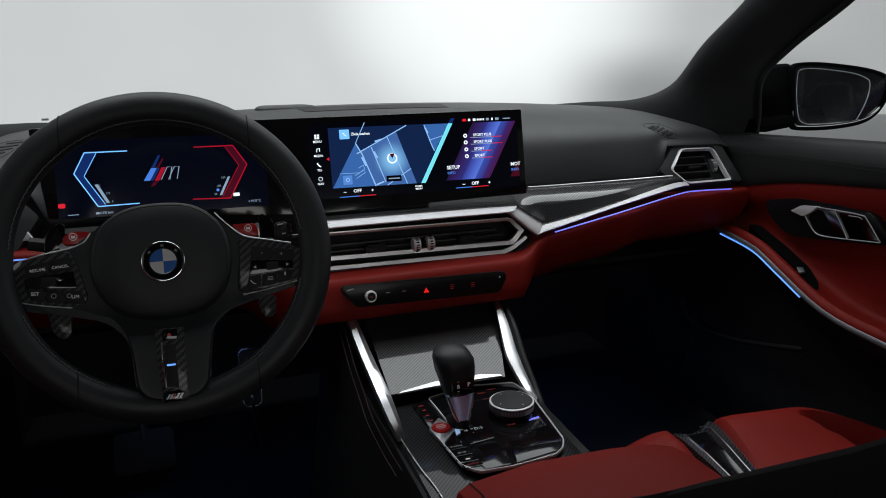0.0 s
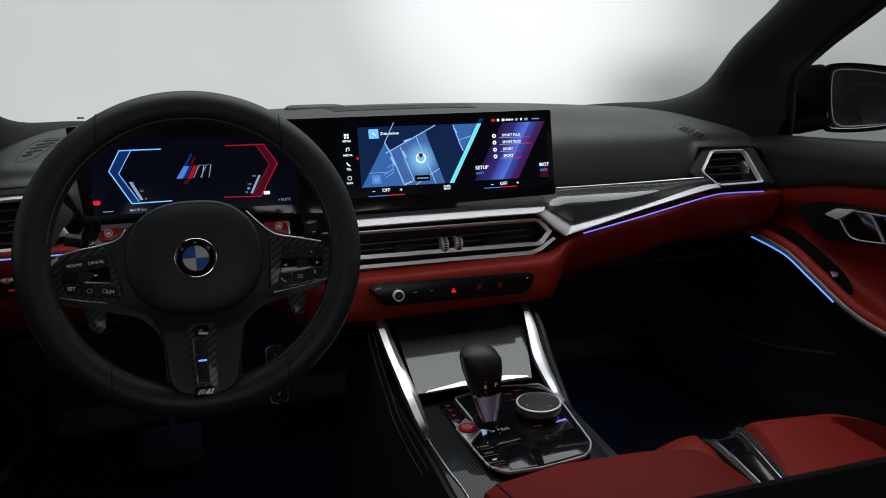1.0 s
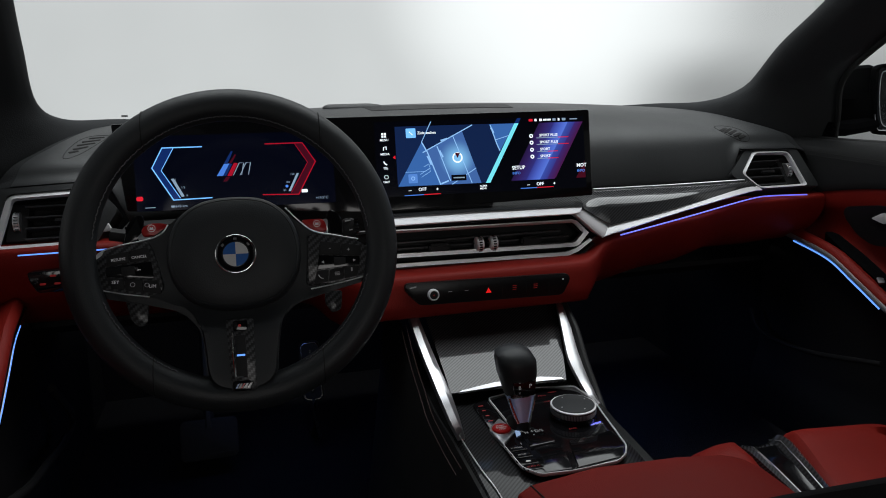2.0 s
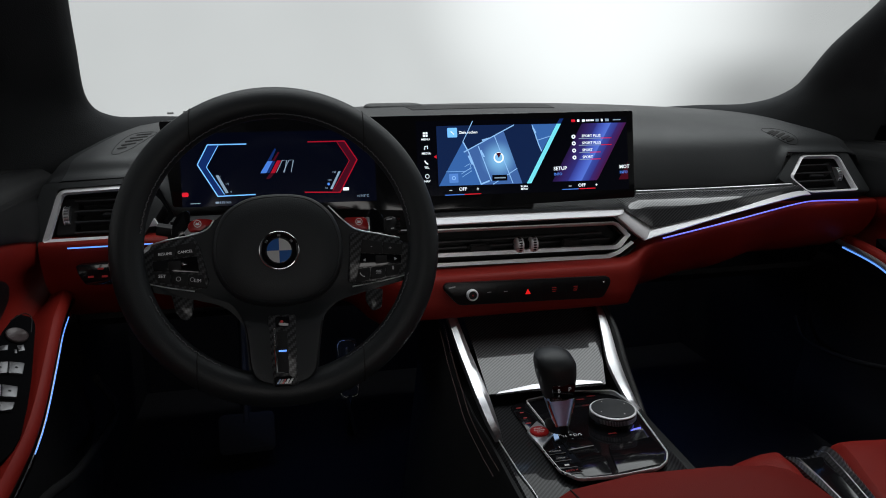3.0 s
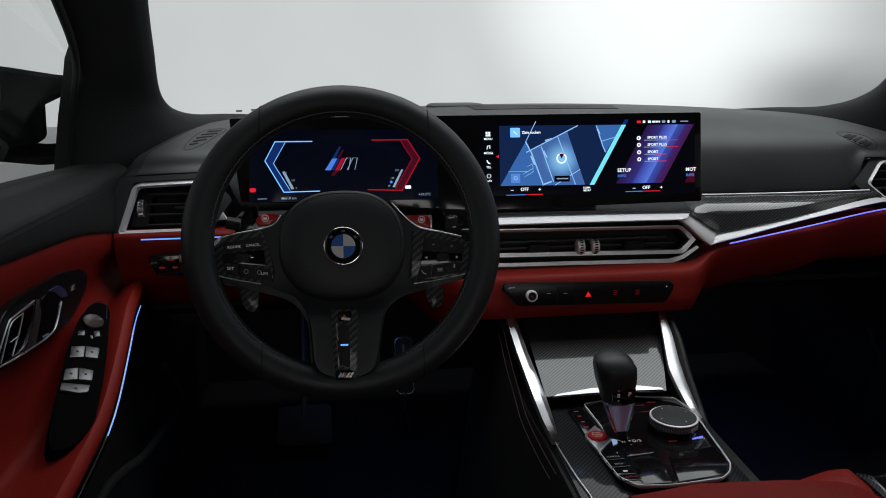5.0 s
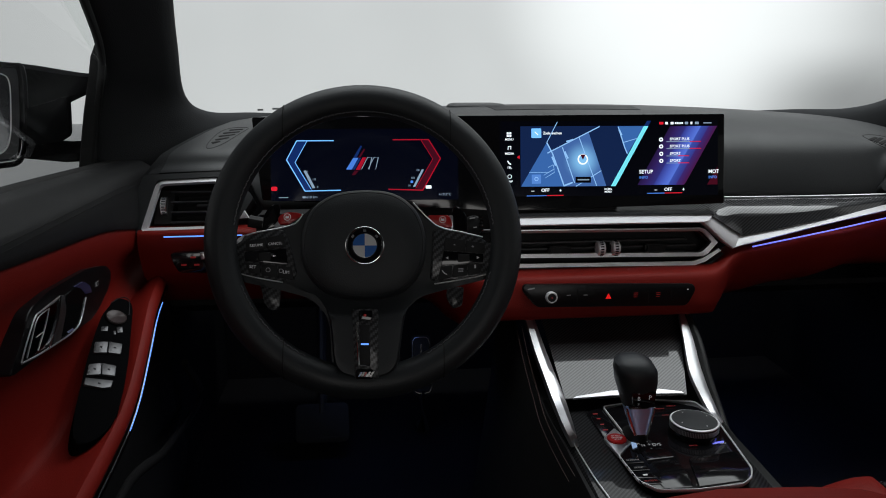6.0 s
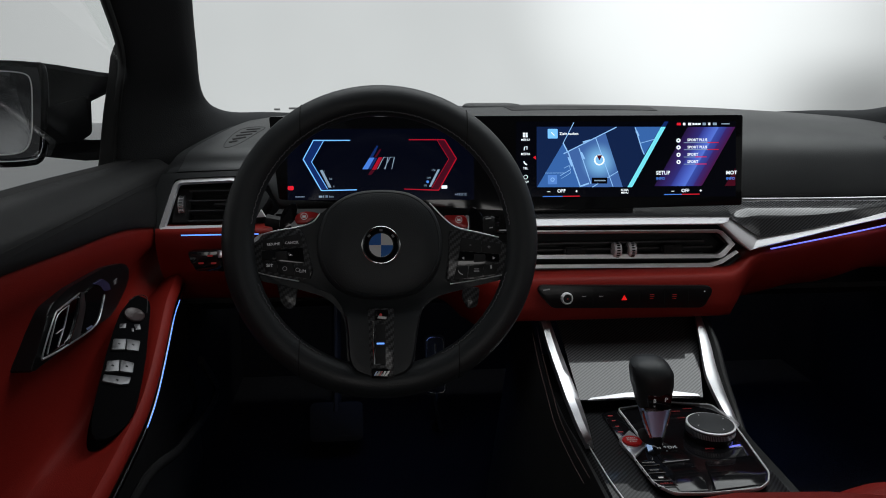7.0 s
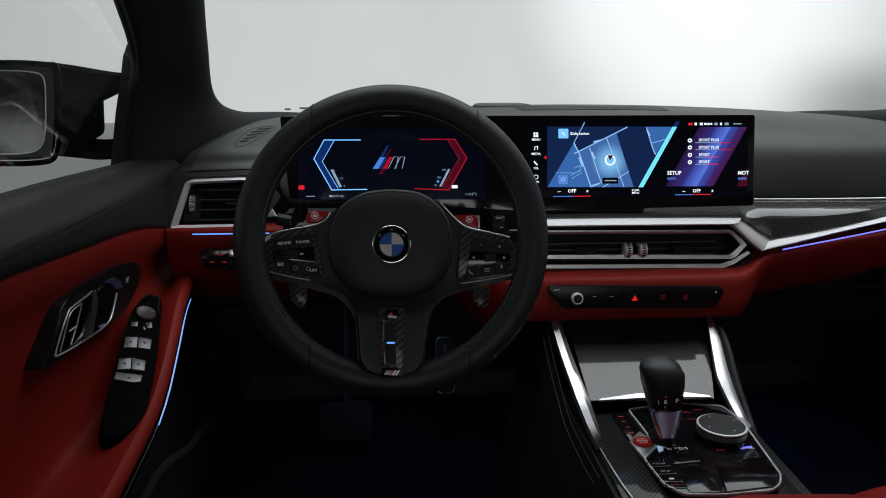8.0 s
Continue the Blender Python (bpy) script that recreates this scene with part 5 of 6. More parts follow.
# shift paddles, red levers, stalk
for side in ([(-0.1264, 0.0138), (-0.1221, 0.0367), (-0.1115, 0.0472), (-0.1032, 0.0462), (-0.1059, 0.0273), (-0.1108, 0.0150)], [(0.1053, 0.0110), (0.1063, 0.0411), (0.1124, 0.0450), (0.1236, 0.0349), (0.1255, 0.0111)]):
    plate("shift_paddle", side, -0.040, -0.034, WHEEL, GLOSS, wheel, 0.005, 0.001, "dark shift paddle")
for side in ([(-0.1271, -0.0497), (-0.1014, -0.0497), (-0.1041, -0.0790), (-0.1136, -0.0822), (-0.1215, -0.0725)], [(0.0986, -0.0560), (0.1194, -0.0560), (0.1164, -0.0792), (0.1050, -0.0831), (0.0972, -0.0692)]):
    plate("paddle_tip", side, -0.040, -0.034, WHEEL, MATT_CARBON, wheel, 0.004, 0.001, "carbon lower end of a shift paddle")
for side, knob, mark in (([(-0.1055, 0.0279), (-0.0964, 0.0347), (-0.0812, 0.0342), (-0.0731, 0.0309), (-0.0806, 0.0215), (-0.1031, 0.0191)], [(-0.1096, 0.0195), (-0.1037, 0.0262), (-0.1027, 0.0191), (-0.0810, 0.0206), (-0.0896, 0.0147), (-0.1069, 0.0146)], (-0.0935, 0.0289)), ([(0.0736, 0.0308), (0.1001, 0.0315), (0.1045, 0.0211), (0.1031, 0.0148), (0.0847, 0.0187)], [(0.1005, 0.0315), (0.1059, 0.0316), (0.1058, 0.0144), (0.1035, 0.0148), (0.1045, 0.0211)], (0.0926, 0.0256))):
    lev = plate("red_lever", side, -0.030, -0.020, WHEEL, RED_PLASTIC, wheel, 0.004, 0.002, "red mode lever")
    plate("lever_base", knob, -0.034, -0.024, WHEEL, SATIN, lev, 0.002, 0.001)
    part("mark", ring_prism(disc(mark, 0.0042, 20), 0.0006, -0.021, -0.0195, WHEEL), WHITE_INK, lev)
    part("mark", prism([(mark[0] + x, mark[1] + y) for x, y in ((-0.0022, -0.0016), (0.0022, -0.0016), (0.0016, 0.0018), (0.0, 0.0004), (-0.0016, 0.0018))], -0.021, -0.0195, WHEEL), WHITE_INK, lev)
stalk = plate("stalk", [(0.1258, 0.0345), (0.1413, 0.0360), (0.1488, 0.0249), (0.1420, 0.0090), (0.1269, 0.0089)], -0.075, -0.05, WHEEL, PLASTIC, wheel, 0.006, 0.003, "black wiper stalk end")
plate("stalk_mark", [(0.1299, 0.0320), (0.1371, 0.0327), (0.1371, 0.0314), (0.1299, 0.0304)], -0.052, -0.0485, WHEEL, DIM_INK, stalk, 0.0003, 0.0)
plate("stalk_mark", [(0.1347, 0.0202), (0.1388, 0.0207), (0.1388, 0.0194), (0.1347, 0.0189)], -0.052, -0.0485, WHEEL, DIM_INK, stalk, 0.0003, 0.0)
for k in range(5):
    c = (0.1434, 0.0248)
    part("stalk_ridge", block((c[0] + 0.001, c[1] - 0.008 + 0.004 * k, -0.055), (0.006, 0.0012, 0.014), WHEEL, 0.0004), DARK_CHROME, stalk)
part("turn_stalk", sweep([WHEEL @ Vector(p) for p in ((-0.05, 0.01, -0.07), (-0.10, 0.022, -0.065), (-0.145, 0.03, -0.06))], 0.009, 0.007, power=0.7), PLASTIC, wheel, "black indicator stalk")
col = WHEEL @ Matrix.Translation((0, 0, -0.02))
part("column_shroud", prism(rounded(-0.06, -0.075, 0.06, 0.05, 0.03), -0.16, -0.02, WHEEL, 0.01), PLASTIC, wheel, "black column cover")

# ---- center console ----
console = thing("center_console", "black and carbon center console between the seats", "console")
rows = []
for y, w0, w1, z in ((1.10, -0.135, 0.135, 0.66), (0.98, -0.132, 0.135, 0.655), (0.90, -0.125, 0.132, 0.60), (0.84, -0.118, 0.128, 0.574), (0.76, -0.113, 0.125, 0.568), (0.62, -0.112, 0.122, 0.564), (0.3, -0.112, 0.122, 0.54), (-0.6, -0.11, 0.12, 0.54)):
    deck = min(z - 0.012, 0.552)
    rows.append([Vector((w0 - 0.05, y, 0.26)), Vector((w0 - 0.02, y, z - 0.16)), Vector((w0 - 0.008, y, z - 0.04)), Vector((w0, y, z - 0.006)), Vector((w0 + 0.01, y, deck)), Vector((w1 - 0.01, y, deck)), Vector((w1, y, z - 0.006)), Vector((w1 + 0.008, y, z - 0.04)), Vector((w1 + 0.02, y, z - 0.16)), Vector((w1 + 0.05, y, 0.26))])
part("body", loft(rows), BLACK_LEATHER, console, "black leather console sides with stitching")
part("shutter", prism([(-0.0906, 0.0951), (0.1427, 0.0875), (0.0952, -0.0797), (-0.0876, -0.0764)], -0.003, 0.0, SHUTTER), CARBON, console, "closed carbon fibre roller cover")
part("shutter_lip", slant([(-0.0705, -0.0741), (-0.0169, -0.0671), (0.0563, -0.0680), (0.0888, -0.0744)], [(-0.0764, -0.0779), (-0.0178, -0.0762), (0.0532, -0.0770), (0.0906, -0.0785)], SHUTTER, 0.001, 0.002, 0.004), SATIN, console, "silver lip under the roller cover")
rows = []
for v in (0.165, 0.15, 0.02, -0.02, -0.15, -0.165):
    e = (0.006 if abs(v) > 0.16 else 0.0) + 0.055 * max(0.0, 0.02 - v)
    rows.append([CONSOLE @ Vector((x, v, z - e)) for x, z in ((-0.120, -0.030), (-0.117, -0.008), (-0.113, -0.002), (-0.106, 0.0), (-0.060, 0.0), (0.085, 0.0), (0.102, -0.004), (0.116, -0.012), (0.122, -0.024))])
part("surround", loft(rows), SURROUND_CARBON, console, "carbon fibre surround")
PANEL = [(-0.0398, 0.1085), (0.0365, 0.1233), (0.1012, 0.1084), (0.1076, 0.0594), (0.0874, -0.0757), (0.0755, -0.0954), (0.0581, -0.1079), (-0.0027, -0.1122), (-0.0458, -0.1089), (-0.0615, -0.0871), (-0.0648, -0.0269), (-0.0374, 0.0019)]
panel = plate("panel", PANEL, 0.0, 0.0035, CONSOLE, GLOSS, console, 0.006, 0.0008, "gloss black switch panel")
part("panel_frame", sweep([CONSOLE @ Vector((p[0], p[1], 0.0028)) for p in softened(PANEL, 0.006)], 0.0013, 0.0024, n=10, closed=True), SILVER, console, "silver frame")
keys = plate("key_column", [(-0.0685, 0.0945), (-0.0427, 0.1081), (-0.0442, 0.0407), (-0.0675, 0.0201)], 0.0, 0.003, CONSOLE, GLOSS, console, 0.004, 0.0008, "gloss black key column with red marks")
for c, w in (((-0.0578, 0.0878), 0.0075), ((-0.0579, 0.0729), 0.0055), ((-0.0582, 0.0563), 0.0055), ((-0.0590, 0.0402), 0.0075)):
    part("key_mark", prism(rounded(c[0] - w / 2, c[1] - 0.0012, c[0] + w / 2, c[1] + 0.0012, 0.001), 0.0028, 0.0034, CONSOLE), RED_INK, keys)
start_plate = plate("start_plate", [(-0.0699, 0.0162), (-0.0464, 0.0419), (-0.0357, 0.0018), (-0.0652, -0.0291)], 0.0, 0.0048, CONSOLE, SATIN, console, 0.003, 0.0008, "silver plate around the start button")
SB = CONSOLE @ Matrix.Translation((*(-0.0538, 0.0100), 0.0))
start = part("start_button", spun([(0.0125, 0.003), (0.0128, 0.0065), (0.0118, 0.0075), (0.0, 0.0075)], SB, 32), RED_PLASTIC, console, "round red start button")
for words, dv in (("START", 0.0048), ("ENGINE", 0.0), ("STOP", -0.0048)):
    lettering(words, SB, (0, dv, 0.0077), 0.0042, start, WHITE_INK)
for k, (words, at) in enumerate((("M MODE", (-0.0517, -0.0427)), ("SETUP", (-0.0508, -0.0602)), ("", (-0.0501, -0.0770)), ("AUTO H", (-0.0479, -0.0901)))):
    plate("mode_key", [(at[0] - 0.012, at[1] - 0.0062), (at[0] + 0.013, at[1] - 0.0062), (at[0] + 0.009, at[1] + 0.0062), (at[0] - 0.014, at[1] + 0.0062)], 0.003, 0.0048, CONSOLE, GLOSS, panel, 0.0012, 0.0005)
    if words:
        lettering(words, CONSOLE, (*at, 0.005), 0.0042, panel, RED_INK if k == 3 else DIM_INK)
c = (-0.0494, -0.0771)
part("car_mark", prism(rounded(c[0] - 0.003, c[1] - 0.0015, c[0] + 0.003, c[1] + 0.0015, 0.001), 0.0045, 0.0052, CONSOLE), WHITE_INK, panel)
c = (-0.0608, -0.0778)
part("status_light", prism(rounded(c[0] - 0.0008, c[1] - 0.004, c[0] + 0.0008, c[1] + 0.004, 0.0006), 0.003, 0.0046, CONSOLE), LED_GREEN, panel)
c = (-0.0162, -0.0945)
part("brake_mark", ring_prism(disc(c, 0.0048, 20), 0.0008, 0.003, 0.0042, CONSOLE), RED_INK, panel)
lettering("P", CONSOLE, (*c, 0.0042), 0.007, panel, RED_INK)
for words, at, size in (("R", (-0.0298, -0.0036), 0.0085), ("N", (-0.0249, -0.0088), 0.0070), ("+", (-0.0161, -0.0075), 0.0085), ("D/S", (-0.0066, -0.0087), 0.0085), ("-", (-0.0173, -0.0165), 0.0080), ("+", (-0.0166, 0.0003), 0.006)):
    lettering(words, CONSOLE, (*at, 0.0050), size, panel, WHITE_INK)
for words, at in (("BACK", (0.0395, -0.0174)), ("OPTION", (0.0761, -0.0158)), ("MENU", (0.0389, 0.0888)), ("MEDIA", (0.0586, 0.0957)), ("COM", (0.0384, 0.0686))):
    lettering(words, CONSOLE, (*at, 0.0056), 0.0046, panel, RED_INK if words != "OPTION" else WHITE_INK)
# glowing plate added for the pale patch of light below the lever
part("gate_light_patch", prism([(-0.0376, 0.0006), (-0.0312, 0.0016), (-0.0334, -0.0099), (-0.0408, -0.0136)], 0.003, 0.0052, CONSOLE), PALE_PATCH_GLOW, panel, "glowing plate standing in for a pale patch of light")
part("option_light", prism([(0.0695, -0.0100), (0.0861, -0.0074), (0.0848, -0.0107), (0.0681, -0.0138)], 0.003, 0.0042, CONSOLE), LED_VIOLET, panel)
plate("storage_lid", [(0.0200, -0.0455), (0.0871, -0.0360), (0.0844, -0.0754), (0.0678, -0.1008), (0.0035, -0.1088)], 0.003, 0.0052, CONSOLE, GLOSS, panel, 0.003, 0.0008)
plate("palm_rest", [(-0.0369, -0.0492), (0.0028, -0.0433), (0.0039, -0.0694), (-0.0025, -0.1072), (-0.0380, -0.1065), (-0.0425, -0.0743)], 0.003, 0.0046, CONSOLE, GLOSS, panel, 0.003, 0.0008)
plate("gate_plate", [(-0.0335, 0.0155), (-0.0178, 0.0194), (0.0039, -0.0274), (0.0044, -0.0398), (-0.0348, -0.0440), (-0.0339, -0.0269)], 0.003, 0.0046, CONSOLE, GLOSS, panel, 0.003, 0.001)


def side_blade(points, widths, name):
    rows = []
    line, ws = spline(points, 6), []
    for i in range(len(line)):
        f = i / (len(line) - 1) * (len(widths) - 1)
        k = min(int(f), len(widths) - 2)
        ws.append(widths[k] + (widths[k + 1] - widths[k]) * (f - k))
    for p, w in zip(line, ws):
        rows.append([p + Vector((-w, 0, -0.003)), p + Vector((-w * 0.85, 0, 0.003)), p + Vector((0, 0, 0.0042)), p + Vector((w * 0.85, 0, 0.0005)), p + Vector((w, 0, -0.006))])
    return part(name, shell(rows, 0.004), SATIN, console, "satin silver console blade")


side_blade([(-0.117, 0.970, 0.664), (-0.108, 0.920, 0.622), (-0.0985, 0.860, 0.584), (-0.0995, 0.80, 0.571), (-0.1020, 0.757, 0.567)], [0.005, 0.0065, 0.0076, 0.0050, 0.0010], "left_blade")
side_blade([(0.133, 0.970, 0.663), (0.128, 0.930, 0.637), (0.121, 0.880, 0.601), (0.124, 0.830, 0.568), (0.120, 0.790, 0.566)], [0.006, 0.0095, 0.0120, 0.0085, 0.003], "right_blade")
part("side_rail", sweep(spline([(0.143, 0.985, 0.664), (0.144, 0.930, 0.632), (0.139, 0.880, 0.594), (0.137, 0.830, 0.558), (0.130, 0.800, 0.550)], 6), 0.007, 0.008), BLACK_LEATHER, console, "padded black leather rail beside the blade")

part("edge_line", sweep(spline([(-0.103, 0.776, 0.568), (-0.101, 0.729, 0.566), (-0.098, 0.681, 0.564), (-0.093, 0.634, 0.562), (-0.093, 0.554, 0.558)], 4), 0.0010, 0.0010, n=8), SATIN, console, "thin silver edge line")
seam = spline([(-0.132, 0.955, 0.659), (-0.131, 0.905, 0.625), (-0.128, 0.855, 0.594), (-0.128, 0.810, 0.578), (-0.125, 0.745, 0.568), (-0.124, 0.680, 0.569)], 32)
stitches = bmesh.new()
for k, off in [(k, off) for k in range(0, len(seam) - 1, 2) for off in (0.0, -0.007)]:
    bmesh.ops.create_cube(stitches, size=1, matrix=Matrix.Translation(seam[k] + Vector((off, 0, off))) @ (seam[k + 1] - seam[k]).to_track_quat("Y", "Z").to_matrix().to_4x4() @ Matrix.Diagonal((0.001, 0.0024, 0.001, 1)))
tagged(part("stitching", stitches, DARK_THREAD, console, "dark stitching along the console side"), kind="stuff")
# gear selector
gear = thing("gear_selector", "black gear selector lever with chrome neck on the console", "gear lever")
GEAR = basis((-0.016, 0.778, 0.572), (1, 0, 0), (0, 1, 0.1))


def oval_stack(levels, m, n=24, power=0.8):
    rows = []
    for h, cu, cv, a, b in levels:
        row = []
        for k in range(n):
            w = 2 * math.pi * k / n
            cs, sn = math.cos(w), math.sin(w)
            row.append(m @ Vector((cu + a * math.copysign(abs(cs) ** power, cs), cv + b * math.copysign(abs(sn) ** power, sn), h)))
        rows.append(row)
    return loft(rows, closed=True, caps=True)


part("boot", oval_stack([(0.0, 0, -0.010, 0.015, 0.021), (0.006, 0, -0.014, 0.013, 0.017), (0.013, 0, -0.019, 0.0095, 0.0120)], GEAR), RUBBER, gear)
neck = part("neck", oval_stack([(0.012, 0, -0.0195, 0.0088, 0.0105), (0.018, 0, -0.0163, 0.0106, 0.0115), (0.038, 0.001, -0.0050, 0.0172, 0.0155), (0.047, 0.001, 0.0, 0.0190, 0.0175)], GEAR, power=0.4), BLUE_LIT_CHROME, gear, "polished chrome neck")
for s in (-1, 1):
    part("neck_edge", sweep([GEAR @ Vector((s * 0.0080, -0.0298, 0.013)), GEAR @ Vector((s * 0.0098, -0.0276, 0.018)), GEAR @ Vector((s * 0.0165, -0.0203, 0.038)), GEAR @ Vector((s * 0.0185, -0.0172, 0.046))], 0.0018, 0.0016, n=8), CHROME, neck)
grip = part("grip", oval_stack([(0.045, 0.001, 0, 0.0205, 0.019), (0.060, 0.0, 0.001, 0.0240, 0.022), (0.076, -0.002, 0.003, 0.0272, 0.025), (0.092, -0.004, 0.005, 0.0278, 0.027), (0.101, -0.006, 0.007, 0.0245, 0.024), (0.106, -0.007, 0.008, 0.0180, 0.017), (0.1085, -0.007, 0.008, 0.009, 0.009), (0.109, -0.007, 0.008, 0.003, 0.003)], GEAR, n=32), WHEEL_LEATHER, gear, "rounded black grip")
GF = GEAR @ Matrix.Translation((0.001, -0.0225, 0.062)) @ Matrix.Rotation(radians(82), 4, "X")
part("gear_plate", prism(softened([(-0.0145, -0.012), (0.0145, -0.012), (0.0165, 0.010), (-0.0165, 0.010)], 0.003), -0.004, 0.0, GF, 0.0005), GLOSS, grip, "gloss black indicator face")
lettering("B", GF, (-0.007, 0.001, 0.0004), 0.0075, grip, WHITE_INK)
lettering("P", GF, (0.008, 0.002, 0.0004), 0.0085, grip, WHITE_INK)
for v, f in ((0.0075, 1), (-0.0055, -1)):
    part("arrow_mark", prism([(-0.0085, v), (-0.0055, v), (-0.007, v + 0.0014 * f)][::f], -0.0005, 0.0005, GF), DIM_INK, grip)
part("release_button", block((-0.012, -0.0095, 0.001), (0.016, 0.005, 0.005), GF, 0.001), DARK_CHROME, grip)

ctl = thing("rotary_controller", "black rotary controller with knurled silver edge on the console", "controller")
CTL = CONSOLE @ Matrix.Translation((*(0.0564, 0.0185), 0.0)) @ Matrix.Diagonal((0.92, 0.92, 1.0, 1.0))
part("base_ring", spun([(0.036, 0.003), (0.036, 0.010), (0.034, 0.012)], CTL, 48), GLOSS, ctl)
edge = part("edge", spun([(0.033, 0.010), (0.0342, 0.012), (0.0342, 0.019), (0.0335, 0.0215), (0.032, 0.023)], CTL, 64), SWITCH_METAL, ctl, "knurled silver edge")
knurl = bmesh.new()
for k in range(96):
    bmesh.ops.create_cube(knurl, size=1, matrix=CTL @ Matrix.Rotation(2 * math.pi * k / 96, 4, "Z") @ Matrix.Translation((0.0343, 0, 0.0152)) @ Matrix.Diagonal((0.0010, 0.0011, 0.0065, 1)))
tagged(part("knurling", knurl, SATIN, edge), kind="stuff")
part("rim_ring", spun([(0.030, 0.0205), (0.0347, 0.0208), (0.0347, 0.0222), (0.0325, 0.0228)], CTL, 48), SILVER, ctl, "bright silver ring")
pad_top = part("touch_pad", spun([(0.0318, 0.0215), (0.0312, 0.0236), (0.030, 0.0238), (0.001, 0.0236)], CTL, 48), WHEEL_LEATHER, ctl, "matt black touch surface")
for a in (20, 110, 200, 290):
    part("touch_mark", block((0.024 * math.cos(radians(a)), 0.024 * math.sin(radians(a)), 0.0241), (0.0014, 0.0014, 0.0004), CTL, 0), WHITE_INK, pad_top)

# armrest and seat
arm = thing("armrest", "padded red leather armrest lid on the center console", "armrest")
rows = []
for y, z, d in ((0.590, 0.560, 0.0), (0.588, 0.590, 0.0), (0.575, 0.610, 0.0), (0.54, 0.618, 0.0), (0.40, 0.622, 0), (0.25, 0.622, 0), (0.12, 0.618, 0), (0.10, 0.56, 0)):
    rows.append([Vector((x, y - 0.012 * min(1.1, ((x - 0.02) / 0.12) ** 2), z - dz)) for x, dz in ((-0.10, 0.07), (-0.10, 0.02), (-0.094, 0.006), (-0.08, 0.0), (0.0, -0.003), (0.10, -0.002), (0.155, 0.0), (0.180, 0.008), (0.190, 0.025), (0.192, 0.07))])
part("lid", loft(rows), RED_LEATHER, arm, "padded red lid")
part("seam", sweep([r[3] + Vector((0, 0, 0.0006)) for r in rows[2:7]], 0.0008, 0.0006, n=6), RUBBER, arm)
part("base", block((0.015, 0.33, 0.562), (0.20, 0.44, 0.05), None, 0.006), PLASTIC, arm, "black armrest base")

seat = thing("passenger_seat", "red leather bucket seat with carbon fibre insert", "car seat")

FRONT = [(0.762, -0.14), (0.760, -0.05), (0.752, -0.012), (0.735, 0.0), (0.70, 0.0), (0.62, -0.022), (0.50, -0.04), (0.30, -0.05)]


def cushion(prof, shift, sink=0.0):
    return loft([spline([(x + shift * max(-0.16, min(0.0, y - 0.74)), y, z + lift - sink * max(0.0, min(1.0, (0.748 - y) / 0.03))) for x, z in prof], 4) for y, lift in FRONT])


half = part("cushion", cushion([(0.10, 0.40), (0.106, 0.44), (0.125, 0.458), (0.16, 0.470), (0.21, 0.484), (0.232, 0.490), (0.244, 0.486)], 0.12, 0.010), RED_LEATHER, seat, "near half of the red seat cushion")
part("thigh_bolster", cushion([(0.236, 0.450), (0.240, 0.480), (0.250, 0.493), (0.272, 0.501), (0.300, 0.507), (0.316, 0.503), (0.326, 0.485), (0.328, 0.44)], 0.05), RED_LEATHER, seat, "raised red pad beside the carbon insert")


def far_height(x, y):
    """Cushion top with a hollow inside the outer bolster."""
    z = 0.496 - 0.014 * max(0, (x - 0.58) / 0.1) ** 2 + 0.010 * max(0.0, min(1.0, 1 - (x - 0.44) / 0.12)) - 0.012 * max(0.0, (x - 0.56) / 0.12)
    if x < 0.416:
        z -= (0.416 - x) * 1.6
    across = max(0.0, min(1.0, (x - 0.548 - 0.5 * (0.722 - y)) / 0.03)) * max(0.0, min(1.0, (0.682 - x) / 0.03))
    return z - 0.10 * across * max(0.0, min(1.0, (0.722 - y) / 0.03))


rows = []
for y, lift in ((0.762, -0.14), (0.760, -0.05), (0.752, -0.012), (0.740, -0.001), (0.724, 0.002), (0.714, 0.001), (0.703, 0.0), (0.692, -0.002), (0.68, -0.005), (0.66, -0.009), (0.62, -0.016), (0.50, -0.03), (0.30, -0.04)):
    row = []
    for k in range(41):
        x = 0.405 + 0.275 * k / 40
        narrow = 0.26 * max(-0.16, min(0.0, y - 0.74)) * max(0.0, 1 - (x - 0.405) / 0.15)
        back = 0.10 * max(0.0, (x - 0.56) / 0.12) ** 2
        row.append(Vector((x + narrow, y - back, far_height(x, y) + lift)))
    row.append(Vector((0.690, row[-1].y, row[-1].z - 0.03)))
    row.append(Vector((0.692, row[-1].y, 0.36)))
    rows.append(row)
part("cushion", loft(rows), RED_LEATHER, seat, "far half of the red seat cushion with a hollow bolster")
part("cushion_seam", sweep([(0.548, 0.735, 0.4955), (0.543, 0.70, 0.4955), (0.540, 0.66, 0.487), (0.538, 0.60, 0.479)], 0.0007, 0.0006, n=6), RUBBER, seat)
rows = []
for y, z, w in ((0.772, 0.39, 1.0), (0.768, 0.457, 1.0), (0.755, 0.488, 1.0), (0.73, 0.500, 0.97), (0.68, 0.496, 0.82), (0.62, 0.487, 0.66), (0.52, 0.46, 0.5)):
    c = 0.334
    rows.append([Vector((c + x * w, y, z + dz)) for x, dz in ((-0.006, -0.05), (-0.004, -0.006), (0.002, -0.006), (0.010, -0.006), (0.016, -0.010), (0.034, -0.012), (0.052, -0.010), (0.058, -0.003), (0.066, 0.003), (0.072, 0.0), (0.074, -0.05))])
ins = part("carbon_insert", loft([[Vector(q) for q in r] for r in zip(*[spline(col, 4) for col in zip(*rows)])]), CARBON, seat, "glossy carbon fibre insert in the cushion front")
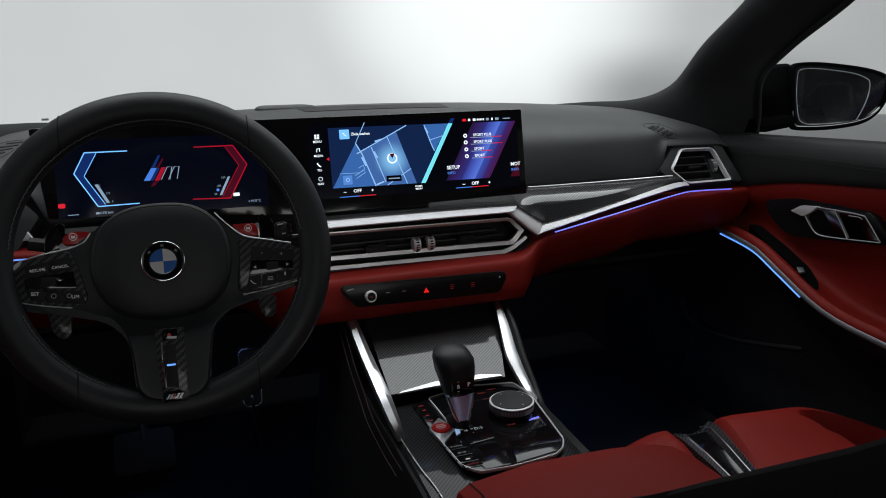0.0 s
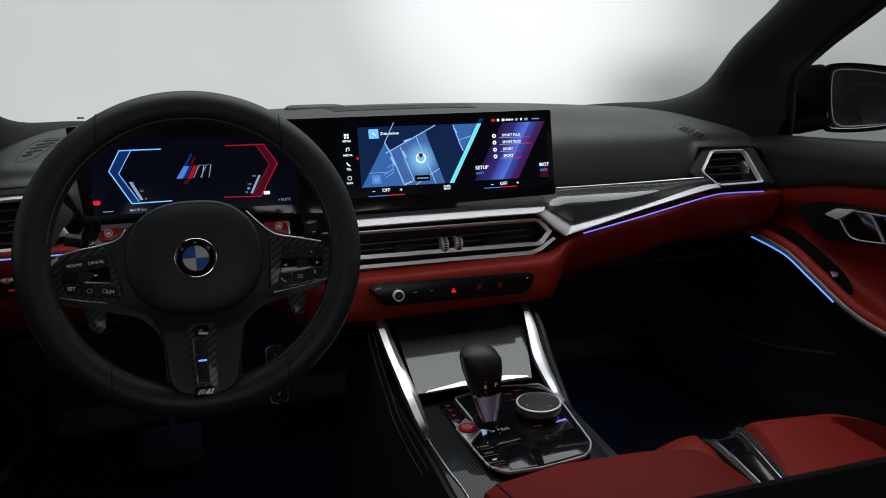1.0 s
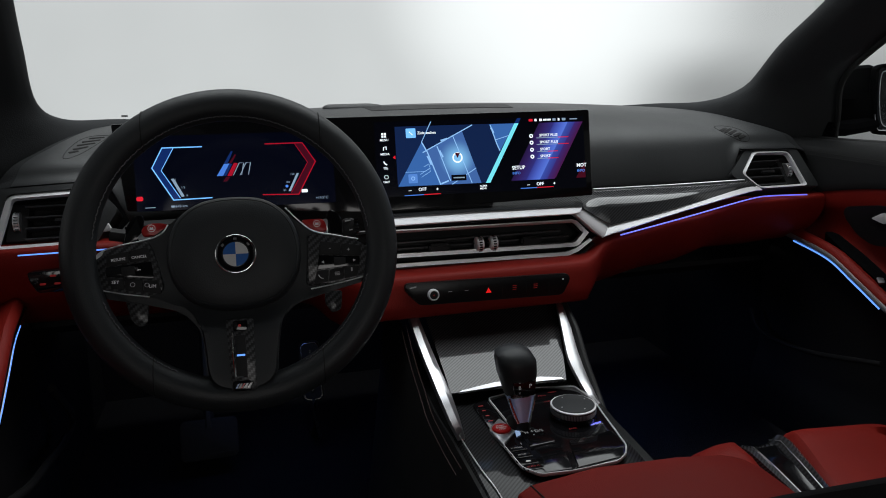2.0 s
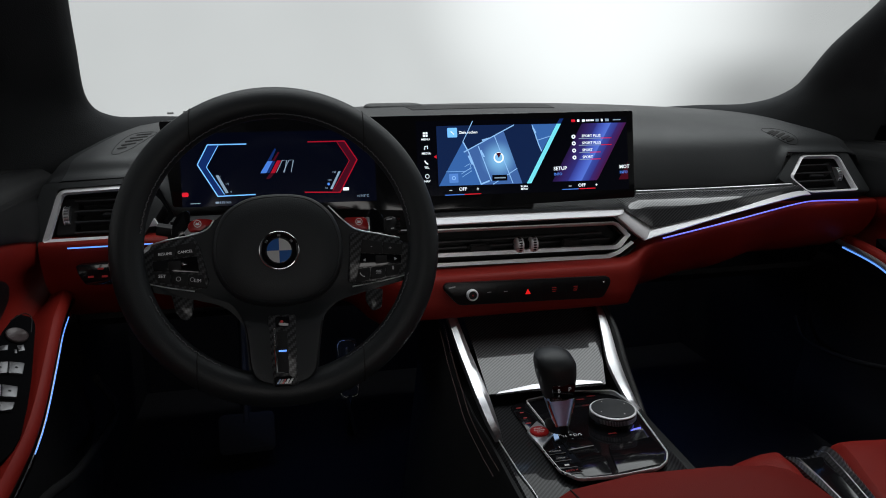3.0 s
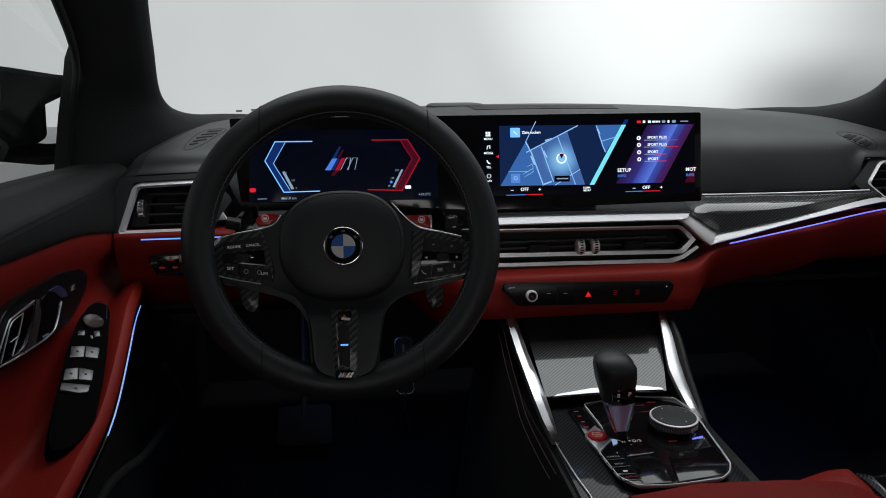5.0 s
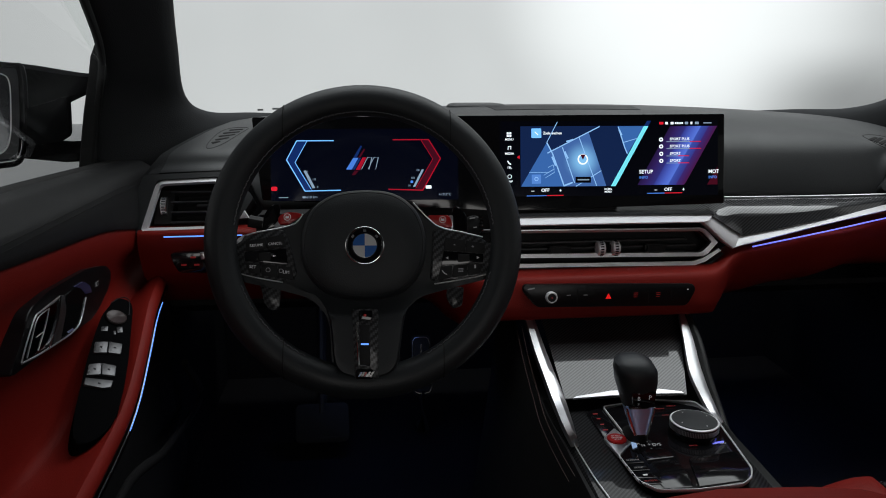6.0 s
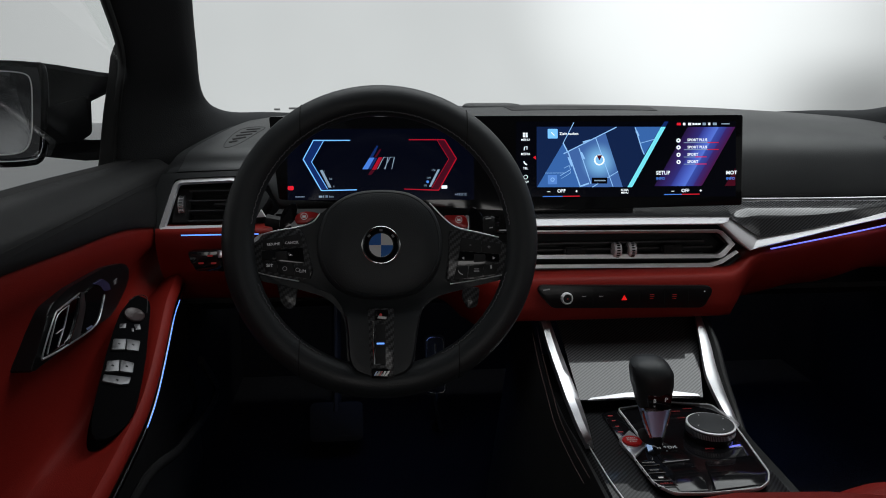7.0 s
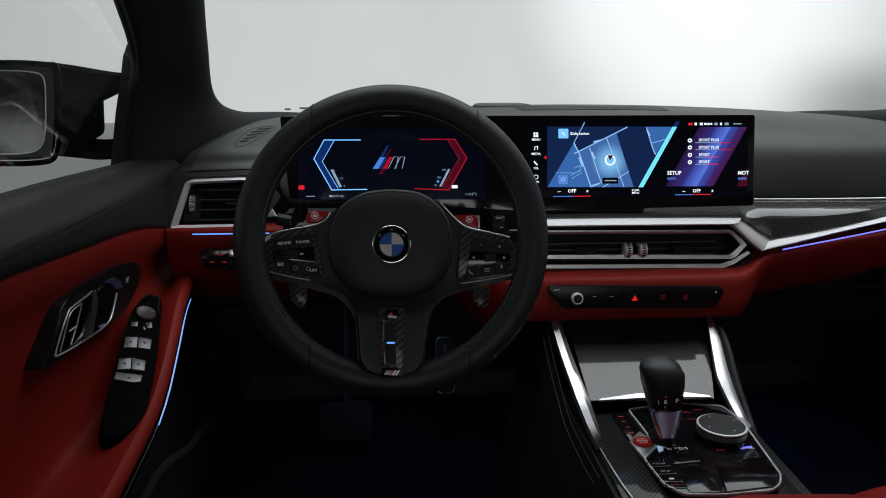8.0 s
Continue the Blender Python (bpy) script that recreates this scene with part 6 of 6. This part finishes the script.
part("insert_panel", loft([[r[4] + Vector((0, 0, 0.0015)), r[5] + Vector((0, 0, 0.0025)), r[6] + Vector((0, 0, 0.0015))] for r in rows[1:]]), GLOSS, ins, "gloss black panel")
for k in (3, 7):
    part("insert_edge", sweep([r[k] + Vector((0, 0, 0.001)) for r in rows[2:]], 0.0011, 0.0009, n=6), SATIN, ins)
rows = []
for y, z, dx in ((0.76, 0.408, -0.05), (0.66, 0.483, -0.05), (0.54, 0.580, -0.055), (0.449, 0.642, -0.068), (0.434, 0.653, -0.043), (0.40, 0.681, -0.028), (0.26, 0.793, -0.028), (0.15, 0.89, -0.028), (0.05, 0.98, -0.028)):
    z -= 0.008
    rows.append([Vector((0.10, y - 0.1, 0.28)), Vector((0.102 + dx, y - 0.01, z - 0.040)), Vector((0.116 + dx, y, z - 0.005)), Vector((0.124 + dx, y, z)), Vector((0.15, y - 0.006, z - 0.006)), Vector((0.19, y - 0.02, z - 0.03)), Vector((0.22, y - 0.05, z - 0.08))])
part("side_bolster", shell(rows, 0.01), SEAT_BLACK, seat, "black leather backrest side bolster")

# ---- doors ----
BELT = [(-0.6, 0.912), (0.5, 0.912), (0.8, 0.909), (1.1, 0.899), (1.22, 0.896)]
EDGE = [(-0.6, 0.868), (0.3, 0.866), (0.58, 0.858), (0.75, 0.845), (0.94, 0.828), (1.12, 0.792), (1.22, 0.775)]
ARM_X = [(-0.6, 0.63), (0.4, 0.638), (0.6, 0.650), (0.78, 0.660), (0.86, 0.666), (0.95, 0.675), (1.05, 0.686), (1.12, 0.70), (1.22, 0.712)]
ARM_Z = [(-0.6, 0.63), (0.5, 0.63), (0.72, 0.637), (0.80, 0.650), (0.90, 0.688), (0.98, 0.716), (1.12, 0.726), (1.22, 0.722)]


def door(s, name, label):
    d = thing(name, label, "car door", "front doors")
    ys = [-0.55 + 1.75 * k / 60 for k in range(61)]

    def pts(y, prof):
        return spline([(s * x, y, z) for x, z in prof], 3)

    upper, red, low = [], [], []
    for y in ys:
        b = curve_table(BELT, y)
        e, ax, az = curve_table(EDGE, y), curve_table(ARM_X, y), curve_table(ARM_Z, y)
        upper.append(pts(y, [(0.82, b - 0.014), (0.79, b), (0.755, b), (0.742, b - 0.006), (0.73, b - 0.018), (0.722, (b + e) / 2), (0.72, e + 0.004), (0.728, e)]))
        red.append(pts(y, [(0.728, e + 0.001), (0.724, e - 0.003), (0.727, e - 0.03), (0.742, max(e - 0.075, az + 0.035)), (0.748, az + 0.008), (0.732, az - 0.020), (ax + 0.030, az - 0.008), (ax + 0.010, az + 0.002), (ax, az - 0.008), (ax + 0.003, az - 0.016)]))
        low.append(pts(y, [(ax + 0.003, az - 0.014), (ax + 0.008, az - 0.03), (ax + 0.03, az - 0.06), (0.725, az - 0.10), (0.735, 0.45), (0.72, 0.36), (0.73, 0.27)]))
    up = part("upper_panel", loft(upper), DOOR_LEATHER, d, "black leather upper door panel")
    part("outer_skin", loft([spline([(s * x, y, z) for x, z in ((0.822, curve_table(BELT, y) - 0.012), (0.85, 0.86), (0.875, 0.72), (0.88, 0.55), (0.86, 0.35), (0.84, 0.26))], 3) for y in ys]), PAINT, d, "dark painted outer door skin")
    part("red_panel", loft(red), RED_LEATHER, d, "red leather door panel with armrest")
    part("lower_panel", loft(low), PLASTIC, d, "black plastic lower door panel")
    line = [Vector((s * (curve_table(ARM_X, y) + (-0.0005 if s > 0 else 0.001)), y, curve_table(ARM_Z, y) - (0.0145 if s > 0 else 0.022))) for y in ys if y > 0.3]
    part("trim_line", sweep(line, 0.003, 0.0050 if s > 0 else 0.003), TRIM_GREY if s > 0 else DARK_CHROME, d, "grey metal trim line")
    lit_pts = [Vector((s * (curve_table(ARM_X, y) + (-0.002 if s > 0 else -0.0005)), y, curve_table(ARM_Z, y) - (0.0215 if s > 0 else 0.020))) for y in [(0.84 if s > 0 else 0.755) + (0.24 if s > 0 else 0.255) * k / 20 for k in range(21)]]
    part("ambient_light", sweep(lit_pts, 0.0013 if s > 0 else 0.0008, 0.0015 if s > 0 else 0.0009), LED_BLUE, d, "thin glowing blue light line")
    for off in (0.0, 0.007):
        part("stitch_line", sweep([Vector((s * (0.7205 - 0.001 * off), y, 0.876 - off + 0.004 * math.sin(y))) for y in ys if y > 0.2], 0.0005, 0.0005, n=5), RUBBER, up)
    part("window_sill", sweep([Vector((s * 0.785, y, curve_table(BELT, y) + 0.001)) for y in ys], 0.012, 0.003), RUBBER, d)
    return d


door_e = door(1, "passenger_door", "closed red and black leather passenger door")
door_w = door(-1, "driver_door", "closed red and black leather driver door")

# driver door: handle, window switches, pocket
hb = plate("handle_bezel", [(-0.1637, -0.0038), (-0.1267, 0.0246), (-0.1039, 0.0483), (-0.0548, 0.0540), (0.0538, 0.0486), (0.1192, 0.0361), (0.1424, 0.0214), (0.1253, 0.0038), (0.0824, -0.0127), (0.0535, -0.0186), (-0.0474, -0.0109), (-0.1327, -0.0049)], -0.035, 0.001, DOOR_W, SATIN_BLACK, door_w, 0.012, 0.0015, "black plastic handle surround")


def door_line(name, m, h, pts, thick, mat, parent, label=""):
    """A rounded metal line on a door panel."""
    return part(name, sweep([m @ Vector((p.x, p.y, h)) for p in spline([(*p, 0) for p in pts], 3)], thick, thick, n=8), mat, parent, label)


lever = plate("handle_lever", [(-0.1361, 0.0036), (-0.1107, 0.0268), (-0.0936, 0.0382), (-0.0326, 0.0394), (-0.0427, 0.0218), (-0.0601, 0.0059), (-0.0782, -0.0036)], 0.0, 0.0030, DOOR_W, DARK_CHROME, hb, 0.004, 0.0012, "dark polished pull lever")
door_line("lever_edge", DOOR_W, 0.0034, [(-0.1395, 0.0037), (-0.1271, 0.0152), (-0.1112, 0.0283), (-0.0957, 0.0389), (-0.0869, 0.0398), (-0.0616, 0.0406), (-0.0332, 0.0410)], 0.0009, SATIN, lever)
door_line("lever_edge", DOOR_W, 0.0040, [(-0.0331, 0.0409), (-0.0430, 0.0240), (-0.0586, 0.0087), (-0.0794, -0.0045)], 0.0012, CHROME, lever)
door_line("lever_line", DOOR_W, 0.0034, [(-0.1265, 0.0034), (-0.1076, 0.0218), (-0.0911, 0.0353), (-0.0629, 0.0363)], 0.0006, SATIN, lever)
door_line("lever_line", DOOR_W, 0.0034, [(-0.0629, 0.0363), (-0.0784, 0.0195), (-0.1011, 0.0015)], 0.0006, SATIN, lever)
door_line("lever_line", DOOR_W, 0.0034, [(-0.1008, 0.0166), (-0.0923, 0.0166), (-0.0838, 0.0161)], 0.0006, SATIN, lever)
plate("handle_web", [(-0.0638, -0.0066), (-0.0435, -0.0082), (-0.0186, 0.0192), (-0.0182, 0.0376), (-0.0293, 0.0397), (-0.0416, 0.0200)], 0.0, 0.0026, DOOR_W, SWITCH_METAL, hb, 0.003, 0.001, "grey metal web of the handle")
plate("handle_hollow", [(-0.0116, 0.0370), (0.0291, 0.0354), (0.0374, 0.0185), (0.0195, -0.0028), (-0.0080, -0.0093), (-0.0415, -0.0068), (-0.0256, 0.0073)], 0.0, 0.0031, DOOR_W, GLOSS, hb, 0.006, 0.0, "dark hollow behind the lever")
part("handle_frame", sweep([DOOR_W @ Vector((p.x, p.y, 0.0036)) for p in spline([(*p, 0) for p in [(-0.1389, 0.0028), (-0.1109, -0.0018), (-0.0787, -0.0055), (-0.0452, -0.0089), (-0.0136, -0.0109), (0.0068, -0.0088), (0.0206, -0.0002), (0.0370, 0.0163)]], 4)], 0.0011, 0.0011, n=8), SATIN, hb, "polished handle frame")
# blue metal chip in place of the faint light in the hollow
plate("handle_glow", [(-0.0275, -0.0049), (-0.0108, -0.0068), (-0.0082, -0.0100), (-0.0251, -0.0080)], 0.0, 0.0036, DOOR_W, BLUE_LIT_CHROME, hb, 0.001, 0.0)
# tip coloured violet as if the glow fell on it
plate("handle_tip", [(0.0100, 0.0390), (0.0373, 0.0374), (0.0537, 0.0272), (0.0585, 0.0164), (0.0380, 0.0206), (0.0262, 0.0318)], 0.0, 0.0036, DOOR_W, VIOLET_LIT_METAL, hb, 0.003, 0.001, "polished handle tip tinted violet for the glow on it")
lettering("SET", DOOR_W, (*(0.0821, 0.0202), 0.0016), 0.0085, hb, DIM_INK)
pod = plate("switch_pod", [(-0.0355, 0.0992), (-0.0331, 0.1254), (-0.0140, 0.1278), (-0.0051, 0.1101), (0.0058, 0.0595), (0.0158, 0.0129), (0.0237, -0.0340), (0.0291, -0.0789), (0.0266, -0.1084), (0.0169, -0.1303), (0.0039, -0.1427), (-0.0042, -0.1382), (-0.0112, -0.1185), (-0.0176, -0.0888), (-0.0237, -0.0495), (-0.0304, -0.0069), (-0.0358, 0.0402), (-0.0385, 0.0778)], -0.05, 0.0, POD_W, POD_BLACK, door_w, 0.008, 0.003, "black window switch panel")
door_line("pod_edge", POD_W, 0.0006, [(-0.0353, 0.1065), (-0.0255, 0.1264), (-0.0144, 0.1246), (-0.0061, 0.0937)], 0.0007, PLASTIC, pod)
KN = POD_W @ Matrix.Translation((*(-0.0201, 0.0800), 0.0))
part("mirror_knob", spun([(0.0135, 0.0), (0.0138, 0.003), (0.0128, 0.004), (0.012, 0.0034), (0.0, 0.0034)], KN, 28), KNOB_GREY, pod, "round grey mirror adjuster")
for p in ([(-0.0322, 0.0538), (-0.0245, 0.0588), (-0.0222, 0.0492), (-0.0303, 0.0455)], [(-0.0146, 0.0621), (-0.0079, 0.0666), (-0.0040, 0.0564), (-0.0106, 0.0520)], [(-0.0164, 0.0533), (-0.0132, 0.0547), (-0.0106, 0.0480), (-0.0137, 0.0466)]):
    plate("mirror_key", p, 0.0, 0.0015, POD_W, SWITCH_METAL, pod, 0.001, 0.0008)
for p in ([(-0.0303, 0.0205), (-0.0155, 0.0284), (-0.0110, 0.0081), (-0.0268, 0.0001)], [(-0.0149, 0.0287), (0.0020, 0.0325), (0.0052, 0.0127), (-0.0104, 0.0084)], [(-0.0247, -0.0214), (-0.0118, -0.0125), (-0.0065, -0.0321), (-0.0220, -0.0406)], [(-0.0112, -0.0123), (0.0061, -0.0097), (0.0097, -0.0278), (-0.0059, -0.0319)], [(-0.0215, -0.0448), (0.0100, -0.0356), (0.0104, -0.0486), (0.0015, -0.0531), (-0.0201, -0.0573)]):
    key = plate("window_switch", p, -0.001, 0.0032, POD_W, SWITCH_METAL, pod, 0.0016, 0.0010, "silver window switch")
    mid = [sum(q[i] for q in p) / len(p) for i in (0, 1)]
    part("key_mark", block((*mid, 0.0036), (0.003, 0.002, 0.0003), POD_W, 0), PLASTIC, key)
part("pocket_lip", sweep(spline([(-0.700, 1.166, 0.535), (-0.700, 1.251, 0.428), (-0.690, 0.987, 0.466), (-0.680, 0.748, 0.528), (-0.67, 0.45, 0.44)], 6), 0.006, 0.008), PLASTIC, door_w, "lower door pocket edge")

# passenger door: handle, key strip, pocket
hb = plate("handle_bezel", [(-0.1996, 0.0358), (-0.2019, 0.0196), (-0.1620, -0.0108), (-0.1275, -0.0222), (-0.0434, -0.0098), (0.0589, 0.0029), (0.0699, 0.0158), (0.0308, 0.0522), (-0.0408, 0.0528), (-0.1270, 0.0514)], -0.035, 0.002, DOOR_E, SATIN_BLACK, door_e, 0.012, 0.002, "black plastic handle surround")
plate("handle_web", [(-0.1016, 0.0221), (-0.0768, 0.0425), (-0.0412, 0.0439), (-0.0095, 0.0001), (-0.0253, -0.0014), (-0.0541, -0.0058), (-0.0726, -0.0046), (-0.0865, 0.0051)], 0.0, 0.0040, DOOR_E, DARK_CHROME, hb, 0.004, 0.001, "grey metal web of the handle")
plate("handle_hollow", [(-0.0927, 0.0260), (-0.0772, 0.0393), (-0.0650, 0.0395), (-0.0437, 0.0160), (-0.0451, 0.0014), (-0.0661, -0.0042), (-0.0821, 0.0039)], 0.0, 0.0046, DOOR_E, GLOSS, hb, 0.006, 0.0, "dark hollow behind the lever")
lever = plate("handle_lever", [(-0.0368, 0.0438), (0.0123, 0.0442), (0.0238, 0.0387), (0.0513, 0.0081), (-0.0065, 0.0009)], 0.0, 0.0050, DOOR_E, DARK_CHROME, hb, 0.004, 0.0015, "dark polished pull lever")
door_line("lever_edge", DOOR_E, 0.0056, [(-0.0768, 0.0436), (-0.0399, 0.0453), (0.0125, 0.0462), (0.0251, 0.0400), (0.0539, 0.0078)], 0.0011, SATIN, lever)
door_line("lever_edge", DOOR_E, 0.0056, [(-0.0399, 0.0453), (-0.0228, 0.0225), (-0.0070, -0.0002)], 0.0010, SATIN, lever)
door_line("lever_line", DOOR_E, 0.0054, [(-0.0110, 0.0407), (0.0087, 0.0416), (0.0155, 0.0390)], 0.0006, SATIN, lever)
door_line("handle_frame", DOOR_E, 0.0052, [(-0.1005, 0.0225), (-0.0854, 0.0054), (-0.0716, -0.0043), (-0.0531, -0.0054), (-0.0073, -0.0003), (0.0516, 0.0072)], 0.0011, SATIN, hb, "polished handle frame")
plate("handle_tip", [(-0.1321, 0.0273), (-0.1103, 0.0409), (-0.0721, 0.0456), (-0.0887, 0.0322), (-0.1038, 0.0220)], 0.002, 0.0085, DOOR_E, SILVER, hb, 0.003, 0.002, "bright polished handle tip")
strip_e = plate("key_strip", [(-0.0055, -0.0987), (-0.0208, -0.0805), (-0.0183, -0.0046), (-0.0116, 0.0637), (0.0039, 0.1052), (0.0273, 0.1057), (0.0080, 0.0477), (0.0014, -0.0493)], -0.03, 0.0, POD_E @ Matrix.Translation((0, 0, -0.006)), POD_BLACK, door_e, 0.008, 0.002, "black switch strip in the armrest")
plate("window_switch", [(0.0108, 0.0536), (0.0030, 0.0619), (0.0080, 0.0728), (0.0179, 0.0669)], -0.001, 0.003, POD_E, SWITCH_METAL, strip_e, 0.002, 0.001)
part("pocket_lip", sweep(spline([(0.700, 1.196, 0.521), (0.700, 1.153, 0.481), (0.700, 1.022, 0.488), (0.690, 0.844, 0.536)], 6), 0.004, 0.005), PLASTIC, door_e, "lower door pocket edge")

# headlight switch panel on the red lower dashboard
hl = thing("headlight_switch", "black headlight switch panel in the red dashboard", "switch panel")
plate("panel", [(-0.0167, 0.0227), (0.0418, 0.0253), (0.0439, -0.0085), (-0.0044, -0.0076), (-0.0131, 0.0085)], -0.02, 0.006, HEADLIGHT, GLOSS, hl, 0.004, 0.001)
for c in ((0.0030, 0.0047), (0.0220, 0.0044), (0.0173, 0.0160)):
    part("key_mark", prism(rounded(c[0] - 0.004, c[1] - 0.0014, c[0] + 0.004, c[1] + 0.0014, 0.001), 0.005, 0.0068, HEADLIGHT), RED_INK, hl)
plate("key", [(0.0280, 0.0237), (0.0366, 0.0245), (0.0378, 0.0130), (0.0292, 0.0122)], 0.004, 0.008, HEADLIGHT, SATIN, hl, 0.001, 0.0008)

# pedals
pedal = thing("accelerator_pedal", "dark accelerator pedal with metal edge strips", "pedal")
PD = basis((-0.258, 1.36, 0.43), (1, 0, 0), (0, 0.45, 1))
part("pad", prism(rounded(-0.022, -0.07, 0.022, 0.06, 0.012), -0.01, 0.0, PD, 0.003), RUBBER, pedal)
part("edge", ring_prism(rounded(-0.020, -0.066, 0.020, 0.056, 0.012), 0.003, 0.0, 0.003, PD), DARK_CHROME, pedal)
part("rib", block((0, -0.005, 0.002), (0.004, 0.09, 0.003), PD, 0.001), DARK_CHROME, pedal)
part("lever", sweep([PD @ Vector((0, -0.06, -0.005)), PD @ Vector((0, -0.14, -0.02)), (-0.258, 1.40, 0.262)], 0.012, 0.010), PLASTIC, pedal)
brake = thing("brake_pedal", "wide dark brake pedal with a metal edge", "pedal")
BD = basis((-0.47, 1.28, 0.33), (1, 0, 0), (0, 0.45, 1))
part("pad", prism(rounded(-0.055, -0.03, 0.055, 0.05, 0.012), -0.01, 0.0, BD, 0.003), RUBBER, brake)
part("tread", block((0.02, -0.02, 0.001), (0.05, 0.004, 0.003), BD, 0.001), RUBBER, brake)
part("arm", sweep([BD @ Vector((0, 0.03, -0.01)), BD @ Vector((0.0, 0.20, -0.02)), BD @ Vector((0.0, 0.30, -0.01))], 0.010, 0.014), PLASTIC, brake)

# ---- wing mirrors ----


def wing_mirror(s, label, m, shell_line, glass_line, joint_line, arm_line):
    """Housing behind a hollow bevel, framed glass, upper arm, joint and foot; outlines lie in the mirror's plane."""
    t = thing("wing_mirror", label, "wing mirror", "wing mirrors")
    c = [sum(p[i] for p in shell_line) / len(shell_line) for i in (0, 1)]
    out = [(p.x, p.y) for p in spline([(*p, 0) for p in shell_line], 4, closed=True)]
    glass_out = [(p.x, p.y) for p in spline([(*p, 0) for p in glass_line], 4, closed=True)]
    part("housing", dome(out, 0.0, -0.12, m, c=c, layers=((0.985, 0.0), (0.96, 0.18), (0.88, 0.52), (0.72, 0.86), (0.4, 1.0))), PAINT, t, "dark glossy housing")
    part("rim", ring_prism(out, 0.007, -0.012, 0.006, m), POD_BLACK, t, "gloss black rim")
    part("bevel", prism([((p[0] - c[0]) * 0.985 + c[0], (p[1] - c[1]) * 0.985 + c[1]) for p in out], -0.02, -0.004, m), SATIN_BLACK, t, "hollow black surround of the glass")
    g = part("glass", prism(glass_out, -0.006, 0.0, m), MIRROR, t, "mirror glass")
    part("glass_edge", ring_prism(glass_out, 0.0018, -0.004, 0.0008, m), SILVER, g, "thin pale glass edge")
    low = sorted([p for p in out if p[1] < c[1] - 0.035], key=lambda p: p[0])
    part("lower_lip", sweep([m @ Vector((p[0], p[1] + 0.010, 0.004)) for p in low], 0.0022, 0.0022, n=8), CHROME, t, "bright lower lip")
    part("arm", loft([[Vector((s * x, y, z1)), Vector((s * x, y + 0.02, z1 + 0.005)), Vector((s * x, y + 0.08, z1 + 0.002)), Vector((s * x, y + 0.08, z0)), Vector((s * x, y, z0))] for x, y, z0, z1 in arm_line], closed=True, caps=True), POD_BLACK, t, "dark upper mirror arm")
    part("joint", prism(softened(joint_line, 0.012, 4), -0.035, -0.004, m, 0.008, 3), POD_BLACK, t, "dark mirror joint")
    part("foot", sweep([(s * 0.80, 1.165, 0.917), (s * 0.85, 1.165, 0.915), (s * 0.92, 1.17, 0.922)], 0.035, 0.016, power=0.7), POD_BLACK, t, "lower mirror foot")
    return t


wing_mirror(1, "dark glossy wing mirror on the passenger door", MIRROR_E, [(-0.1019, 0.0502), (-0.0988, 0.0678), (-0.0795, 0.0745), (-0.0291, 0.0737), (0.0611, 0.0616), (0.1119, 0.0452), (0.1240, 0.0247), (0.1178, -0.0114), (0.0987, -0.0403), (0.0650, -0.0592), (0.0016, -0.0689), (-0.0692, -0.0697), (-0.0869, -0.0607), (-0.0968, -0.0071)], [(-0.0880, 0.0500), (-0.0780, 0.0616), (-0.0403, 0.0621), (0.0305, 0.0526), (0.0638, 0.0425), (0.0783, 0.0303), (0.0776, -0.0009), (0.0626, -0.0420), (0.0449, -0.0538), (-0.0385, -0.0581), (-0.0646, -0.0539), (-0.0766, -0.0390), (-0.0854, 0.0047)], [(-0.1715, 0.0183), (-0.1339, 0.0200), (-0.0940, 0.0160), (-0.0880, -0.0480), (-0.1000, -0.0570), (-0.1649, -0.0480)], ((0.80, 1.15, 0.975, 1.028), (0.84, 1.155, 0.975, 1.031), (0.88, 1.16, 0.975, 1.036), (0.925, 1.165, 0.96, 1.038)))
wing_mirror(-1, "dark glossy wing mirror on the driver door", MIRROR_W, [(0.1269, 0.0738), (0.1086, 0.0803), (0.0673, 0.0826), (0.0079, 0.0799), (-0.0195, 0.0678), (-0.0344, 0.0235), (-0.0369, -0.0344), (-0.0162, -0.0673), (0.0440, -0.0744), (0.0913, -0.0732), (0.1066, -0.0657), (0.1151, -0.0378), (0.1246, 0.0222)], [(0.1025, 0.0639), (0.0802, 0.0680), (0.0503, 0.0688), (0.0131, 0.0671), (-0.0084, 0.0477), (-0.0189, 0.0070), (-0.0191, -0.0390), (0.0011, -0.0540), (0.0389, -0.0568), (0.0701, -0.0559), (0.0885, -0.0476), (0.0988, -0.0245), (0.1060, 0.0223), (0.1084, 0.0515)], [(0.1155, 0.0121), (0.1595, 0.0236), (0.1747, 0.0302), (0.1801, 0.0285), (0.1749, -0.0347), (0.1518, -0.0386), (0.1078, -0.0446)], ((0.785, 1.13, 1.014, 1.033), (0.83, 1.13, 1.004, 1.038), (0.86, 1.13, 0.990, 1.043), (0.90, 1.13, 0.955, 1.050)))

PALE_MARK = material("pale_mark", (0.5, 0.51, 0.51), 0.8)
# small grey marks low on the windscreen
for k, (x, w) in enumerate(((-0.585, 0.012), (-0.545, 0.03), (-0.515, 0.018))):
    part("grey_mark", block((x, 1.49, 0.9635 + 0.002 * (k % 2)), (w, 0.001, 0.004), None, 0), PALE_MARK, glass, "small grey mark low on the windscreen")
